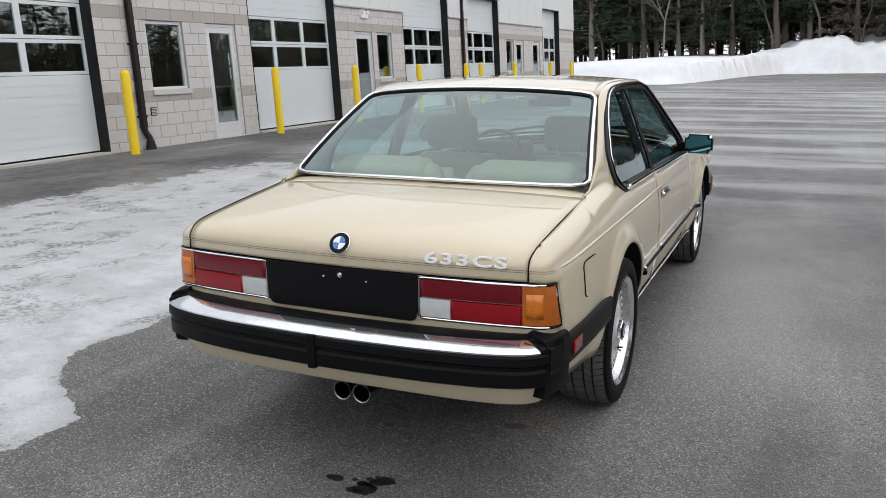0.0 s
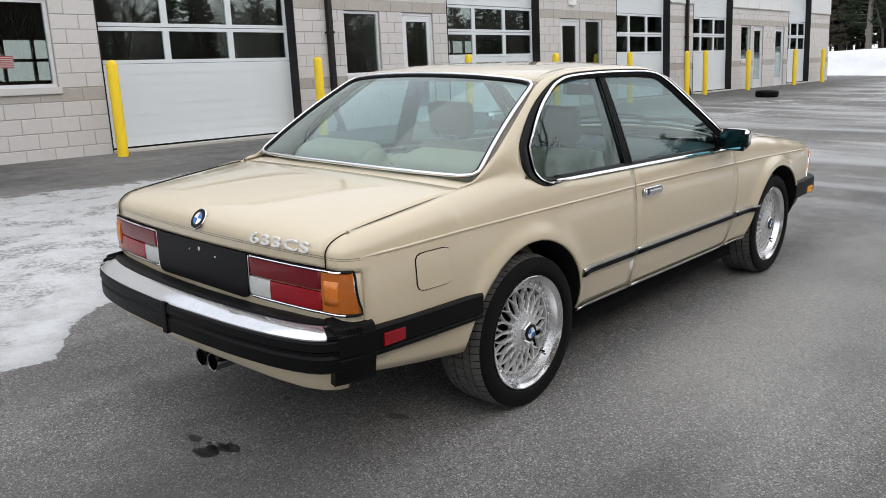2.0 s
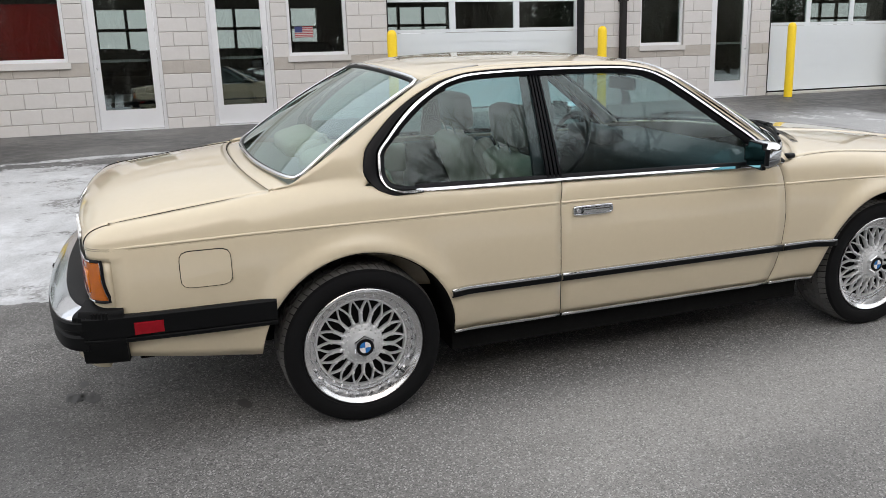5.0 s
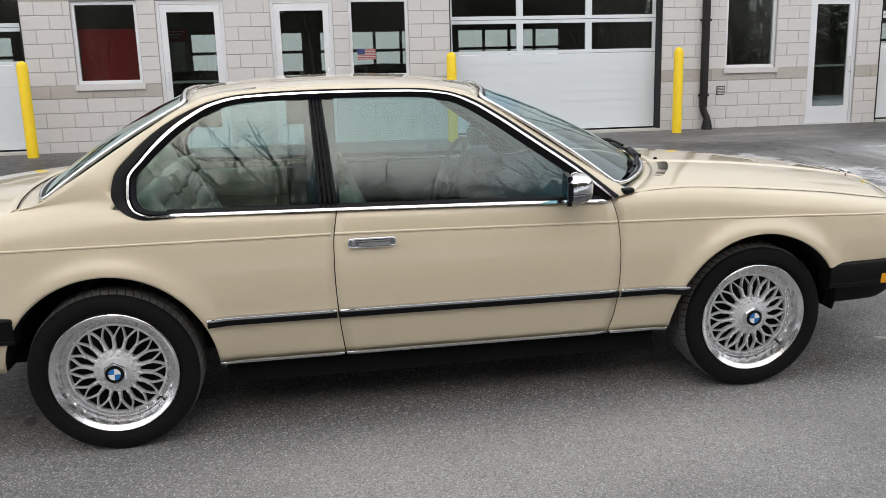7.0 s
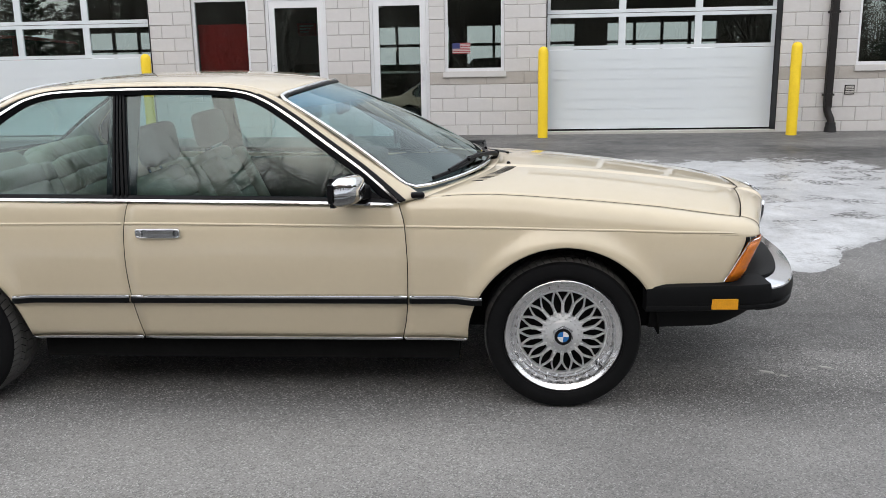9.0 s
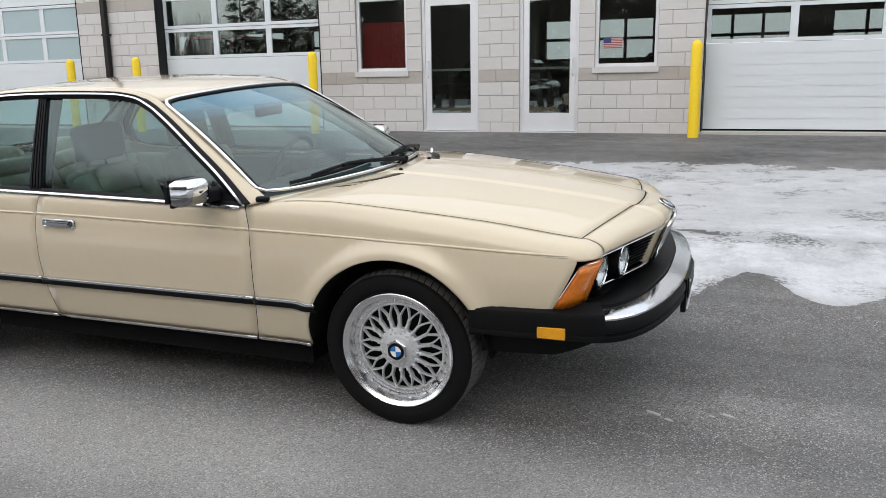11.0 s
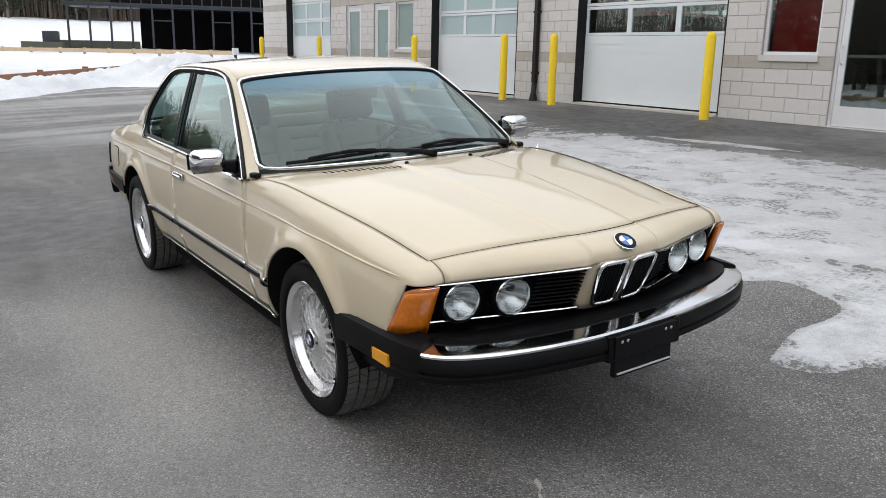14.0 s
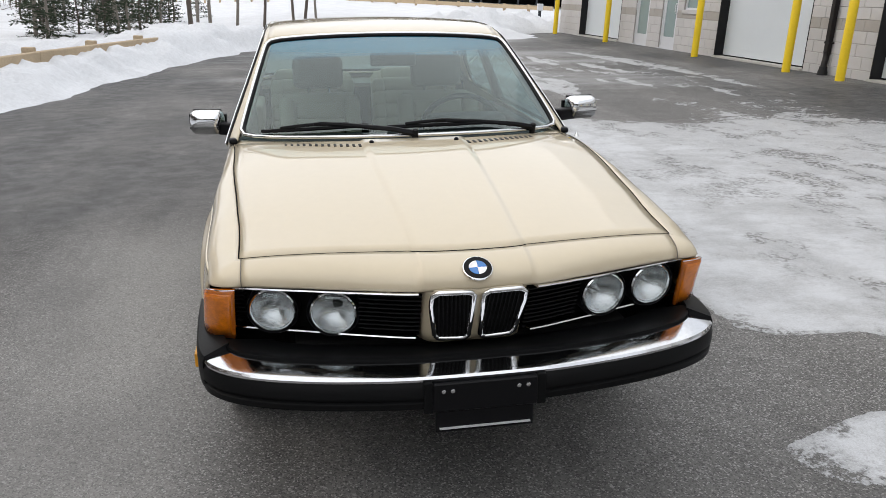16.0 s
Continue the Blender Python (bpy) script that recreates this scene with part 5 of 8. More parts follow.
windscreen = screen("windscreen", ws_point, M_screen, 0.985, 0.955, "large raked windscreen with blue shade band")
rear_window = screen("rear_window", rw_point, M_rearglass, 0.962, 0.945, "greenish tinted rear window")
rows = [[ws_point(u * 0.955, v) - Vector((0, 0.002, 0.003)) for u in np.linspace(-1, 1, 21)] for v in np.linspace(0.74, 0.972, 5)]
sheet("shade_band", rows, M_sunband, windscreen, thick=0.0, label="blue tinted shade band")

QUARTER = [(0.800, 0.898), (0.782, 1.302), (0.62, 1.302), (0.475, 1.284), (0.35, 1.237), (0.26, 1.166), (0.165, 1.076), (0.130, 1.030), (0.128, 0.995), (0.146, 0.948), (0.180, 0.920), (0.25, 0.907)]
DOORGLASS = [(0.874, 0.890), (0.834, 1.302), (1.122, 1.298), (1.30, 1.287), (1.38, 1.270), (1.485, 1.208), (1.60, 1.130), (1.72, 1.047), (1.83, 0.970), (1.905, 0.895), (1.60, 0.882), (1.20, 0.885)]


def pane_on_side(name, pts, s, label):
    """A pane cut to an outline, following the curve of the cabin's side."""
    bm = bmesh.new()
    bm.faces.new([bm.verts.new((0, y, z)) for y, z in pts])
    for z in np.linspace(0.905, 1.30, 12):
        bmesh.ops.bisect_plane(bm, geom=bm.verts[:] + bm.edges[:] + bm.faces[:], plane_co=(0, 0, z), plane_no=(0, 0, 1))
    for v in bm.verts:
        v.co.x = s * (cabin_x(v.co.y, v.co.z) - 0.012)
    g = part(name, bm, M_carglass, car, label, 60)
    return g


def flat_trim(name, line_a, line_b, s, mat, parent, lift, label="", closed=False):
    rows = []
    for w in (0.0, 0.15, 0.5, 0.85, 1.0):
        row = []
        for a, b in zip(line_a, line_b):
            p = a.lerp(b, w)
            p.x += lift * (0.0 if w in (0.0, 1.0) else 1.0)
            p.x *= s
            row.append(p)
        rows.append(row)
    return sheet(name, rows, mat, parent, flip=(s > 0), thick=0.005, label=label)


# outlines round the two side windows: body edge, bright line, inner black
OUT1 = [(0.27, 0.9005)] + D_EDGE
OUT2 = [(0.27, 0.9105), (0.190, 0.9115), (0.132, 0.929), (0.113, 0.975), (0.117, 1.040), (0.170, 1.105), (0.254, 1.182), (0.335, 1.240), (0.44, 1.294), (0.56, 1.315),
        (0.86, 1.322), (1.18, 1.318), (1.32, 1.304), (1.415, 1.267), (1.505, 1.212), (1.672, 1.098), (1.832, 0.986), (1.93, 0.904), (1.955, 0.885)]
OUT3 = [(0.27, 0.920), (0.205, 0.922), (0.150, 0.938), (0.133, 0.979), (0.136, 1.035), (0.186, 1.096), (0.268, 1.170), (0.345, 1.227), (0.445, 1.279), (0.56, 1.299),
        (0.86, 1.306), (1.18, 1.302), (1.31, 1.288), (1.40, 1.254), (1.49, 1.200), (1.655, 1.086), (1.812, 0.976), (1.90, 0.902), (1.92, 0.888)]
lines = [resample([(cabin_x(y, z), y, z) for y, z in o], N_E) for o in (OUT1, OUT2, OUT3)]
for line in lines:
    for p in line:
        p.x += 0.011 * sstep(0.965, 0.905, p.z) * sstep(0.4, 0.15, p.y)
for s in (1, -1):
    # over the doors the bright drip rail lies outermost, at the rear pillar a broad black frame does
    def between(w_list):
        out = []
        for i, (a, b) in enumerate(zip(lines[0], lines[1])):
            k = i / (N_E - 1)
            w = lerp_table(w_list, k)
            out.append(a.lerp(b, w))
        return out
    chrome_out = between([(0.0, 0.0), (0.045, 0.40), (0.09, 0.80), (0.15, 0.80), (0.26, 0.74), (0.38, 0.40), (0.50, 0.05), (0.75, 0.05), (1.0, 0.1)])
    chrome_in = between([(0.0, 1.0), (0.22, 0.98), (0.38, 0.84), (0.50, 0.75), (0.75, 0.6), (1.0, 0.6)])
    flat_trim("window_frame_outer", lines[0], chrome_out, s, M_gasket, car, 0.006, "broad black window frame at the rear pillar")
    flat_trim("window_bright_line", chrome_out, chrome_in, s, M_chrome, car, 0.012, "bright chrome line round the side windows")
    flat_trim("window_frame_inner", chrome_in, [p + Vector((-0.014, 0, 0)) for p in lines[2]], s, M_gasket, car, 0.004, "black inner window frame")
    n = N_E - 27
    flat_trim("front_pillar_cover", chrome_out[n:], [a.lerp(q, 0.20) + Vector((0.002, 0, 0)) for a, q in zip(chrome_out[n:], s_line[n:])], s, M_gasket, car, 0.004, "black cover strip on the windscreen pillar")
    pane_on_side("quarter_window", QUARTER, s, "greenish tinted fixed quarter window")
    pane_on_side("door_window", DOORGLASS, s, "greenish tinted door window, closed")
    # belt line
    a, b = [], []
    for y in np.linspace(0.24, 1.952, 40):
        z = 0.9045 - 0.0185 * (y - 0.15) / 1.4 if y < 1.55 else 0.886 - 0.010 * (y - 1.55) / 0.4
        x = cabin_x(y, z)
        a.append(Vector((x + 0.003, y, z - 0.0015)))
        b.append(Vector((x - 0.002, y, z + 0.0060)))
    flat_trim("belt_trim", a, b, s, M_chrome, car, 0.005, "bright chrome belt line")
    a = [p + Vector((-0.004, 0, 0.0)) for p in b]
    b = [p + Vector((-0.008, 0, 0.013)) for p in a]
    flat_trim("belt_seal", a, b, s, M_gasket, car, 0.003, "black rubber belt seal")
    # pillar between the windows, with four black ribs
    for k in range(4):
        ya0, yb0 = 0.800 + 0.0185 * k, 0.800 + 0.0185 * (k + 1) - 0.003
        ya1, yb1 = 0.783 + 0.013 * k, 0.783 + 0.013 * (k + 1) - 0.003
        la, lb = [], []
        for z in np.linspace(0.895, 1.308, 12):
            t = (z - 0.895) / 0.413
            x = cabin_x(0.82, z) - 0.006
            la.append(Vector((x, ya0 + (ya1 - ya0) * t, z)))
            lb.append(Vector((x, yb0 + (yb1 - yb0) * t, z)))
        flat_trim("pillar_rib", la, lb, s, M_gasket, car, 0.008, "ribbed black centre pillar")
    # rub strips, sill strip, pinstripe
    for y0, y1 in ((0.358, 0.846), (0.856, 1.998), (2.008, 2.298)):
        a = [Vector((side_x(y, 0.482) + 0.001, y, 0.479)) for y in np.linspace(y0, y1, 16)]
        b = [Vector((side_x(y, 0.50) + 0.001, y, 0.500)) for y in np.linspace(y0, y1, 16)]
        flat_trim("rub_strip", a, b, s, M_bumper, car, 0.013, "black rubber rub strip")
        c = [Vector((p.x, p.y, p.z + 0.009)) for p in b]
        flat_trim("rub_strip_bright", b, c, s, M_chrome, car, 0.010, "thin bright line over the rub strip")
    for y0, y1 in ((0.387, 0.868), (0.878, 1.970), (1.980, 2.236)):
        a = [Vector((side_x(y, 0.313) - 0.003, y, 0.308)) for y in np.linspace(y0, y1, 16)]
        b = [Vector((side_x(y, 0.323) + 0.001, y, 0.318)) for y in np.linspace(y0, y1, 16)]
        flat_trim("sill_trim", a, b, s, M_chrome, car, 0.005, "bright sill strip")
    for y0, y1 in ((-0.864, 0.84), (0.852, 1.99), (2.0, 3.30)):
        ys = np.linspace(y0, y1, 26)
        fade = [float(0.0052 * sstep(-0.864, -0.80, y) * sstep(3.30, 3.22, y) + 0.0004) for y in ys]
        tube("body_crease", [(s * (side_x(y, lerp_table(T_ZC, y)) - 0.0032), y, lerp_table(T_ZC, y) + 0.004) for y in ys], fade, M_paint, car, "", sides=12)
        for dz in (-0.004, -0.0105):
            tube("pinstripe", [(s * (side_x(y, lerp_table(T_ZC, y)) + 0.0003), y, lerp_table(T_ZC, y) + dz) for y in ys], 0.0008, M_seat_dark, car, "thin brown pinstripe", sides=4)

for s in (1, -1):
    for v, dz in ((0.694, -0.003), (0.700, 0.004)):
        q = skin(Y_TAIL, 0.70)
        row = corner_row(0.70, q)
        tube("pinstripe", [(s * (p.x + 0.0006 * (k / 12)), p.y - 0.0006 * (1 - k / 12), p.z + dz) for k, p in enumerate(row)], 0.0008, M_seat_dark, car, "thin brown pinstripe", sides=4)
for dz in (-0.003, 0.004):
    tube("pinstripe", [lid_point(u, 0.905) + Vector((0, -0.0005, dz)) for u in np.linspace(-1, 1, 41)], 0.0008, M_seat_dark, car, "thin brown pinstripe", sides=4)

# ---------------------------------------------------------------- coupe: sweeps
def plan_normals(path):
    out = []
    for i, p in enumerate(path):
        a, b = Vector(path[max(0, i - 1)]), Vector(path[min(len(path) - 1, i + 1)])
        t = (b - a).normalized()
        out.append(Vector((t.y, -t.x)))
    return out


def fine_path(pts, n):
    """Smooths a list of plan points into n points."""
    d = [0.0]
    for a, b in zip(pts, pts[1:]):
        d.append(d[-1] + math.dist(a, b))
    return [(lerp_table(list(zip(d, [p[0] for p in pts])), k), lerp_table(list(zip(d, [p[1] for p in pts])), k)) for k in np.linspace(0, d[-1], n)]


def both(half):
    return [(-x, y) for x, y in half[::-1][:-1]] + list(half) if half[0][0] == 0 else half


def sweep(name, path, profile, mat, parent, label="", out=1, zf=None, angle=35):
    """A closed profile of (outward, z) carried along a plan path; out flips the outward side."""
    bm = bmesh.new()
    nor = plan_normals(path)
    rings = []
    for i, (p, n) in enumerate(zip(path, nor)):
        dz = zf(p) if zf else 0.0
        rings.append([bm.verts.new((p[0] + out * n.x * d, p[1] + out * n.y * d, z + dz)) for d, z in profile])
    m = len(profile)
    for a, b in zip(rings, rings[1:]):
        for k in range(m):
            bm.faces.new((a[k], a[(k + 1) % m], b[(k + 1) % m], b[k]))
    bm.faces.new(rings[0])
    bm.faces.new(rings[-1][::-1])
    return part(name, bm, mat, parent, label, angle)


def flip_path(path, s):
    return [(s * x, y) for x, y in path]


# ---------------------------------------------------------------- coupe: tail
def tail_curve(z):
    """Half plan of the tail at height z, from the middle round the corner to the flank."""
    q = Vector((side_x(-0.866, z), -0.866))
    p = Vector((0.672, -0.948))
    c = Vector((q.x - 0.002, -0.943))
    out = [Vector((x, lerp_table([(0.0, -0.990), (0.3, -0.984), (0.5, -0.971), (0.6, -0.960), (0.672, -0.948)], x))) for x in np.linspace(0, 0.66, 34)]
    out += [p * (1 - t) ** 2 + c * 2 * t * (1 - t) + q * t * t for t in np.linspace(0, 1, 26)]
    return out


def tail_run(z, x0, x1, n, lift=0.0):
    """n points of the tail's plan between two distances from the middle, lifted off the body."""
    c = tail_curve(z)
    d = [0.0]
    for a, b in zip(c, c[1:]):
        d.append(d[-1] + (b - a).length)
    def at_x(x):
        for i in range(len(c) - 1):
            if c[i].x <= x <= c[i + 1].x:
                return d[i] + (d[i + 1] - d[i]) * (x - c[i].x) / max(1e-6, c[i + 1].x - c[i].x)
        return d[-1]
    out = []
    for k in np.linspace(at_x(x0), at_x(x1), n):
        i = min(len(d) - 2, max(j for j in range(len(d)) if d[j] <= k + 1e-9))
        f = (k - d[i]) / max(1e-6, d[i + 1] - d[i])
        t = (c[i + 1] - c[i]).normalized()
        p = c[i].lerp(c[i + 1], f) + Vector((t.y, -t.x)) * lift
        out.append(Vector((p.x, p.y, z)))
    return out


# body-coloured tail panel behind the lamps
rows = []
for z, d in ((0.760, -0.003), (0.70, -0.003), (0.65, -0.003), (0.615, -0.002), (0.59, -0.004), (0.55, -0.01), (0.50, -0.02), (0.44, -0.04)):
    half = tail_run(z, 0.0, 0.9, 40, d if z < 0.7 else d)
    rows.append([Vector((-p.x, p.y, p.z)) for p in half[::-1][:-1]] + half)
sheet("tail_panel", rows, M_paint, car, flip=True, thick=0.008)
Z0, Z1 = 0.616, 0.757


def lens_end(z):
    return 0.762 - 0.016 * (z - Z0) / (Z1 - Z0)


for s in (1, -1):
    cl = box_part("tail_lamp", (min(s * 0.31, s * 0.64), max(s * 0.31, s * 0.64), -0.94, -0.90, 0.63, 0.755), M_hidden, car, "wide rear lamp cluster with chrome bezel")

    def lens(name, x0, x1, z0, z1, mat, label):
        rows = []
        for z, l in ((z0, 0.001), (z0 + 0.003, 0.006), ((z0 + z1) / 2, 0.008), (z1 - 0.003, 0.006), (z1, 0.001)):
            pts = tail_run(z, x0, lens_end(z) if x1 is None else x1, 22, l)
            rows.append([Vector((s * p.x, p.y, p.z)) for p in pts])
        sheet(name, rows, mat, cl, flip=(s < 0), thick=0.006, label=label)
    zm = 0.688
    lens("upper_red_lens", 0.308, 0.655, zm + 0.001, Z1 - 0.003, M_tail_dark, "deep red lens")
    lens("lower_red_lens", 0.418, 0.655, Z0 + 0.003, zm - 0.001, M_tail_red, "red lens")
    lens("reversing_lens", 0.308, 0.416, Z0 + 0.003, zm - 0.001, M_clear, "ribbed clear reversing lens")
    lens("indicator_lens", 0.6565, None, Z0 + 0.003, Z1 - 0.003, M_amber, "amber indicator lens")
    rows = [[Vector((s * p.x, p.y, p.z)) for p in tail_run(z, 0.668, 0.722, 9, 0.0095)] for z in np.linspace(Z0 + 0.03, Z1 - 0.03, 4)]
    sheet("lens_ribs", rows, M_amber_ribs, cl, flip=(s < 0), thick=0.003, label="brighter ribbed square in the amber lens")
    loop = tail_run(Z1, 0.304, lens_end(Z1), 40, 0.004)
    for z in np.linspace(Z1, Z0, 9)[1:-1]:
        loop += tail_run(z, 0.6, lens_end(z) + 0.0015, 3, 0.003)[-1:]
    loop += tail_run(Z0, 0.304, lens_end(Z0), 40, 0.004)[::-1]
    tube("lamp_gasket", [(s * p.x, p.y + 0.0035, p.z) for p in loop], 0.0062, M_gasket, cl, "black rubber edge round the lamp", closed=True, sides=6)
    tube("lamp_bezel", [(s * p.x, p.y, p.z) for p in loop], 0.0034, M_chrome, cl, "chrome bezel", closed=True, sides=6)
bm = bmesh.new()
o = [(-0.300, 0.762), (0.300, 0.762), (0.300, 0.64), (0.288, 0.606), (0.27, 0.600), (-0.27, 0.600), (-0.288, 0.606), (-0.300, 0.64)]
a = [bm.verts.new((x, -0.9925, z)) for x, z in o]
b = [bm.verts.new((x, -0.93, z)) for x, z in o]
bm.faces.new(a)
for i in range(8):
    bm.faces.new((a[i], a[(i + 1) % 8], b[(i + 1) % 8], b[i]))
plate = part("plate_recess", bm, M_badge_black, car, "empty black number plate recess")
for x, z, r in ((0.0, 0.735, 0.009), (-0.065, 0.725, 0.004), (0.105, 0.720, 0.004)):
    bm = bmesh.new()
    lathe_into(bm, [(r, 0), (r, 0.003), (r * 0.5, 0.005), (0, 0.005)], 12, pose(x, -0.9925, z, 90, 0, 0))
    part("plate_screw", bm, M_chrome_worn, plate, "", 40)


def roundel(r, m, parent):
    """Round badge: dark ring and a quartered blue and white middle."""
    bm = bmesh.new()
    lathe_into(bm, [(r, 0), (r, 0.004), (r * 0.95, 0.0055), (r * 0.92, 0.005), (0, 0.005)], 40, m)
    ring = part("badge", bm, M_chrome, parent, "round badge with blue and white quarters", 40)
    bm = bmesh.new()
    lathe_into(bm, [(r * 0.92, 0.0045), (r * 0.92, 0.006), (r * 0.6, 0.0068), (r * 0.6, 0.005)], 40, m)
    part("badge_ring", bm, M_badge_black, ring, "black ring", 40)
    for q in range(4):
        bm = bmesh.new()
        n = 8
        c0 = bm.verts.new(m @ Vector((0, 0, 0.0075)))
        vs = [bm.verts.new(m @ Vector((r * 0.585 * math.cos(math.pi / 2 * (q + k / n)), r * 0.585 * math.sin(math.pi / 2 * (q + k / n)), 0.0068))) for k in range(n + 1)]
        for k in range(n):
            bm.faces.new((c0, vs[k], vs[k + 1]))
        part("badge_quarter", bm, M_badge_blue if q % 2 == 0 else M_badge_white, ring, "blue quarter" if q % 2 == 0 else "white quarter")
    return ring


def facing(p, n):
    """A pose at p whose z axis is n and whose y axis points up."""
    n = n.normalized()
    x = Vector((0, 0, 1)).cross(n).normalized()
    y = n.cross(x)
    return Matrix((((x.x, y.x, n.x, p.x)), (x.y, y.y, n.y, p.y), (x.z, y.z, n.z, p.z), (0, 0, 0, 1)))


def surface_pose(fn, u, w, lift, flip):
    e = 0.004
    p = fn(u, w)
    n = (fn(u + e, w) - fn(u - e, w)).cross(fn(u, w + e) - fn(u, w - e)).normalized()
    if flip:
        n = -n
    return facing(p + n * lift, n)


W_BADGE = 0.735
roundel(0.041, surface_pose(lid_point, 0.0, W_BADGE, 0.0005, lid_point(0, W_BADGE).y > 0 or True), car)
roundel(0.041, surface_pose(nose_point, 0.0, 0.46, 0.0005, False), car)


def lettering(text, size, m, mat, parent):
    cu = bpy.data.curves.new("lettering", "FONT")
    cu.body, cu.size, cu.extrude, cu.bevel_depth, cu.space_character = text, size, 0.002, 0.0014, 1.12
    cu.resolution_u = 3
    tmp = bpy.data.objects.new("lettering_curve", cu)
    scene.collection.objects.link(tmp)
    me = bpy.data.meshes.new_from_object(tmp.evaluated_get(bpy.context.evaluated_depsgraph_get()))
    bpy.data.objects.remove(tmp)
    bpy.data.curves.remove(cu)
    me.transform(m)
    me.materials.clear()
    me.materials.append(mat)
    ob = new("model_lettering", me)
    ob.parent = parent
    ob["label"] = "chrome model number lettering"
    return ob


ta, tb, tc = lid_point(0.482, 0.885), lid_point(0.907, 0.885), lid_point(0.69, 0.78)
tx = (tb - ta).normalized()
tn = tx.cross((tc - (ta + tb) / 2).normalized()).normalized()
ty = tn.cross(tx)
to = ta + tn * 0.006
lettering("633CS", 0.060, Matrix(((tx.x, ty.x, tn.x, to.x), (tx.y, ty.y, tn.y, to.y), (tx.z, ty.z, tn.z, to.z), (0, 0, 0, 1))) @ Matrix.Diagonal((1.64, 0.84, 1, 1)), M_letter, car)


# rear bumper
RB = [(0.0, -1.122), (0.3, -1.112), (0.52, -1.088), (0.64, -1.060), (0.70, -1.035), (0.735, -1.005), (0.752, -0.965)]
rb = fine_path(both(RB), 71)
def lower_rear(p):
    return -0.017


rear_bumper = sweep("rear_bumper", rb, [(-0.07, 0.456), (0.000, 0.456), (0.012, 0.464), (0.013, 0.508), (0.006, 0.517), (0.006, 0.528), (0.016, 0.536), (0.014, 0.562), (0.004, 0.572), (-0.07, 0.578)], M_bumper, car, "black rubber faced bumper with chrome top", zf=lower_rear)
rb_c = [p for p in rb if abs(p[0]) < 0.738]
sweep("bumper_chrome", rb_c, [(0.002, 0.566), (0.010, 0.570), (0.010, 0.575), (0.002, 0.582), (-0.028, 0.594), (-0.054, 0.602), (-0.058, 0.592), (-0.02, 0.568)], M_bright, rear_bumper, "polished chrome bumper top", zf=lower_rear)
for k in (-1, 1):
    sweep("bumper_end", [p for p in rb if 0.732 < k * p[0]], [(0.002, 0.566), (0.012, 0.572), (0.012, 0.584), (0.003, 0.592), (-0.016, 0.596), (-0.072, 0.602), (-0.078, 0.59), (-0.03, 0.566)], M_bumper, rear_bumper, "black rubber bumper end", zf=lower_rear)
sweep("bumper_backing", rb, [(-0.054, 0.560), (-0.055, 0.607), (-0.066, 0.611), (-0.122, 0.606), (-0.122, 0.560)], M_bumper, rear_bumper, "black plastic filler", zf=lower_rear)
box_part("bumper_joint", (-0.052, -0.022, -1.141, -1.10, 0.436, 0.556), M_bumper, rear_bumper, "", 0.004)
valance = [(0.0, -1.062), (0.4, -1.052), (0.6, -1.030), (0.69, -0.995), (0.735, -0.945), (0.742, -0.92)]
vp = fine_path(both(valance), 51)
sweep("rear_valance", vp, [(-0.03, 0.47), (0.0, 0.47), (0.0, 0.425), (-0.008, 0.385), (-0.026, 0.358), (-0.05, 0.364)], M_paint, car, "beige lower rear valance")

# side caps of the bumpers
for s in (1, -1):
    o = 1 if s > 0 else -1
    path = fine_path([(0.752, -0.98), (0.773, -0.88), (0.783, -0.75), (0.793, -0.55), (0.798, -0.38), (0.800, -0.325)], 30)
    cap = sweep("bumper_cap", flip_path(path, s), [(-0.05, 0.466), (0.006, 0.466), (0.011, 0.472), (0.011, 0.480), (0.007, 0.484), (0.012, 0.490), (0.012, 0.558), (0.006, 0.566), (-0.05, 0.568)], M_bumper, car, "black plastic bumper end cap", out=o)
    path = fine_path([(0.740, -0.988), (0.753, -0.950), (0.767, -0.895), (0.774, -0.845)], 13)
    sweep("cap_corner", flip_path(path, s), [(-0.06, 0.388), (0.000, 0.392), (0.007, 0.402), (0.014, 0.47), (0.014, 0.572), (0.006, 0.586), (-0.06, 0.606)], M_bumper, cap, "black corner block", out=o)
    for k in range(5):
        y = -0.900 - k * 0.012
        x = lerp_table([(-0.985, 0.738), (-0.945, 0.754), (-0.895, 0.767), (-0.86, 0.773)], y) + 0.0135
        box_part("cap_rib", (s * x - 0.003, s * x + 0.003, y - 0.0028, y + 0.0028, 0.535, 0.580), M_bumper, cap)
    xs_ = lerp_table([(-0.88, 0.773), (-0.75, 0.783), (-0.55, 0.793)], -0.765) + 0.010
    box_part("side_reflector", (s * xs_ - 0.006, s * xs_ + 0.006, -0.816, -0.718, 0.494, 0.538), M_tail_red, cap, "red side marker lens", 0.003)

# exhaust
for x in (0.014, 0.092):
    bm = bmesh.new()
    lathe_into(bm, [(0.031, 0.22), (0.034, 0.02), (0.0365, 0.004), (0.0355, 0.0), (0.0315, 0.002), (0.029, 0.02), (0.029, 0.2)], 24, pose(x, -1.035, 0.322, -90, 0, 0))
    part("exhaust_tip", bm, M_bezel_dark, car, "round chrome exhaust tip", 40)
    bm = bmesh.new()
    lathe_into(bm, [(0.0295, 0.0), (0, 0.0)], 20, pose(x, -0.95, 0.322, -90, 0, 0))
    part("exhaust_bore", bm, M_hidden, car, "black disc closing the bore")

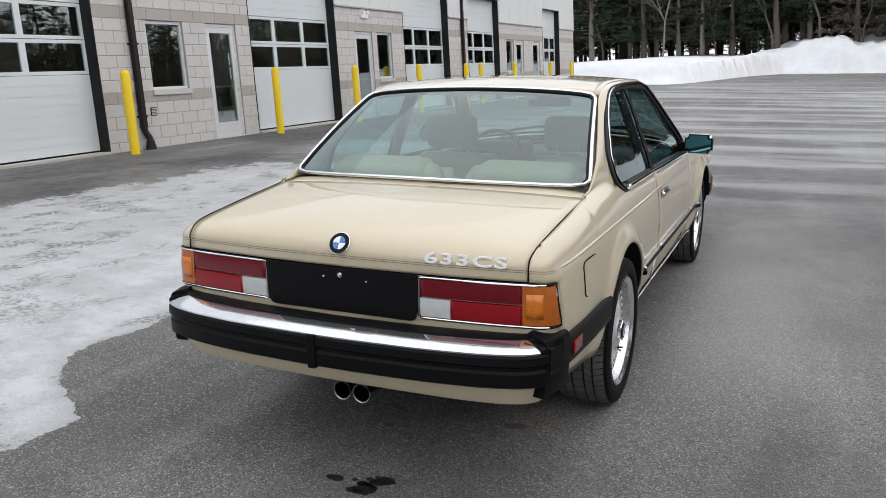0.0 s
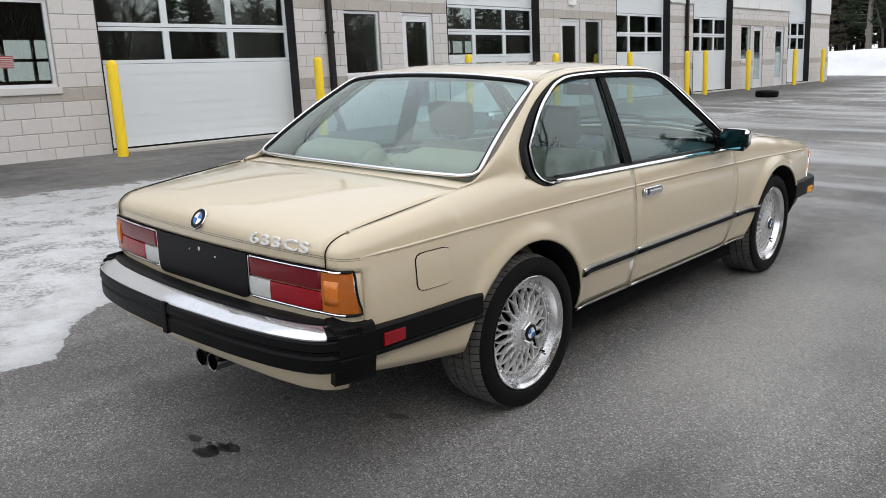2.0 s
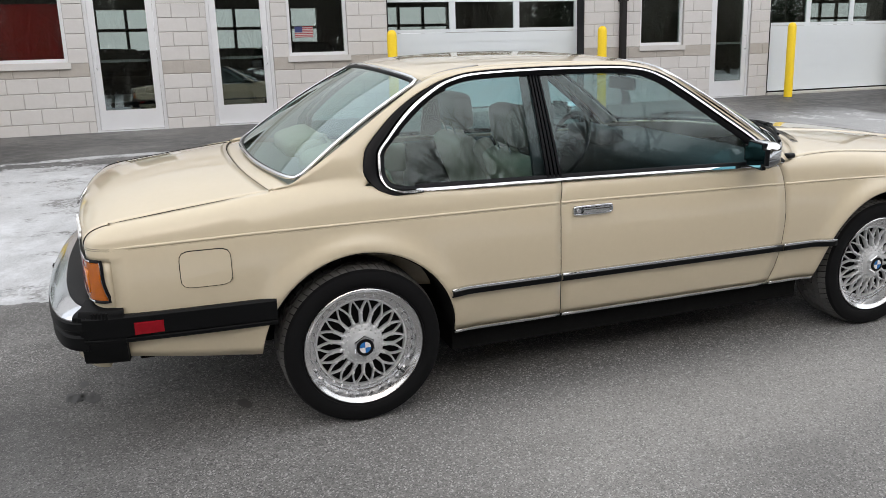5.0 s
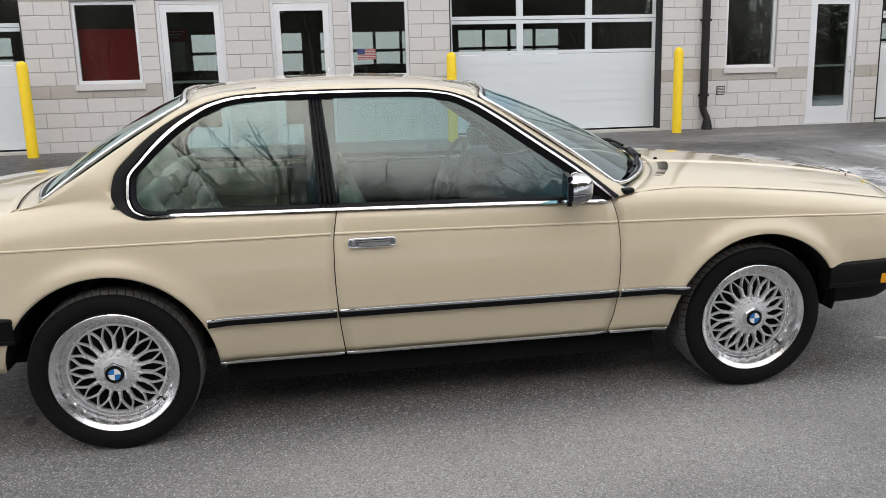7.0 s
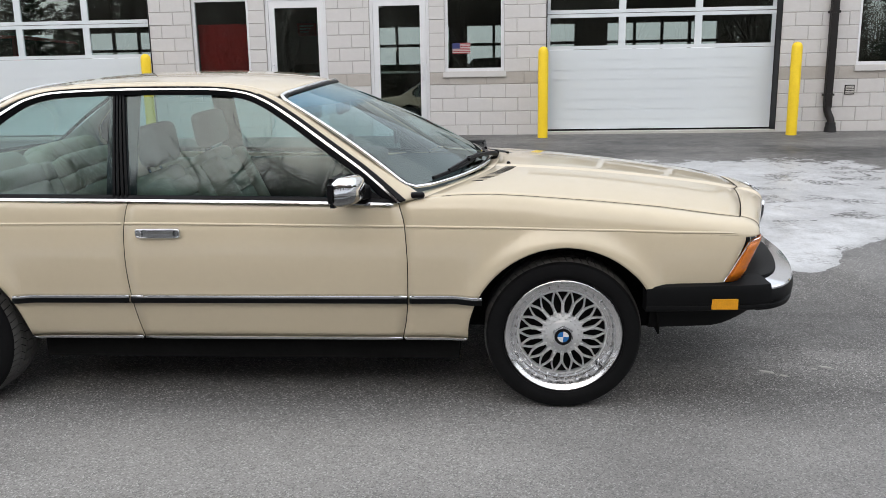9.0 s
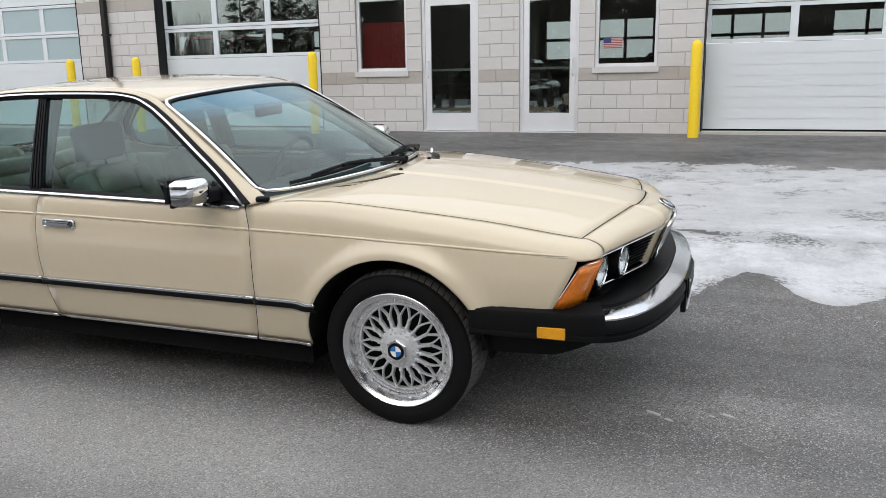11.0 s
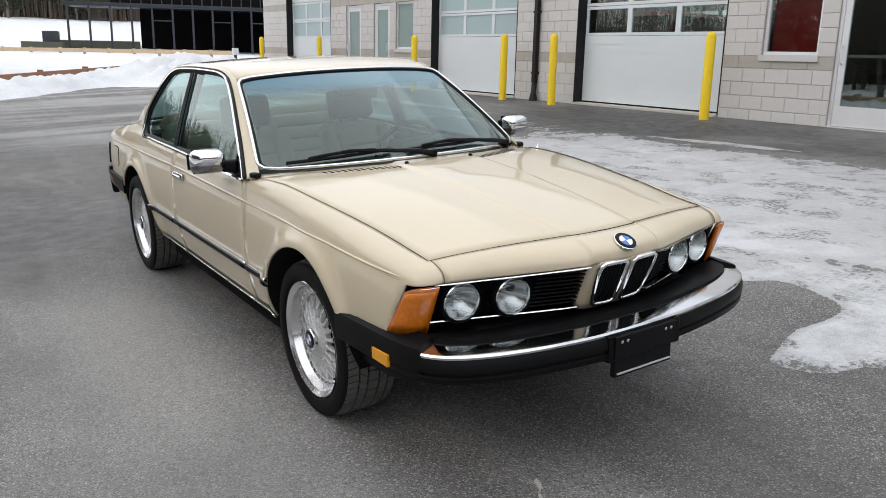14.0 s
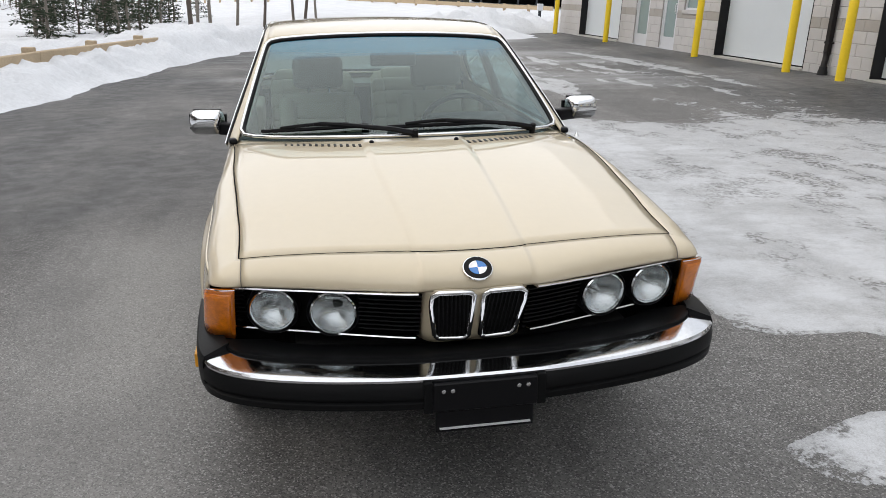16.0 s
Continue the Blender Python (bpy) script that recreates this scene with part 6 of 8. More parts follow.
# ---------------------------------------------------------------- coupe: front end
FB = [(0.0, 3.652), (0.16, 3.649), (0.36, 3.624), (0.53, 3.583), (0.65, 3.531), (0.712, 3.482), (0.744, 3.432), (0.757, 3.385)]
fb = fine_path(both(FB), 81)
def lower_front(p):
    return -0.020


front_bumper = sweep("front_bumper", fb, [(-0.07, 0.462), (0.0, 0.462), (0.012, 0.469), (0.014, 0.487), (0.005, 0.493), (0.005, 0.499), (0.016, 0.504), (0.016, 0.532), (0.006, 0.548), (-0.07, 0.556)], M_bumper, car, "black rubber faced bumper with chrome top", out=-1, zf=lower_front)
fb_c = [p for p in fb if abs(p[0]) < 0.753]
sweep("bumper_chrome", fb_c, [(0.002, 0.545), (0.010, 0.549), (0.0115, 0.556), (0.007, 0.563), (-0.002, 0.566), (-0.056, 0.5755), (-0.060, 0.566), (-0.02, 0.55)], M_bright, front_bumper, "polished chrome bumper top", out=-1, zf=lower_front)
sweep("bumper_shelf", fb, [(-0.058, 0.552), (-0.060, 0.586), (-0.074, 0.589), (-0.20, 0.566), (-0.20, 0.545)], M_bumper, front_bumper, "black plastic shelf with slots", out=-1, zf=lower_front)
for s in (1, -1):
    for x0, x1 in ((0.10, 0.20), (0.24, 0.35), (0.39, 0.50), (0.54, 0.62)):
        path = [p for p in flip_path(fine_path(FB, 90), s) if x0 < abs(p[0]) < x1]
        sweep("shelf_slot", path, [(-0.118, 0.570), (-0.118, 0.5795), (-0.134, 0.5768), (-0.134, 0.570)], M_hidden, front_bumper, out=-1 if s > 0 else 1, zf=lower_front)
    box_part("bumper_joint", (s * 0.155 - 0.012, s * 0.155 + 0.012, 3.622, 3.670, 0.438, 0.528), M_bumper, front_bumper, "", 0.004)
    path = fine_path([(0.798, 2.945), (0.794, 3.06), (0.785, 3.2), (0.774, 3.33), (0.760, 3.405), (0.748, 3.434)], 26)
    capf = sweep("bumper_cap", flip_path(path, s), [(-0.06, 0.448), (0.002, 0.450), (0.008, 0.456), (0.008, 0.470), (0.006, 0.473), (0.010, 0.477), (0.010, 0.535), (0.003, 0.552), (-0.07, 0.575)], M_bumper, car, "black plastic bumper end cap", out=1 if s > 0 else -1)
    xs_ = 0.780 + 0.010
    box_part("side_marker", (s * xs_ - 0.007, s * xs_ + 0.007, 3.200, 3.302, 0.458, 0.500), M_marker, capf, "amber side marker lens", 0.003)
bm = bmesh.new()
box(bm, -0.142, 0.142, 3.649, 3.676, 0.442, 0.526)
box(bm, -0.135, 0.135, 3.644, 3.666, 0.374, 0.444)
bmesh.ops.bevel(bm, geom=bm.edges[:], offset=0.003, segments=1, affect="EDGES")
holder = part("plate_holder", bm, M_badge_black, car, "empty black front plate holder")
# highlight along the lower ledge, painted as a thin pale strip
box_part("holder_ledge", (-0.125, 0.125, 3.666, 3.673, 0.387, 0.3905), M_alu, holder, "lower ledge with its highlight put into the colour")
for x in (-0.115, -0.09, 0.09, 0.115):
    bm = bmesh.new()
    lathe_into(bm, [(0.006, 0), (0.006, 0.003), (0, 0.005)], 10, pose(x, 3.676, 0.505, -90, 0, 0))
    part("holder_bolt", bm, M_chrome_worn, holder, "", 40)

# grilles
for s in (1, -1):
    path = [(x, grille_y(x) - 0.055) for x in np.linspace(0.15, 0.70, 20)]
    g = lean(sweep("grille", flip_path(path, s), [(0.0, 0.555), (0.006, 0.555), (0.006, 0.745), (0.0, 0.745)], M_hidden, car, "black horizontal slat grille", out=-1 if s > 0 else 1))
    for xa, xb in ((0.150, 0.318), (0.638, 0.665)):
        path = [(x, grille_y(x) - 0.012) for x in np.linspace(xa, xb, 7)]
        for k in range(10):
            z = 0.588 + 0.0152 * k
            lean(sweep("slat", flip_path(path, s), [(-0.022, z - 0.001), (0.0, z - 0.003), (0.002, z), (0.0, z + 0.003), (-0.022, z + 0.001)], M_bumper, g, out=-1 if s > 0 else 1))
    for z, x1 in ((0.732, 0.655), (0.590, 0.69)):
        path = [(x, grille_y(x)) for x in np.linspace(0.160, x1, 20)]
        lean(sweep("grille_bright", flip_path(path, s), [(-0.01, z - 0.0035), (0.017, z - 0.0035), (0.020, z), (0.017, z + 0.0035), (-0.01, z + 0.0035)], M_chrome, g, "thin chrome grille strip", out=-1 if s > 0 else 1, zf=lambda p, top=z > 0.7: (0.018 * (1 - abs(p[0]) / 0.64)) if top else 0.0))
    # headlamps
    for x, y in ((0.562 - 0.006 * s, 3.380), (0.393 - 0.006 * s, 3.434)):
        m = pose(s * x, y, 0.658, -90 - 4, 0, -s * 8)
        bm = bmesh.new()
        lathe_into(bm, [(0.074, -0.05), (0.076, 0.004), (0.073, 0.010), (0.068, 0.004), (0.066, -0.05)], 36, m)
        lampo = part("headlamp", bm, M_gasket, car, "round headlamp in black housing", 40)
        bm = bmesh.new()
        lathe_into(bm, [(0.0665, 0.0), (0.0665, 0.010), (0.0625, 0.013), (0.0595, 0.008), (0.0595, -0.002)], 36, m)
        part("lamp_ring", bm, M_chrome, lampo, "chrome ring", 40)
        bm = bmesh.new()
        lathe_into(bm, [(0.0598, 0.004)] + [(r, -0.036 + 0.040 * (r / 0.0598) ** 2) for r in (0.055, 0.049, 0.042, 0.034, 0.025, 0.016, 0.008)] + [(0.006, -0.020), (0.004, -0.017), (0, -0.016)], 40, m)
        part("reflector", bm, M_reflector, lampo, "silvered reflector", 50)
        bm = bmesh.new()
        lathe_into(bm, [(0.0598, 0.006), (0.05, 0.013), (0.035, 0.0175), (0.018, 0.0195), (0, 0.020)], 32, m)
        gl = part("lens", bm, M_lampglass, lampo, "fluted clear lens", 50)
        gl.visible_shadow = False
    # front indicator at the corner
    low_p = fine_path([(0.668, 3.342), (0.712, 3.324), (0.740, 3.298), (0.753, 3.272), (0.758, 3.248)], 16)
    top_p = fine_path([(0.655, 3.404), (0.690, 3.399), (0.712, 3.388), (0.728, 3.368), (0.738, 3.340)], 16)

    def lens_at(i, t, off):
        (xa, ya), (xb, yb) = low_p[i], top_p[i]
        return Vector((s * (xa + (xb - xa) * t + off * (0.3 + 0.7 * i / 15)), ya + (yb - ya) * t + off * (1 - 0.6 * i / 15), 0.562 + 0.169 * t - 0.016 * t * (i / 15) ** 5))
    rows = [[lens_at(i, t, 0.009) for i in range(16)] for t in np.linspace(0, 1, 7)]
    ind = sheet("front_indicator", rows, M_amber, car, flip=(s > 0), thick=0.012, label="amber wrap-round front indicator", angle=40)
    rows = [[lens_at(i, t, 0.0105) for i in range(1, 15)] for t in np.linspace(0.06, 0.93, 6)]
    sheet("lens_ribs", rows, M_amber_ribs, ind, flip=(s > 0), thick=0.002, label="fine ribs of the amber lens")
    edge = [lens_at(i, 1.0, 0.005) for i in range(16)] + [lens_at(15, t, 0.005) for t in np.linspace(1, 0, 8)[1:]] + [lens_at(i, 0.0, 0.005) for i in range(14, -1, -1)]
    tube("indicator_bezel", edge, 0.0026, M_chrome, ind, "thin chrome edge", sides=6)
    # kidney
    kx = [(0.014, 0.742), (0.028, 0.752), (0.112, 0.752), (0.127, 0.740), (0.129, 0.712), (0.114, 0.606), (0.102, 0.592), (0.030, 0.589), (0.016, 0.600)]
    pts = []
    for i in range(len(kx)):
        a, b = kx[i], kx[(i + 1) % len(kx)]
        for q in range(4):
            x, z = a[0] + (b[0] - a[0]) * q / 4, a[1] + (b[1] - a[1]) * q / 4
            pts.append((s * x, 3.552 - 0.5 * x * x + 0.42 * (z - 0.65), z))
    kid = tube("kidney_grille", pts, 0.0078, M_chrome, car, "upright kidney grille with chrome frame", closed=True, sides=8)
    bm = bmesh.new()
    v0 = [bm.verts.new((p[0], p[1] - 0.004, p[2])) for p in pts]
    bm.faces.new(v0)
    part("kidney_back", bm, M_hidden, kid, "dark opening")
    for q in range(8):
        x = 0.030 + 0.0115 * q
        tube("kidney_bar", [(s * (x - 0.010 * (0.745 - z) / 0.14), 3.551 - 0.5 * x * x + 0.42 * (z - 0.65), z) for z in (0.746, 0.68, 0.596)], 0.0026, M_bumper, kid, sides=5)

# ---------------------------------------------------------------- coupe: mirrors, wipers, small fittings
def soft_box(name, c, size, bevel, mat, parent, rot=(0, 0, 0), label="", seg=3, taper=None):
    bm = bmesh.new()
    box(bm, -size[0] / 2, size[0] / 2, -size[1] / 2, size[1] / 2, -size[2] / 2, size[2] / 2)
    if taper:
        for v in bm.verts:
            if v.co.z > 0:
                v.co.x *= taper
                v.co.y *= taper
    bmesh.ops.bevel(bm, geom=bm.edges[:], offset=bevel, segments=seg, affect="EDGES", profile=0.6)
    bmesh.ops.transform(bm, matrix=pose(*c, *rot), verts=bm.verts[:])
    return part(name, bm, mat, parent, label, 60)


for s in (1, -1):
    mx, mz = (0.848, 0.951) if s > 0 else (0.885, 0.972)
    m = pose(s * mx, 1.790, mz, 0, 0, s * -10)

    def shell(x0, x1, z0, z1, grow):
        """Half of the housing: broad open face to the rear, drawn in towards the front."""
        bm = bmesh.new()
        for v in box(bm, x0, x1, -0.044, 0.056, z0, z1):
            v.co.x += 0.010 * s * (v.co.y < 0)
            if v.co.y > 0:
                v.co.x, v.co.z = v.co.x * 0.78, v.co.z * (0.93 if v.co.z > 0 else 0.70)
        bmesh.ops.bevel(bm, geom=bm.edges[:], offset=0.034, segments=6, affect="EDGES", profile=0.5)
        bmesh.ops.transform(bm, matrix=m @ Matrix.Scale(grow, 4), verts=bm.verts[:])
        return bm
    mir = part("wing_mirror", shell(-0.085, 0.085, -0.058, 0.060, 1.0), M_chrome, car, "chrome wing mirror on black foot", 60)
    # dark lower shell, taken higher to carry the asphalt's reflection in its colour
    part("mirror_skirt", shell(-0.085, 0.085, -0.060, 0.024, 1.008), M_bezel_dark, mir, "darker lower shell", 60)
    for grow, y0, mat, nm in ((1.0, -0.0475, M_gasket, "mirror_bezel"), (0.90, -0.0495, M_mirror, "mirror_glass")):
        bm = bmesh.new()
        box(bm, (-0.084 + 0.010 * s) * grow, (0.084 + 0.010 * s) * grow, y0, -0.030, -0.056 * grow, 0.057 * grow)
        bmesh.ops.bevel(bm, geom=[e for e in bm.edges if abs(e.verts[0].co.y - e.verts[1].co.y) > 0.001], offset=0.022, segments=5, affect="EDGES")
        bmesh.ops.transform(bm, matrix=m, verts=bm.verts[:])
        part(nm, bm, mat, mir, "mirror glass facing the rear" if nm == "mirror_glass" else "black edge of the mirror")
    soft_box("mirror_foot", (s * (mx - 0.085), 1.822, mz - 0.022), (0.07 if s > 0 else 0.13, 0.06, 0.055), 0.012, M_gasket, mir, (0, 0, s * -30))
    bm = bmesh.new()
    tri = [(1.80, 0.884), (1.92, 0.888), (1.80, 0.975)]
    a = [bm.verts.new((s * (cabin_x(y, z) - 0.004), y, z)) for y, z in tri]
    b = [bm.verts.new((s * (cabin_x(y, z) - 0.02), y, z)) for y, z in tri]
    bm.faces.new(a)
    for i in range(3):
        bm.faces.new((a[i], a[(i + 1) % 3], b[(i + 1) % 3], b[i]))
    part("mirror_triangle", bm, M_gasket, mir, "black corner plate")
    # black pad where the bright trim ends at the scuttle
    soft_box("scuttle_pad", (s * 0.728, 2.045, 0.910), (0.034, 0.055, 0.024), 0.011, M_gasket, car, (0, 0, s * 14))
    # washer nozzle
    z = hood_point(0.165, 2.412)
    bm = bmesh.new()
    lathe_into(bm, [(0.010, -0.002), (0.009, 0.006), (0.004, 0.010), (0, 0.010)], 10, pose(s * 0.168, 2.412, z))
    part("washer_nozzle", bm, M_gasket, car, "", 40)


def wiper(u0, u1, v0, v1, px):
    blade = [ws_point(u0 + (u1 - u0) * k, v0 + (v1 - v0) * k) + Vector((0, 0.010, 0.014)) for k in np.linspace(0, 1, 12)]
    w = tube("wiper", blade, 0.0085, M_gasket, car, "black wiper resting on the windscreen", sides=6)
    tube("wiper_bridge", [p + Vector((0, 0.006, 0.010 + 0.008 * math.sin(math.pi * i / 7))) for i, p in enumerate(blade[2:10])], 0.0075, M_gasket, w, sides=6)
    y0, z0 = ws_base(px)
    mid = blade[6] + Vector((0, 0.006, 0.022))
    piv = Vector((px, y0 + 0.02, z0 + 0.022))
    tube("wiper_arm", [piv, piv.lerp(mid, 0.2) + Vector((0, 0, 0.008)), piv.lerp(mid, 0.6) + Vector((0, 0, 0.006)), mid], [0.014, 0.011, 0.009, 0.008], M_gasket, w, sides=6)
    bm = bmesh.new()
    lathe_into(bm, [(0.013, -0.03), (0.013, 0.012), (0.009, 0.018), (0, 0.018)], 12, pose(*piv) @ pose(0, 0, 0, -20, 0, 0))
    part("wiper_pivot", bm, M_gasket, w, "black pivot cap", 40)
    soft_box("wiper_clip", mid - Vector((0, 0, 0.004)), (0.05, 0.018, 0.016), 0.004, M_gasket, w)


wiper(0.86, 0.24, 0.045, 0.085, -0.015)
wiper(0.13, -0.44, 0.065, 0.075, -0.54)
bm = bmesh.new()
lathe_into(bm, [(0.010, 0), (0.008, 0.006), (0.004, 0.014), (0.003, 0.02), (0, 0.021)], 12, pose(-0.735, 2.19, 0.905))
part("antenna_base", bm, M_chrome, car, "retracted chrome antenna", 40)

# ---------------------------------------------------------------- coupe: wheels
def wheel(x, y, z, s):
    """Mesh-spoke alloy on a wide tyre; s is the outer side."""
    m = pose(s * x, y, z, 0, s * 90, 0)
    bm = bmesh.new()
    lathe_into(bm, [(0.185, -0.20), (0.185, -0.062), (0.0, -0.062)], 40, m)
    w = part("wheel", bm, M_hidden, car, "wheel with mesh-spoked silver alloy rim", 40)
    # carcass, then ribs of tread blocks standing on it
    prof = [(0.200, -0.205), (0.236, -0.205), (0.262, -0.222), (0.290, -0.224), (0.304, -0.217), (0.3115, -0.206), (0.3135, -0.19),
            (0.3135, -0.02), (0.3115, -0.004), (0.304, 0.007), (0.288, 0.0125), (0.268, 0.014), (0.252, 0.011), (0.241, 0.002), (0.236, -0.004), (0.226, -0.02)]
    bm = bmesh.new()
    lathe_into(bm, prof, 120, m)
    part("tyre", bm, M_rubber, w, "", 30)
    verts, faces = [], []
    ribs = ((-0.212, -0.176, 66, 0.30, -0.008), (-0.171, -0.139, 60, -0.5, 0.0), (-0.134, -0.090, 44, 0.0, 0.0), (-0.085, -0.053, 60, 0.5, 0.0), (-0.048, -0.004, 66, -0.30, -0.008))
    for a0, a1, count, slant, drop in ribs:
        da = 2 * math.pi / count
        for k in range(count):
            o = len(verts)
            for a, f in ((a0, 0.0), (a1, 1.0)):
                r1 = 0.3205 + (drop if abs(a + 0.108) > 0.1 else 0.0)
                for t in (k * da + slant * f * da, k * da + slant * f * da + da * 0.86):
                    for r, g in ((0.309, 0.0), (r1, 0.002)):
                        c = a + (g if f == 0.0 else -g)
                        verts.append(m @ Vector((r * math.cos(t), r * math.sin(t), c)))
            faces += [(o + 1, o + 3, o + 7, o + 5), (o, o + 1, o + 5, o + 4), (o + 2, o + 6, o + 7, o + 3), (o, o + 2, o + 3, o + 1), (o + 4, o + 5, o + 7, o + 6)]
    tr = new("tread", raw_mesh("tread", verts, faces, M_tread))
    tr.parent = w
    tr["kind"] = "stuff"
    tr["label"] = "dusty grooved tread blocks"
    bm = bmesh.new()
    for r in (0.244, 0.283):
        lathe_into(bm, [(r - 0.0012, 0.0095), (r, 0.0125), (r + 0.0012, 0.0095)], 64, m)
    part("sidewall_line", bm, M_rubber, w)
    bm = bmesh.new()
    lathe_into(bm, [(0.236, -0.015), (0.2385, -0.004), (0.2375, 0.004), (0.234, 0.006), (0.229, 0.003), (0.222, -0.004), (0.214, -0.008), (0.207, -0.030), (0.203, -0.040), (0.196, -0.043), (0.183, -0.044), (0.179, -0.048), (0.179, -0.07)], 72, m)
    part("rim_lip", bm, M_lip, w, "polished dished rim lip", 30)
    # forked spokes round a knobbed centre
    N = 18
    step = 2 * math.pi / N
    bm = bmesh.new()

    def web(line, base):
        """A bar with a narrow crest: line gives radius, angle, half width and height."""
        ring = []
        for r, a, hw, h in line:
            c, e = Vector((r * math.cos(a), r * math.sin(a), h)), Vector((-math.sin(a), math.cos(a), 0))
            ring.append([bm.verts.new(c + e * hw + Vector((0, 0, base))), bm.verts.new(c + e * hw - Vector((0, 0, 0.004))), bm.verts.new(c + e * hw * 0.55), bm.verts.new(c - e * hw * 0.55),
                         bm.verts.new(c - e * hw - Vector((0, 0, 0.004))), bm.verts.new(c - e * hw + Vector((0, 0, base)))])
        for p, q in zip(ring, ring[1:]):
            for i in range(5):
                bm.faces.new((p[i], p[i + 1], q[i + 1], q[i]))
    web([(0.074, 0, 0.0098, -0.023), (0.088, 0, 0.0076, -0.026), (0.102, 0, 0.0060, -0.029), (0.118, 0, 0.0056, -0.032), (0.132, 0, 0.0050, -0.034)], -0.022)
    for d in (-1, 1):
        web([(0.120, 0.02 * d * step, 0.0042, -0.0325), (0.132, 0.07 * d * step, 0.0042, -0.0350), (0.152, 0.24 * d * step, 0.0038, -0.039), (0.168, 0.40 * d * step, 0.0038, -0.0425), (0.183, 0.50 * d * step, 0.0046, -0.044)], -0.016)
    for r, h in ((0.092, -0.0265), (0.124, -0.0325)):
        lathe_into(bm, [(0.0070, -0.004), (0.0060, 0.0025), (0.004, 0.0040), (0, 0.0043)], 8, pose(r, 0, h))
    spoke = part("spoke", bm, M_rim, w, "forked silver spoke", 35)
    spoke.matrix_local = m
    for k in range(1, N):
        ob = new("spoke", spoke.data)
        ob.parent = w
        ob.matrix_local = m @ pose(0, 0, 0, 0, 0, k * 360 / N)
        ob["label"] = "forked silver spoke"
    bm = bmesh.new()
    lathe_into(bm, [(0.184, -0.060), (0.184, -0.0425), (0.177, -0.0415), (0.175, -0.06)], 60, m)
    lathe_into(bm, [(0.084, -0.05), (0.084, -0.028), (0.076, -0.0235), (0.064, -0.0205), (0.058, -0.0170), (0.050, -0.013), (0.042, -0.012), (0.0, -0.012)], 54, m)
    for r, h, off in ((0.066, -0.0212, 0.5), (0.078, -0.0245, 0.0)):
        for k in range(N):
            a = (k + off) * step
            lathe_into(bm, [(0.0058, -0.003), (0.0050, 0.0022), (0.003, 0.0034), (0, 0.0036)], 7, m @ pose(r * math.cos(a), r * math.sin(a), h))
    part("rim_centre", bm, M_rim, w, "silver knobbed rim centre", 35)
    bolt = None
    for k in range(32):
        a = 2 * math.pi * (k + 0.5) / 32
        if bolt is None:
            bm = bmesh.new()
            lathe_into(bm, [(0.0042, -0.045), (0.0042, -0.038), (0.002, -0.036), (0, -0.036)], 7)
            bolt = part("rim_bolt", bm, M_chrome, w)
            ob = bolt
        else:
            ob = new("rim_bolt", bolt.data)
            ob.parent = w
        ob.matrix_local = m @ pose(0.191 * math.cos(a), 0.191 * math.sin(a), 0)
    bm = bmesh.new()
    lathe_into(bm, [(0.046, -0.014), (0.046, 0.002), (0.043, 0.006), (0.036, 0.007), (0.035, 0.005), (0, 0.005)], 6, m)
    part("hub_nut", bm, M_chrome, w, "chrome hexagonal hub nut")
    bm = bmesh.new()
    lathe_into(bm, [(0.0345, 0.0045), (0.0345, 0.0095), (0.0225, 0.0100), (0, 0.0100)], 32, m)
    part("hub_cap", bm, M_badge_black, w, "round hub cap with blue and white quarters", 40)
    for q in range(4):
        bm = bmesh.new()
        c0 = bm.verts.new(m @ Vector((0, 0, 0.0112)))
        vs = [bm.verts.new(m @ Vector((0.0228 * math.cos(math.pi / 2 * (q + k / 6)), 0.0228 * math.sin(math.pi / 2 * (q + k / 6)), 0.0108))) for k in range(7)]
        for k in range(6):
            bm.faces.new((c0, vs[k], vs[k + 1]))
        part("cap_quarter", bm, M_badge_blue if q % 2 == 0 else M_badge_white, w)
    bm = bmesh.new()
    tube_into(bm, [m @ Vector((0.13, 0.142, -0.045)), m @ Vector((0.128, 0.140, -0.02))], 0.004, sides=6)
    part("valve", bm, M_gasket, w)
    return w


for s in (1, -1):
    wheel(0.785, 0.0, 0.3165, s)
    wheel(0.765, 2.626, 0.332, s)
    for cy, cz, r in ARCHES:
        rows = [[Vector((s * x, cy + (r - 0.005) * math.cos(a), cz + (r - 0.005) * math.sin(a))) for x in (0.40, 0.60, side_x(cy + r * math.cos(a), cz + r * math.sin(a)) - 0.008)] for a in np.linspace(0.03, math.pi - (0.10 if cy < 1 else 0.03), 30)]
        sheet("wheel_arch_liner", rows, M_hidden, car, flip=(s < 0), thick=0.006, label="black wheel arch liner")

# ---------------------------------------------------------------- coupe: underside and interior
box_part("floor_pan", (-0.69, 0.69, 0.40, 2.20, 0.200, 0.335), M_hidden, car, "dark sill and floor pan")
box_part("tank_and_axle", (-0.46, 0.46, -0.82, 0.42, 0.27, 0.60), M_hidden, car, "dark rear underside")
box_part("engine_bay", (-0.52, 0.52, 2.20, 3.10, 0.29, 0.78), M_hidden, car, "dark engine bay")
box_part("boot_floor", (-0.70, 0.70, -0.89, -0.42, 0.44, 0.72), M_hidden, car, "dark boot interior")
AIR_DAM = [(0.0, 3.53), (0.35, 3.515), (0.56, 3.46), (0.66, 3.37), (0.705, 3.24), (0.725, 3.08), (0.735, 2.97)]
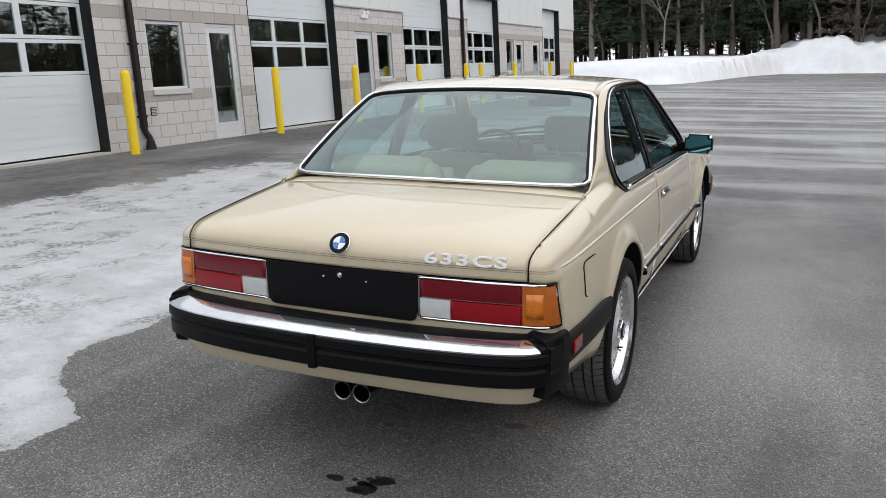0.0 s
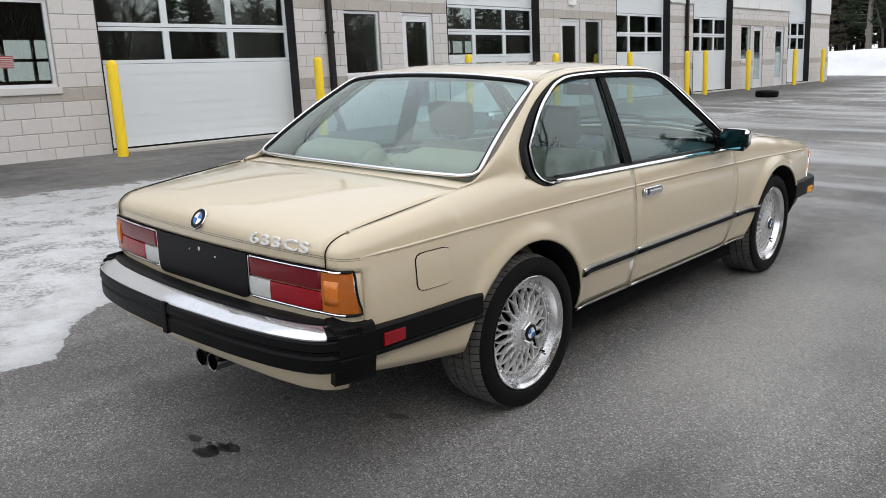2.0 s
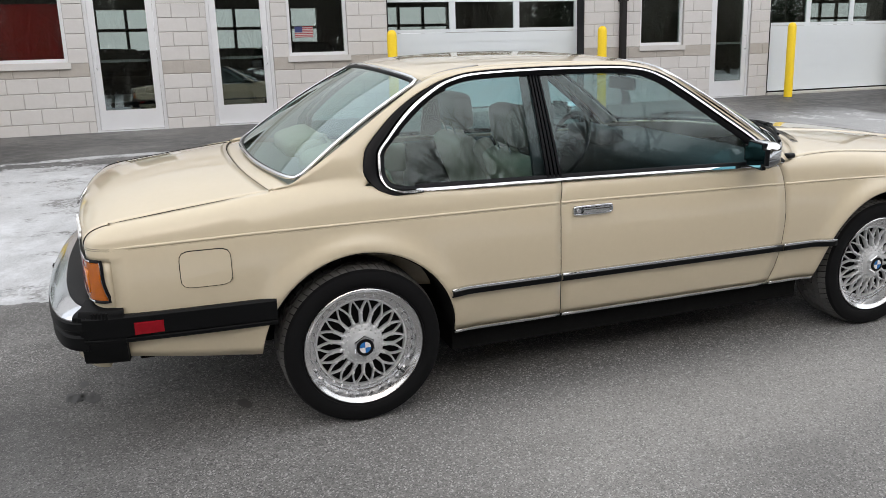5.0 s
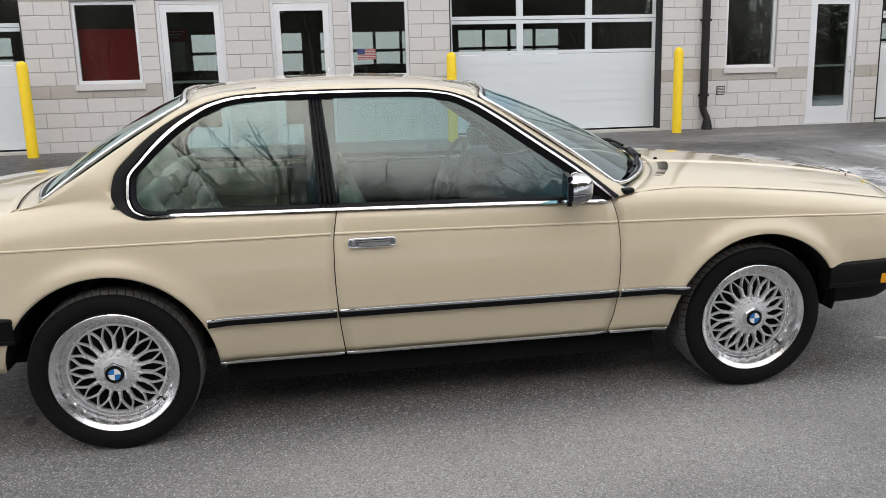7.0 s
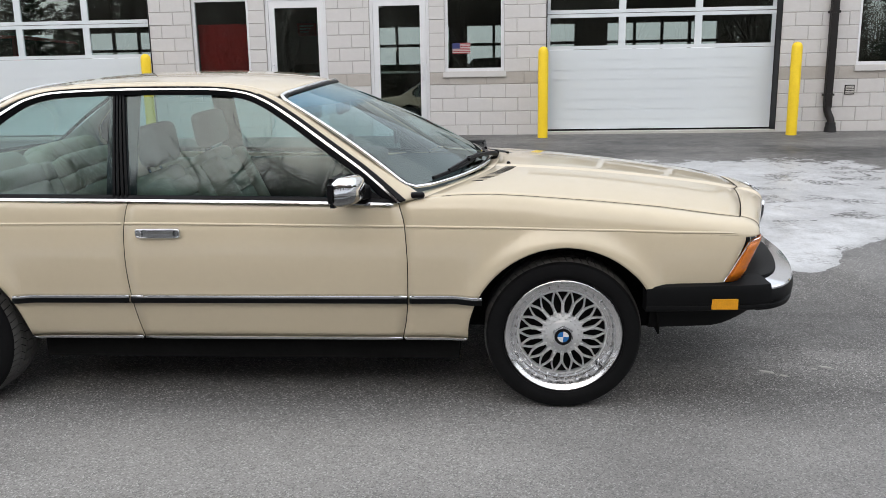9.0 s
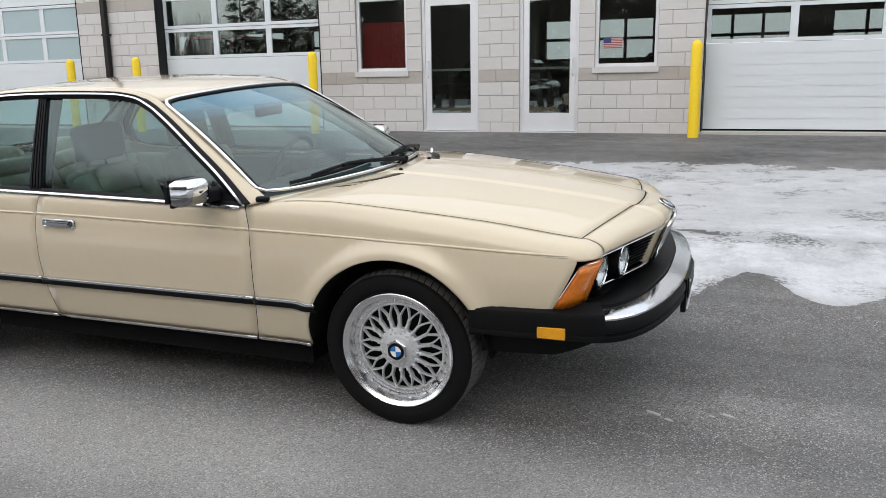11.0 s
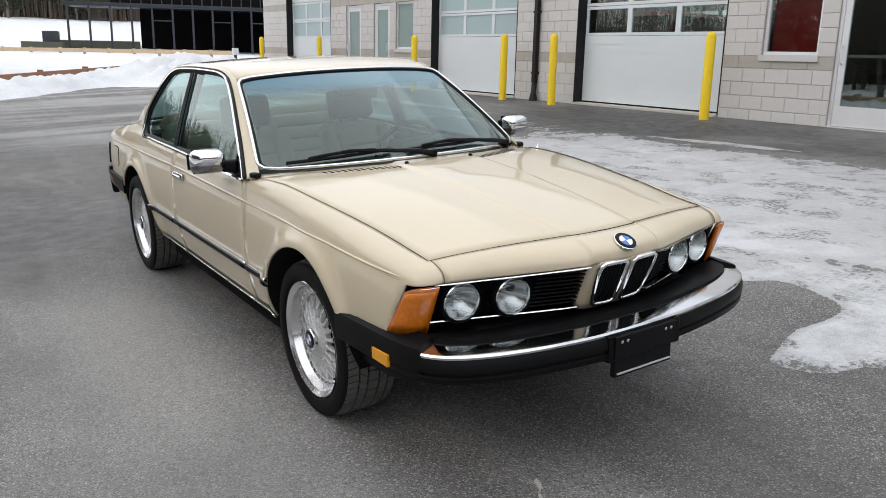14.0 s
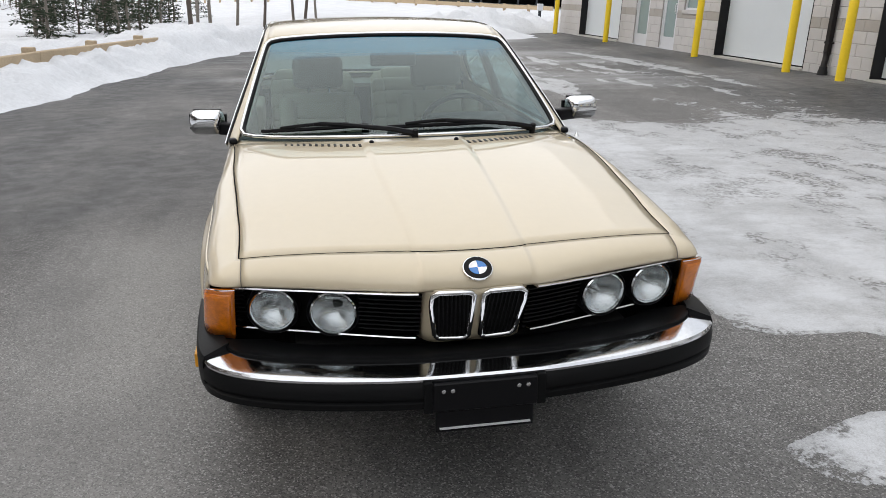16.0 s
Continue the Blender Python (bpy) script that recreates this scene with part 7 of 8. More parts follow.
sweep("front_apron", fine_path(both(AIR_DAM), 61), [(-0.03, 0.0), (0.0, 0.0), (0.012, 0.03), (0.012, 0.13), (-0.03, 0.13)], M_bumper, car, "black front apron under the bumper", out=-1,
      zf=lambda p: 0.362 + 0.058 * sstep(3.22, 3.46, p[1]))
box_part("front_crossmember", (-0.50, 0.50, 3.10, 3.40, 0.40, 0.55), M_hidden, car, "black front underside", 0.02)
for s in (1, -1):
    box_part("inner_wing", (min(s * 0.5, s * 0.62), max(s * 0.5, s * 0.62), 2.05, 3.16, 0.50, 0.78), M_hidden, car, "dark inner wing")
    box_part("firewall_side", (min(s * 0.60, s * 0.72), max(s * 0.60, s * 0.72), 2.02, 2.16, 0.35, 0.86), M_hidden, car, "dark firewall")
    soft_box("door_card", (s * 0.705, 1.30, 0.62), (0.06, 1.30, 0.50), 0.02, M_door_card, car, label="dark grey-brown door lining")
    soft_box("rear_side_card", (s * 0.670, 0.40, 0.79), (0.06, 0.50, 0.16), 0.025, M_seat, car, label="beige rear side lining")
for s in (1, -1):
    cx = 0.335 * s - 0.02
    seat = soft_box("front_seat", (cx, 1.27, 0.50), (0.50, 0.52, 0.16), 0.05, M_seat, car, (8, 0, 0), "grey-beige leather bucket seat with headrest")
    tilt = pose(cx, 1.03, 0.52, 24, 0, 0)

    def pad(name, c, size, bevel, mat, label="", taper=None):
        ob = soft_box(name, c, size, bevel, mat, seat, label=label, taper=taper)
        ob.data.transform(tilt)
        return ob
    pad("backrest", (0, -0.03, 0.235), (0.47, 0.13, 0.50), 0.05, M_seat, taper=0.86)
    for k in range(4):
        pad("pleat", (0, 0.035, 0.08 + 0.095 * k), (0.27, 0.05, 0.094), 0.022, M_seat)
    for k in (-1, 1):
        pad("side_bolster", (k * 0.185, 0.035, 0.225), (0.085, 0.12, 0.43), 0.038, M_seat)
    for k in (-1, 1):
        tube("headrest_post", [tilt @ Vector((k * 0.06, -0.03, 0.47)), tilt @ Vector((k * 0.06, -0.025, 0.56))], 0.006, M_chrome, seat, sides=6)
    hr = pad("headrest", (0, 0.0, 0.0), (0.285, 0.10, 0.185), 0.045, M_seat_dark, "padded headrest")
    hr.data.transform(Matrix.Translation((cx, 0.83, 1.075)) @ pose(0, 0, 0, 8, 0, 0) @ tilt.inverted())
    rs = soft_box("rear_seat", (s * 0.33, 0.40, 0.54), (0.52, 0.46, 0.18), 0.06, M_seat, car, (-5, 0, 0), "pleated beige leather rear seat")
    soft_box("rear_backrest", (s * 0.33, 0.07, 0.78), (0.54, 0.16, 0.46), 0.07, M_seat, rs, (22, 0, 0))
    for k in range(4):
        soft_box("pleat", (s * 0.33, 0.225 - 0.034 * k, 0.665 + 0.083 * k), (0.44, 0.10, 0.098), 0.042, M_seat, rs, (22, 0, 0), seg=4)
        for q in (-1, 1):
            soft_box("side_pleat", (s * 0.33 + q * 0.235, 0.245 - 0.034 * k, 0.66 + 0.083 * k), (0.075, 0.11, 0.10), 0.036, M_seat, rs, (22, 0, q * 10), seg=4)
    soft_box("rear_head_cushion", (s * 0.345, 0.0, 0.950), (0.46, 0.20, 0.13), 0.06, M_seat, rs, (14, 0, 0), "rounded rear head cushion", seg=5)
box_part("parcel_shelf", (-0.66, 0.66, -0.30, 0.06, 0.90, 0.925), M_seat_dark, car, "parcel shelf under the rear window", 0.006)
box_part("seat_bulkhead", (-0.70, 0.70, -0.10, -0.06, 0.40, 0.905), M_hidden, car)
box_part("rear_console", (-0.10, 0.10, 0.15, 1.6, 0.33, 0.52), M_dash, car, "", 0.02)
bm = bmesh.new()
sec = [(1.62, 0.62), (1.60, 0.80), (1.66, 0.865), (1.85, 0.885), (2.20, 0.875), (2.20, 0.60)]
a = [bm.verts.new((-0.70, y, z)) for y, z in sec]
b = [bm.verts.new((0.70, y, z)) for y, z in sec]
bm.faces.new(a)
bm.faces.new(b[::-1])
for i in range(6):
    bm.faces.new((a[i], a[(i + 1) % 6], b[(i + 1) % 6], b[i]))
bmesh.ops.bevel(bm, geom=bm.edges[:], offset=0.02, segments=2, affect="EDGES")
dash = part("dashboard", bm, M_dash, car, "dark dashboard", 50)
soft_box("instrument_binnacle", (-0.36, 1.68, 0.90), (0.36, 0.16, 0.09), 0.03, M_dash, dash)
mw = pose(-0.36, 1.50, 0.845, 66, 0, 0)
pts = [mw @ Vector((0.19 * math.cos(a), 0.19 * math.sin(a), 0)) for a in np.linspace(0, 2 * math.pi, 41)[:-1]]
sw = tube("steering_wheel", pts, 0.014, M_dash, car, "dark leather steering wheel", closed=True, sides=8)
for a in (math.radians(200), math.radians(340), math.radians(90 + 180)):
    tube("wheel_spoke", [mw @ Vector((0, 0, 0.02)), mw @ Vector((0.185 * math.cos(a), 0.185 * math.sin(a), 0))], 0.013, M_dash, sw, sides=6)
bm = bmesh.new()
lathe_into(bm, [(0.06, -0.02), (0.06, 0.02), (0.045, 0.035), (0, 0.036)], 18, mw)
part("wheel_boss", bm, M_dash, sw, "", 40)
rm = soft_box("interior_mirror", (-0.02, 1.62, 1.205), (0.217, 0.03, 0.064), 0.014, M_dash, car, label="rear-view mirror on the windscreen header")
tube("mirror_stem", [(-0.02, 1.615, 1.225), (-0.02, 1.56, 1.30)], 0.007, M_dash, rm, sides=6)
for s in (1, -1):
    # belt pillar lining
    rows = [[Vector((s * (cabin_x(0.82, z) - 0.03), y, z)) for y in (0.76, 0.88)] for z in np.linspace(0.90, 1.31, 5)]
    sheet("pillar_lining", rows, M_dash, car, thick=0.02)
    # inner face of the rear pillar
    rows = [[Vector((s * (p.x - 0.035), p.y, p.z)) for p in l[6:40:3]] for l in ([a.lerp(b, 0.05) for a, b in zip(s_line, d_line)], d_line)]
    sheet("rear_pillar_lining", rows, M_headliner, car, thick=0.01)
    rows = [[Vector((s * (p.x - 0.030), p.y + 0.0, p.z - 0.004)) for p in l[62:84:2]] for l in ([a.lerp(b, 0.05) for a, b in zip(s_line, d_line)], d_line)]
    sheet("front_pillar_lining", rows, M_headliner, car, thick=0.01)


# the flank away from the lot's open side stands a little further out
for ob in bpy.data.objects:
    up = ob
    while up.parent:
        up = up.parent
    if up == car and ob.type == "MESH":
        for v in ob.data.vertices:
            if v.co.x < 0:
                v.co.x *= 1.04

# ---------------------------------------------------------------- snow round the lot
SOUTH_EDGE = [(9.0, 60.0), (7.5, 20.0), (5.6, 6.0), (4.4, -1.0), (3.35, -5.4), (2.65, -9.0), (2.05, -12.0), (0.85, -15.7), (-2.3, -19.6), (-5.2, -22.4), (-8.0, -22.9), (-10.6, -23.7), (-40.0, -24.5)]


def edge_distance(x, y):
    """Metres beyond the edge of the lot; below zero on the asphalt."""
    best, sign = 1e9, 1
    for (ax, ay), (bx, by) in zip(SOUTH_EDGE, SOUTH_EDGE[1:]):
        dx, dy = bx - ax, by - ay
        t = min(1.0, max(0.0, ((x - ax) * dx + (y - ay) * dy) / (dx * dx + dy * dy)))
        d = math.hypot(x - ax - t * dx, y - ay - t * dy)
        if d < best:
            best, sign = d, 1 if (dx * (y - ay) - dy * (x - ax)) > 0 else -1
    return best * sign


def south_z(x, y):
    d = edge_distance(x, y) + 0.22 * lumps(x, y, 0.9, 3.0)
    plough = 0.62 * (1 + 0.5 * lumps(x, y, 1.1, 9.0)) * math.exp(-((x + 6.4) / 1.5) ** 2 - ((y + 21.9) / 1.7) ** 2)
    if d < -0.9 and plough < 0.03:
        return ground_z(x, y) - 0.35
    g = ground_z(x, y)
    near = g - 0.35 * sstep(0.05, -0.5, d) + (0.40 + 0.2 * sstep(-13, -15, y) * sstep(-18.5, -17, y) - 0.06 * sstep(-17, -20, y)) * sstep(-0.05, 0.9, d) - 0.35 * sstep(1.2, 4.0, d)
    near += (0.13 * lumps(x, y, 1.3) + 0.10 * lumps(x, y, 3.4, 7.0) + 0.09 * abs(lumps(x, y, 5.5, 11.0)) + 0.04 * lumps(x, y, 9.0, 5.0)) * sstep(0.0, 0.5, d)
    near += 0.42 * (1 + 0.8 * lumps(x, y, 0.8, 9.0)) * math.exp(-((x + 7.8) / 2.0) ** 2 - ((y + 24.6) / 1.5) ** 2)
    if plough > 0.03:
        near = max(near, g - 0.08) + plough * (1 + 0.25 * lumps(x, y, 3.0, 2.0))
    far = 0.3 + 0.012 * max(0.0, -25 - y) - 0.12 * max(0.0, min(x, 14) + 2) + 0.05 * max(0.0, -75 - y) + 0.25 * lumps(x, y, 0.12)
    far = max(far, g + 0.08 + 0.1 * lumps(x, y, 0.3, 1.0))
    return near + (far - near) * sstep(4.0, 14.0, d)


def height_sheet(name, xs, ys, fz, mat, label):
    nx = len(xs)
    verts = [(x, y, fz(x, y)) for y in ys for x in xs]
    faces = [(j * nx + i, j * nx + i + 1, (j + 1) * nx + i + 1, (j + 1) * nx + i) for j in range(len(ys) - 1) for i in range(nx - 1)]
    ob = new(name, raw_mesh(name, verts, faces, mat, 70))
    return tagged(ob, label, "snow bank", kind="structure")


xs_s = list(np.arange(-60, -14, 2.0)) + list(np.arange(-14, 8, 0.16)) + list(np.arange(8, 60, 2.5))
ys_s = list(np.arange(-240, -80, 6.0)) + list(np.arange(-80, -32, 1.5)) + list(np.arange(-32, -1, 0.16)) + list(np.arange(-1, 60, 2.0))
height_sheet("snow_bank_south", xs_s, ys_s, south_z, M_snow, "ploughed white snow bank and snow-covered slope")

NORTH_EDGE = [(-80, 42.0), (-12, 43.0), (-8.0, 43.6), (-6.6, 44.5), (-5.4, 52.0), (-4.0, 64.0), (-1.5, 73.0), (6.0, 74.0), (80, 70.0)]


def north_z(x, y):
    d = y - lerp_table(NORTH_EDGE, x) + 0.5 * lumps(x, y, 0.5, 5.0)
    g = ground_z(x, y)
    low = 1.15 * sstep(-0.1, 2.5, d) + 0.012 * max(0, d)
    pile = 1.9 * sstep(-0.1, 3.6, d) * sstep(-6.5, 1.0, x) * (0.8 + 0.5 * lumps(x, y, 0.3, 2.0))
    rough = (0.28 * lumps(x, y, 0.9) + 0.12 * lumps(x, y, 2.6, 4.0)) * sstep(0, 1, d) * (0.35 + 0.65 * sstep(-6.5, 0.0, x))
    return g - 0.4 * sstep(0.1, -0.6, d) + low + pile + rough


height_sheet("snow_bank_north", list(np.arange(-70, -16, 2.0)) + list(np.arange(-16, 26, 0.4)) + list(np.arange(26, 80, 3.0)),
             list(np.arange(40, 90, 0.45)) + list(np.arange(90, 160, 5.0)), north_z, M_snow, "high ploughed snow piles at the edge of the lot")


# ---------------------------------------------------------------- trees
def limb_into(verts, faces, a, b, r0, r1, sides=5):
    t = (b - a).normalized()
    u = t.cross(Vector((0.31, 0.17, 0.93)))
    if u.length < 0.02:
        u = t.cross(Vector((1, 0, 0)))
    u.normalize()
    w = t.cross(u)
    o = len(verts)
    for p, r in ((a, r0), (b, r1)):
        for k in range(sides):
            c = 2 * math.pi * k / sides
            verts.append(p + r * (math.cos(c) * u + math.sin(c) * w))
    for k in range(sides):
        faces.append((o + k, o + (k + 1) % sides, o + sides + (k + 1) % sides, o + sides + k))


def bare_tree_mesh(seed, h, stout=0.0090):
    rng = random.Random(seed)
    verts, faces = [], []

    def grow(p, d, length, r, depth):
        n = 3 if depth < 2 else 2
        for i in range(n):
            q = p + d * (length / n)
            r2 = r * (0.86 if depth < 2 else 0.8)
            limb_into(verts, faces, p, q, r, r2, 6 if depth < 2 else 4 if depth < 4 else 3)
            p, r = q, r2
            d = (d + Vector((rng.gauss(0, 0.13), rng.gauss(0, 0.13), rng.gauss(0.03, 0.09)))).normalized()
            if depth < 5 and (depth > 0 or i > 0):
                for _ in range(2 if depth < 4 else 1 + rng.randrange(2)):
                    a = rng.uniform(0, 2 * math.pi)
                    side = Vector((math.cos(a), math.sin(a), rng.uniform(-0.1, 0.7)))
                    nd = (d * 0.75 + side * 0.8).normalized()
                    grow(p, nd, length * rng.uniform(0.5, 0.72), r * rng.uniform(0.45, 0.62), depth + 1)
        if depth < 5:
            grow(p, d, length * 0.62, r * 0.9, depth + 1)

    grow(Vector((0, 0, -0.3)), Vector((rng.gauss(0, 0.04), rng.gauss(0, 0.04), 1)).normalized(), h * 0.45, h * stout, 0)
    return verts, faces


def pine_mesh(seed, h, low):
    """Trunk with dead lower twigs, and a crown of needle sprays on drooping limbs."""
    rng = random.Random(seed)
    tv, tf, cv, cf = [], [], [], []
    p = Vector((0, 0, -0.4))
    n = 9
    pts = [p]
    for i in range(n):
        p = p + Vector((rng.gauss(0, 0.05), rng.gauss(0, 0.05), h / n))
        pts.append(p)
    for i in range(n):
        limb_into(tv, tf, pts[i], pts[i + 1], 0.018 * h * (1 - i / n) + 0.02, 0.018 * h * (1 - (i + 1) / n) + 0.02, 7)

    def spray(c, d, s):
        u = d.cross(Vector((0, 0, 1)))
        u = u.normalized() if u.length > 0.05 else Vector((1, 0, 0))
        for _ in range(4):
            e = (u * rng.gauss(0, 1) + Vector((0, 0, 1)) * rng.gauss(0, 0.6) + d * rng.gauss(0, 0.4)).normalized()
            f = (d + Vector((rng.gauss(0, 0.5), rng.gauss(0, 0.5), rng.gauss(0, 0.35)))).normalized()
            o = len(cv)
            cv.extend([c - f * s * 0.2, c + e * s * 0.13 + f * s * 0.3, c + f * s, c - e * s * 0.13 + f * s * 0.3])
            cf.append((o, o + 1, o + 2, o + 3))

    z = h * low * 0.4
    while z < h * 0.98:
        k = z / h
        base = Vector((0, 0, z))
        dead = z < h * low
        for _ in range(2 if dead else 4):
            a = rng.uniform(0, 2 * math.pi)
            reach = (0.9 if dead else h * 0.20 * (1 - k) ** 0.75 * rng.uniform(0.6, 1.15) + 0.3)
            d = Vector((math.cos(a), math.sin(a), 0.28 - 0.3 * (1 - k))).normalized()
            tip = base + d * reach
            limb_into(tv, tf, base, tip, 0.03 if not dead else 0.018, 0.008, 3)
            if not dead:
                m = max(4, int(reach / (0.2 * min(1.0, h / 12))))
                for j in range(m):
                    c = base.lerp(tip, 0.25 + 0.8 * j / m) + Vector((rng.gauss(0, 0.10), rng.gauss(0, 0.10), rng.gauss(0, 0.08)))
                    spray(c, d, rng.uniform(0.35, 0.7) * min(1.0, h / 15))
        z += rng.uniform(0.30, 0.5) if not dead else rng.uniform(0.5, 0.9)
    return tv, tf, cv, cf


def make_bare(seed, h, mat, stout=0.0090):
    v, f = bare_tree_mesh(seed, h, stout)
    t = thing("bare_tree", "tall leafless deciduous tree with grey-brown bark", "tree", "bare trees")
    ob = new("branching_trunk", raw_mesh("branching_trunk", v, f, mat, 60))
    ob.parent = t
    return t


def make_pine(seed, h, low, brown=False):
    tv, tf, cv, cf = pine_mesh(seed, h, low)
    if brown:
        t = thing("thicket_tree", "brown leafless tree with dense fine twigs", "tree", "brown trees round the lot")
    else:
        t = thing("pine_tree", "dark green pine with bare lower trunk", "tree", "pines round the lot")
    a = new("trunk", raw_mesh("trunk", tv, tf, M_bark_pale if seed % 2 else M_bark, 60))
    b = new("crown", raw_mesh("crown", cv, cf, M_brush if brown else M_needle))
    a.parent = b.parent = t
    return t


rng = random.Random(11)
pines = [make_pine(21, 17, 0.14), make_pine(22, 19, 0.22), make_pine(23, 15, 0.07), make_pine(24, 18, 0.10)]
browns = [make_pine(41, 16, 0.08, True), make_pine(42, 14, 0.05, True)]
shrub_pines = [make_pine(31, 8, 0.06), make_pine(32, 6.5, 0.08)]
bares = [make_bare(5, 16, M_bark), make_bare(6, 14, M_bark_pale), make_bare(8, 15, M_bark)]
oaks = [make_bare(12, 7.0, M_bark, 0.021), make_bare(13, 6.4, M_bark, 0.022)]


def place(src, x, y, z, spin=None, size=1.0, first=[]):
    m = pose(x, y, z, 0, 0, rng.uniform(0, 360) if spin is None else spin)
    if src.name not in first:
        first.append(src.name)
        src.matrix_world = m @ Matrix.Scale(size, 4)
        return src
    ob = copy_thing(src, m)
    ob.scale = (size, size, size)
    return ob


# woods to the north
for i in range(150):
    x = -46 + 84 * (i % 30) / 29 + rng.uniform(-1.4, 1.4)
    y = 83 + 4.5 * (i // 30) + rng.uniform(-2.2, 2.2)
    place(browns[i % 2] if i % 5 == 2 else pines[rng.randrange(4)], x, y, north_z(x, min(y, 88)) - 0.2, None, rng.uniform(0.8, 1.15))
for i in range(16):
    x = -38 + 4.4 * i + rng.uniform(-1.5, 1.5)
    y = rng.uniform(79.5, 83)
    place(bares[rng.randrange(3)], x, y, north_z(x, y) - 0.1, None, rng.uniform(0.6, 0.95))
for i in range(56):
    x = -36 + 1.25 * i + rng.uniform(-1, 1)
    place(shrub_pines[rng.randrange(2)], x, rng.uniform(83, 96), north_z(x, 86) - 0.2, None, rng.uniform(0.7, 1.1))
# woods to the east, behind the one who films
for i in range(90):
    x, y = 29 + 5 * (i % 3) + rng.uniform(-2, 2), -34 + 124 * i / 89 + rng.uniform(-2, 2)
    place(pines[rng.randrange(4)] if i % 4 == 1 else browns[i // 2 % 2], x, y, -0.5, None, rng.uniform(0.50, 0.60))
for i in range(60):
    x, y = 40 + 4 * (i % 2) + rng.uniform(-1.5, 1.5), -40 + 140 * i / 59 + rng.uniform(-1, 1)
    place(browns[i % 2] if i % 3 else pines[i % 4], x, y, -0.5, None, rng.uniform(0.66, 0.80))
for i in range(26):
    x, y = 15.5 + 2 * (i % 3) + rng.uniform(-1, 1), -10 + 70 * i / 25 + rng.uniform(-1, 1)
    place(bares[rng.randrange(3)], x, y, -0.5, None, rng.uniform(0.42, 0.55))
for x, y, k, size in ((13.5, -2.0, 0, 0.95), (14.0, 4.5, 2, 1.0), (13.0, 10.5, 0, 0.9), (16.5, 15.0, 2, 1.0), (16.5, 1.2, 1, 1.1), (15.0, 7.8, 1, 0.9), (14.5, 22.0, 1, 1.0)):
    place(bares[k], x, y, -0.5, None, size * 0.55)
for i in range(30):
    x, y = 10.2 + 1.3 * (i % 4) + rng.uniform(-0.5, 0.5), -14 + 28 * i / 29 + rng.uniform(-0.6, 0.6)
    place(oaks[i % 2], x, y, -0.6, None, rng.uniform(1.0, 1.18) * (0.98 + 0.11 * (i % 4)))


def thicket(path, depth, height, count, seed, label, girth=1.0):
    """A deep belt of close-set stems and twigs that nobody could count."""
    r2 = random.Random(seed)
    verts, faces = [], []
    legs = [math.dist(a[:2], b[:2]) for a, b in zip(path, path[1:])]
    for _ in range(count):
        d = r2.uniform(0, sum(legs))
        k = 0
        while d > legs[k] and k < len(legs) - 1:
            d -= legs[k]
            k += 1
        (ax, ay, az), (bx, by, bz) = path[k], path[k + 1]
        f = d / legs[k]
        x, y, z = ax + (bx - ax) * f + r2.uniform(-depth, depth), ay + (by - ay) * f + r2.uniform(-depth, depth), az + (bz - az) * f
        tall = height * r2.uniform(0.35, 1.0)
        p = Vector((x, y, z - 0.4))
        top = p + Vector((r2.gauss(0, 0.05) * tall, r2.gauss(0, 0.05) * tall, tall))
        w = r2.uniform(0.012, 0.05) * girth
        limb_into(verts, faces, p, top, w, w * 0.4, 3)
        for _ in range(6):
            c = p.lerp(top, r2.uniform(0.1, 0.95))
            e = c + Vector((r2.gauss(0, 0.8), r2.gauss(0, 0.8), r2.uniform(0.1, 1.2)))
            limb_into(verts, faces, c, e, w * 0.5, 0.006, 3)
    tagged(new("woodland", raw_mesh("woodland", verts, faces, M_brush, 60)), label, "woods", kind="stuff")


thicket([(20, -52, -0.6), (47, -48, -0.6), (47, 112, -0.6)], 5.0, 9.0, 9000, 71, "dense brown leafless woods beyond the lot")
thicket([(-75, -158, south_z(-50, -158)), (-20, -158, south_z(-20, -158)), (50, -158, south_z(45, -158))], 5.0, 15.0, 6000, 72, "dark band of woods above the snowy slope", 2.5)
# trees on the slope to the south
for x, y, k, size in ((2.9, -24.0, 0, 0.62), (2.35, -25.0, 1, 0.6), (1.55, -26.5, 1, 0.55), (0.6, -28.5, 2, 0.5), (-0.6, -31.5, 0, 0.5), (-1.05, -31.8, 2, 0.55), (-1.6, -32.2, 1, 0.5), (3.6, -33.0, 1, 0.6)):
    place(bares[k], x, y, south_z(x, y) - 0.1, None, size)
for x, y, k, size in ((9.8, -35.5, 0, 1.0), (8.3, -37.5, 1, 1.1), (7.0, -36.5, 0, 0.85), (5.6, -38.5, 1, 0.9), (6.4, -40.5, 0, 1.0), (11.0, -38.5, 0, 1.1)):
    place(shrub_pines[k], x, y, south_z(x, y) - 0.3, None, size * 0.45)
for i in range(16):
    x, y = 4.4 + 0.46 * i + rng.uniform(-0.4, 0.4), rng.uniform(-41, -32.5)
    place(shrub_pines[i % 2], x, y, south_z(x, y) - 0.5, None, rng.uniform(0.36, 0.5))
for i in range(10):
    x, y = 4.6 + 0.42 * i + rng.uniform(-0.3, 0.3), rng.uniform(-27, -20.5)
    place(shrub_pines[i % 2], x, y, south_z(x, y) - 0.4, None, rng.uniform(0.36, 0.52))
for i in range(26):
    x = -56 + 4.2 * i + rng.uniform(-1.5, 1.5)
    y = -152 + rng.uniform(-6, 4)
    place(pines[rng.randrange(4)], x, y, south_z(x, y) - 0.3, None, rng.uniform(0.6, 0.8))

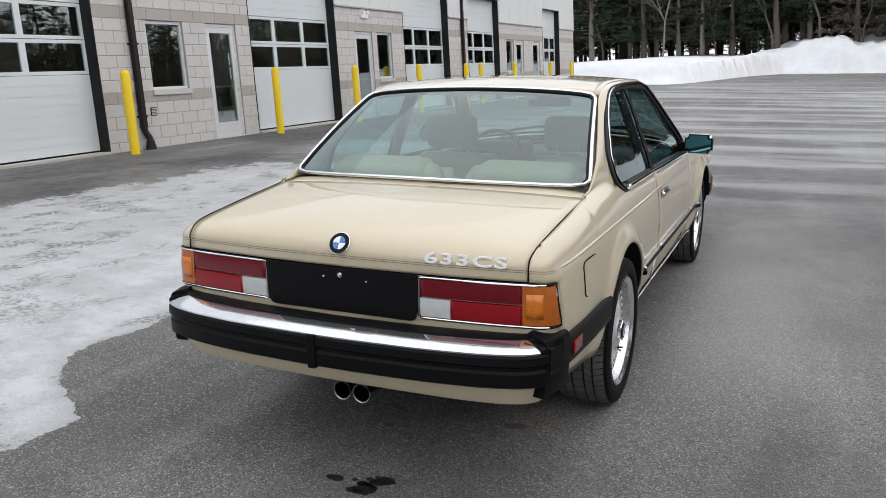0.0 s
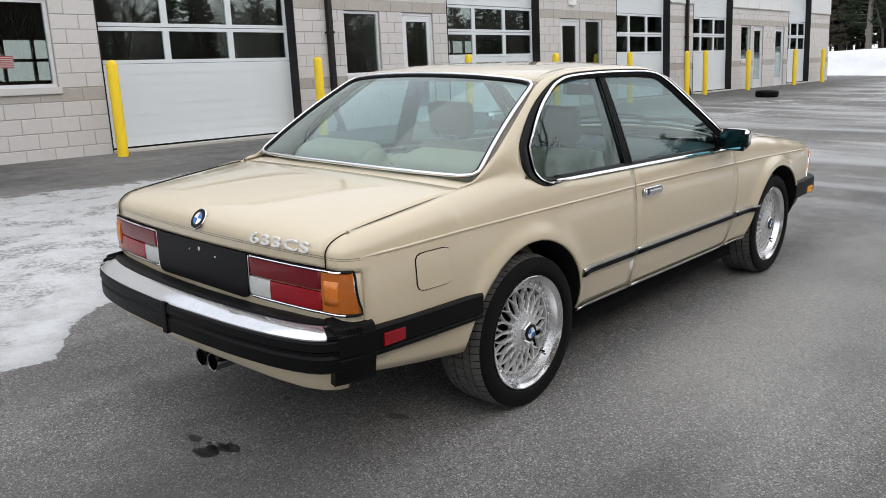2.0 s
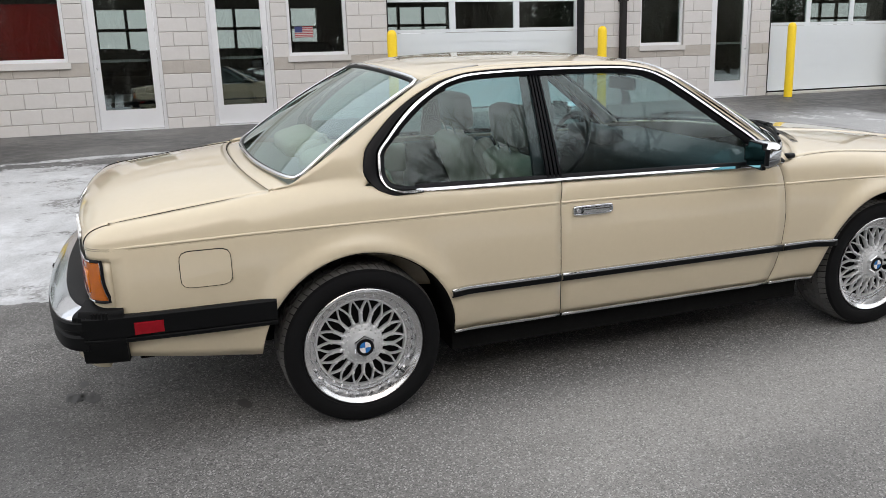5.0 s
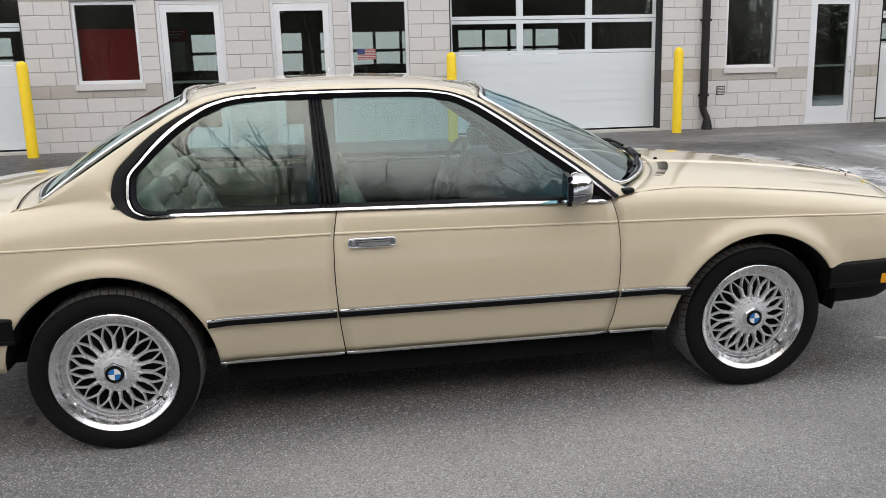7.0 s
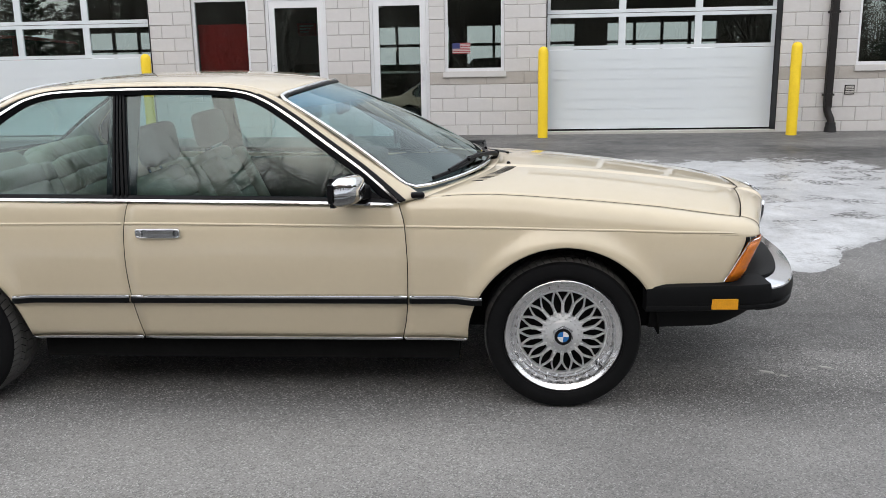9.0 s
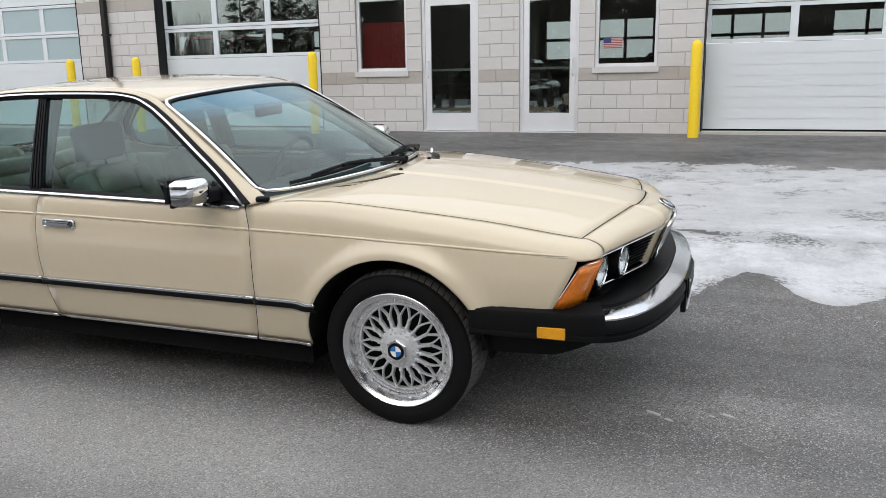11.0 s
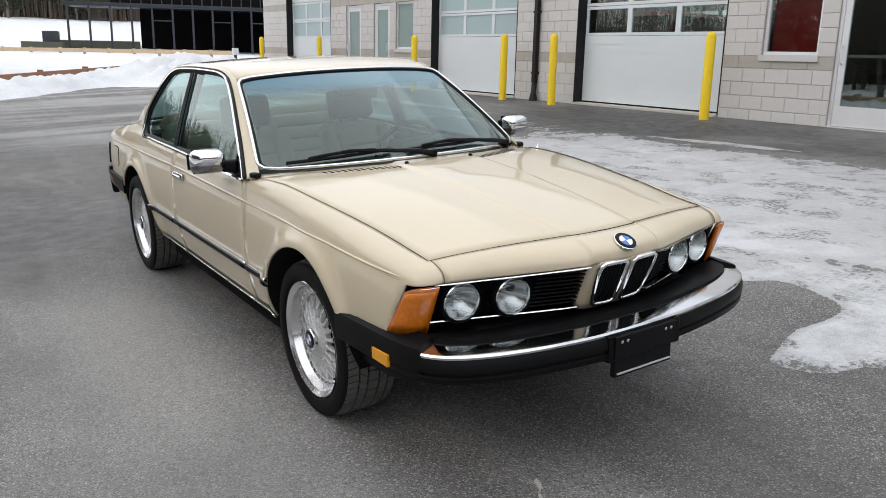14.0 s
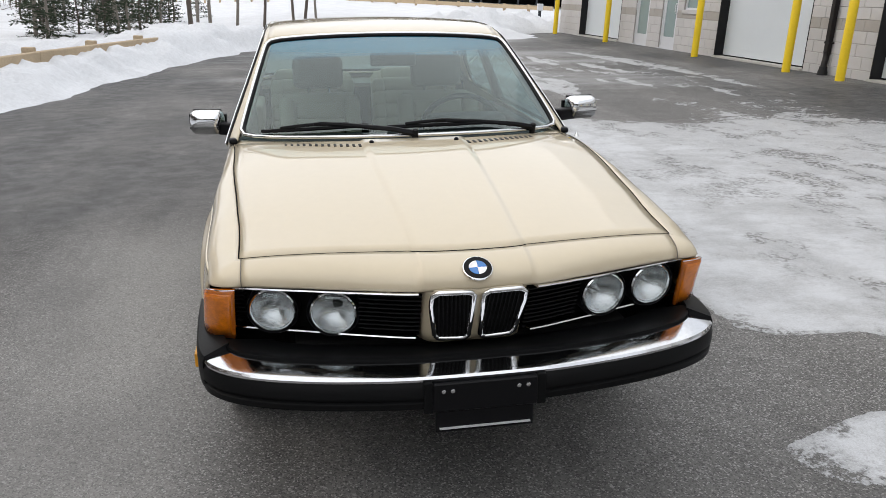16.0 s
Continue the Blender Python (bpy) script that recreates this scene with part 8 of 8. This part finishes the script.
# ---------------------------------------------------------------- timber rails, open steel frame, small clutter
def guard_rail(pts, top, height, spacing, mat, label, group):
    g = thing("guard_rail", label, "guard rail", group)
    for (ax, ay), (bx, by), za, zb in zip(pts, pts[1:], top, top[1:]):
        a, b = Vector((ax, ay, za)), Vector((bx, by, zb))
        n = max(1, round((b - a).length / spacing))
        t = (b - a).normalized()
        side = Vector((-t.y, t.x, 0)).normalized()
        for i in range(n):
            p, q = a.lerp(b, i / n), a.lerp(b, (i + 1) / n)
            bm = bmesh.new()
            v = []
            for c in (p + t * 0.005, q - t * 0.005):
                for sx in (-0.05, 0.05):
                    for dz in (-height, 0):
                        v.append(bm.verts.new(c + side * sx + Vector((0, 0, dz))))
            for f in ((0, 1, 3, 2), (4, 6, 7, 5), (0, 4, 5, 1), (2, 3, 7, 6), (0, 2, 6, 4), (1, 5, 7, 3)):
                bm.faces.new([v[k] for k in f])
            bmesh.ops.bevel(bm, geom=bm.edges[:], offset=0.012, segments=1, affect="EDGES")
            part("beam", bm, mat, g)
            bm = bmesh.new()
            box(bm, -0.09, 0.09, -0.09, 0.09, -1.3, 0.06)
            bmesh.ops.bevel(bm, geom=bm.edges[:], offset=0.01, segments=1, affect="EDGES")
            bmesh.ops.transform(bm, matrix=Matrix.Translation(p + side * 0.14), verts=bm.verts[:])
            part("post", bm, mat, g)
    return g


guard_rail([(5.2, -2.0), (4.25, -6.5), (3.75, -8.9), (2.75, -13.2), (2.1, -16.0)], [0.36, 0.36, 0.38, 0.38, 0.36], 0.20, 1.8, M_timber, "weathered timber guard rail half buried in snow", "timber rails")
guard_rail([(-1.2, -24.0), (-6.15, -27.7)], [0.46, 0.72], 0.20, 2.0, M_timber_red, "low brown timber rail in the snow", "timber rails")
guard_rail([(12, -82), (-0.12, -69.45), (-8.9, -61.75), (-18.8, -51.15)], [1.15, 1.1, 1.2, 1.25], 0.28, 2.2, M_timber, "long pale timber rail fence along the slope", "timber rails")


def steel_frame():
    st = thing("open_steel_shed", "dark open steel-framed building with flat roof", "shed", m=pose(-11.6, -73.5, 0.3, 0, 0, 165.5))
    L, D, H = 21.0, 9.0, 4.5
    for i in range(13):
        x = i * L / 12
        box_part("column", (x - 0.09, x + 0.09, -0.09, 0.09, 0, H), M_steel, st)
        if i in (1, 4, 7, 9):
            box_part("cross_beam", (x, x + L / 12, -0.05, 0.05, 3.36, 3.46), M_steel, st)
    box_part("roof_beam", (-0.4, L + 0.4, -0.2, 0.2, H, H + 0.20), M_steel, st)
    box_part("roof_deck", (-0.4, L + 0.4, -0.3, D, H + 0.202, H + 0.34), M_steel, st)
    box_part("rear_wall", (5.8, L, D - 0.2, D, 0, H + 0.2), M_hidden, st, "dark rear wall")
    box_part("side_wall", (L - 0.1, L + 0.1, 0.15, D - 0.2, 0, H + 0.2), M_hidden, st, "dark side wall")
    box_part("low_wall", (-1.0, 5.8, 1.7, 2.0, 0, 1.55), M_olive, st, "low olive concrete wall")
    box_part("parapet_rail", (-0.4, L + 0.4, 0.0, 0.1, H + 1.40, H + 1.47), M_steel, st)
    box_part("upper_wall", (3.0, L, D - 0.25, D - 0.05, H + 0.342, H + 4.0), M_hidden, st, "dark upper wall")
    for i in range(25):
        x = i * L / 24
        box_part("rail_post", (x - 0.04, x + 0.04, 0.0, 0.1, H + 0.34, H + 1.40), M_steel, st)


steel_frame()
hut = thing("concrete_enclosure", "squat olive concrete block with grey unit on top", "enclosure", m=pose(-9.9, -73.2, 0.4, 0, 0, 165))
box_part("block_base", (-2.0, 1.2, -1.5, 1.5, 0, 1.25), M_olive, hut, "", 0.03)
box_part("unit", (-0.4, 0.8, -0.8, 0.8, 1.25, 2.15), M_steel, hut, "grey metal unit", 0.03)

spare = thing("loose_tyre", "old black tyre lying flat by the bollards", "tyre", m=pose(-7.5, 22.3, ground_z(-7.5, 22.3) + 0.095, 0, 2.8, 0))
bm = bmesh.new()
lathe_into(bm, [(0.20, -0.08), (0.24, -0.10), (0.30, -0.095), (0.33, -0.06), (0.333, 0.06), (0.30, 0.095), (0.24, 0.10), (0.20, 0.08), (0.21, 0.0)], 40, None, True)
part("tyre_carcass", bm, M_rubber, spare, "", 40)
stray = thing("black_pipe", "black corrugated drain pipe sticking out of the snow", "pipe")
tube("drain_pipe", [(-11.9, 45.0, 0.9), (-11.3, 45.2, 1.25), (-10.7, 45.3, 1.45), (-10.2, 45.3, 1.5)], 0.10, M_rubber, stray, sides=12)
marker = thing("utility_marker", "grey utility marker post in the snow", "marker post", m=pose(-11.6, -31.0, 0.6))
box_part("marker_post", (-0.06, 0.06, -0.05, 0.05, -0.6, 0.55), M_steel, marker, "", 0.01)
box_part("marker_head", (-0.13, 0.13, -0.07, 0.07, 0.55, 0.85), M_alu, marker, "", 0.015)
# vehicles inside the building
shop_vehicle("parked_car", "black car with bright trim inside the shop", -12.3, -1.35, 4.4, 1.72, 1.30, M_shop_black)
shop_vehicle("parked_car", "dark grey car parked inside the shop", -12.4, 2.45, 4.5, 1.75, 1.36, M_shop_dark)
shop_vehicle("parked_van", "red van parked inside the shop", -13.0, -9.0, 4.6, 1.85, 2.05, M_red, True)

# oil stains on the asphalt
drops = random.Random(9)
spots = [(-0.355, -0.445, 0.028), (-0.33, -0.43, 0.02), (-0.83, -0.63, 0.016)]
for _ in range(16):
    spots.append((-0.68 + drops.gauss(0, 0.055), -1.08 + drops.gauss(0, 0.05), drops.uniform(0.006, 0.034)))
M_oil_thin = material("soaked_in_oil", (0.075, 0.073, 0.07), 0.7, vary=0.3, fine=300)
for x, y, r in spots:
    bm = bmesh.new()
    vs = []
    for k in range(26):
        a = 2 * math.pi * k / 26
        q = r * (1 + 0.45 * noise.noise((x * 9 + math.cos(a) * 1.4, y * 9 + math.sin(a) * 1.4, r * 40)))
        px, py = x + q * 1.5 * math.cos(a), y + q * 0.8 * math.sin(a)
        vs.append(bm.verts.new((px, py, ground_z(px, py) + 0.0025)))
    bm.faces.new(vs)
    tagged(part("oil_stain", bm, M_oil if y < -0.9 else M_oil_thin), "dark oily stain on the asphalt", "stain", "oil stains", "structure")

# small flakes of ice left on the asphalt in front of the car
for x, y, a, b in ((-0.42, 3.575, 0.036, 0.014), (-0.375, 3.64, 0.02, 0.007), (-0.48, 3.86, 0.030, 0.008), (-0.455, 3.80, 0.012, 0.005)):
    bm = bmesh.new()
    ring, top = [], []
    for k in range(22):
        t = 2 * math.pi * k / 22
        q = 1 + 0.5 * noise.noise((x * 11 + math.cos(t) * 1.6, y * 11 + math.sin(t) * 1.6, a * 30))
        dx, dy = b * q * math.cos(t), a * q * math.sin(t)
        px, py = x + dx * 0.8 + dy * 0.35, y + dy
        ring.append(bm.verts.new((px, py, ground_z(px, py) - 0.002)))
        top.append(bm.verts.new((x + (px - x) * 0.8, y + (py - y) * 0.8, ground_z(px, py) + 0.004)))
    bm.faces.new(top)
    for k in range(22):
        bm.faces.new((ring[k], ring[(k + 1) % 22], top[(k + 1) % 22], top[k]))
    tagged(part("ice_flake", bm, M_concrete), "small white flake of ice on the asphalt", "ice", "ice flakes", "structure")

# ---------------------------------------------------------------- wall pieces
build_blocks()
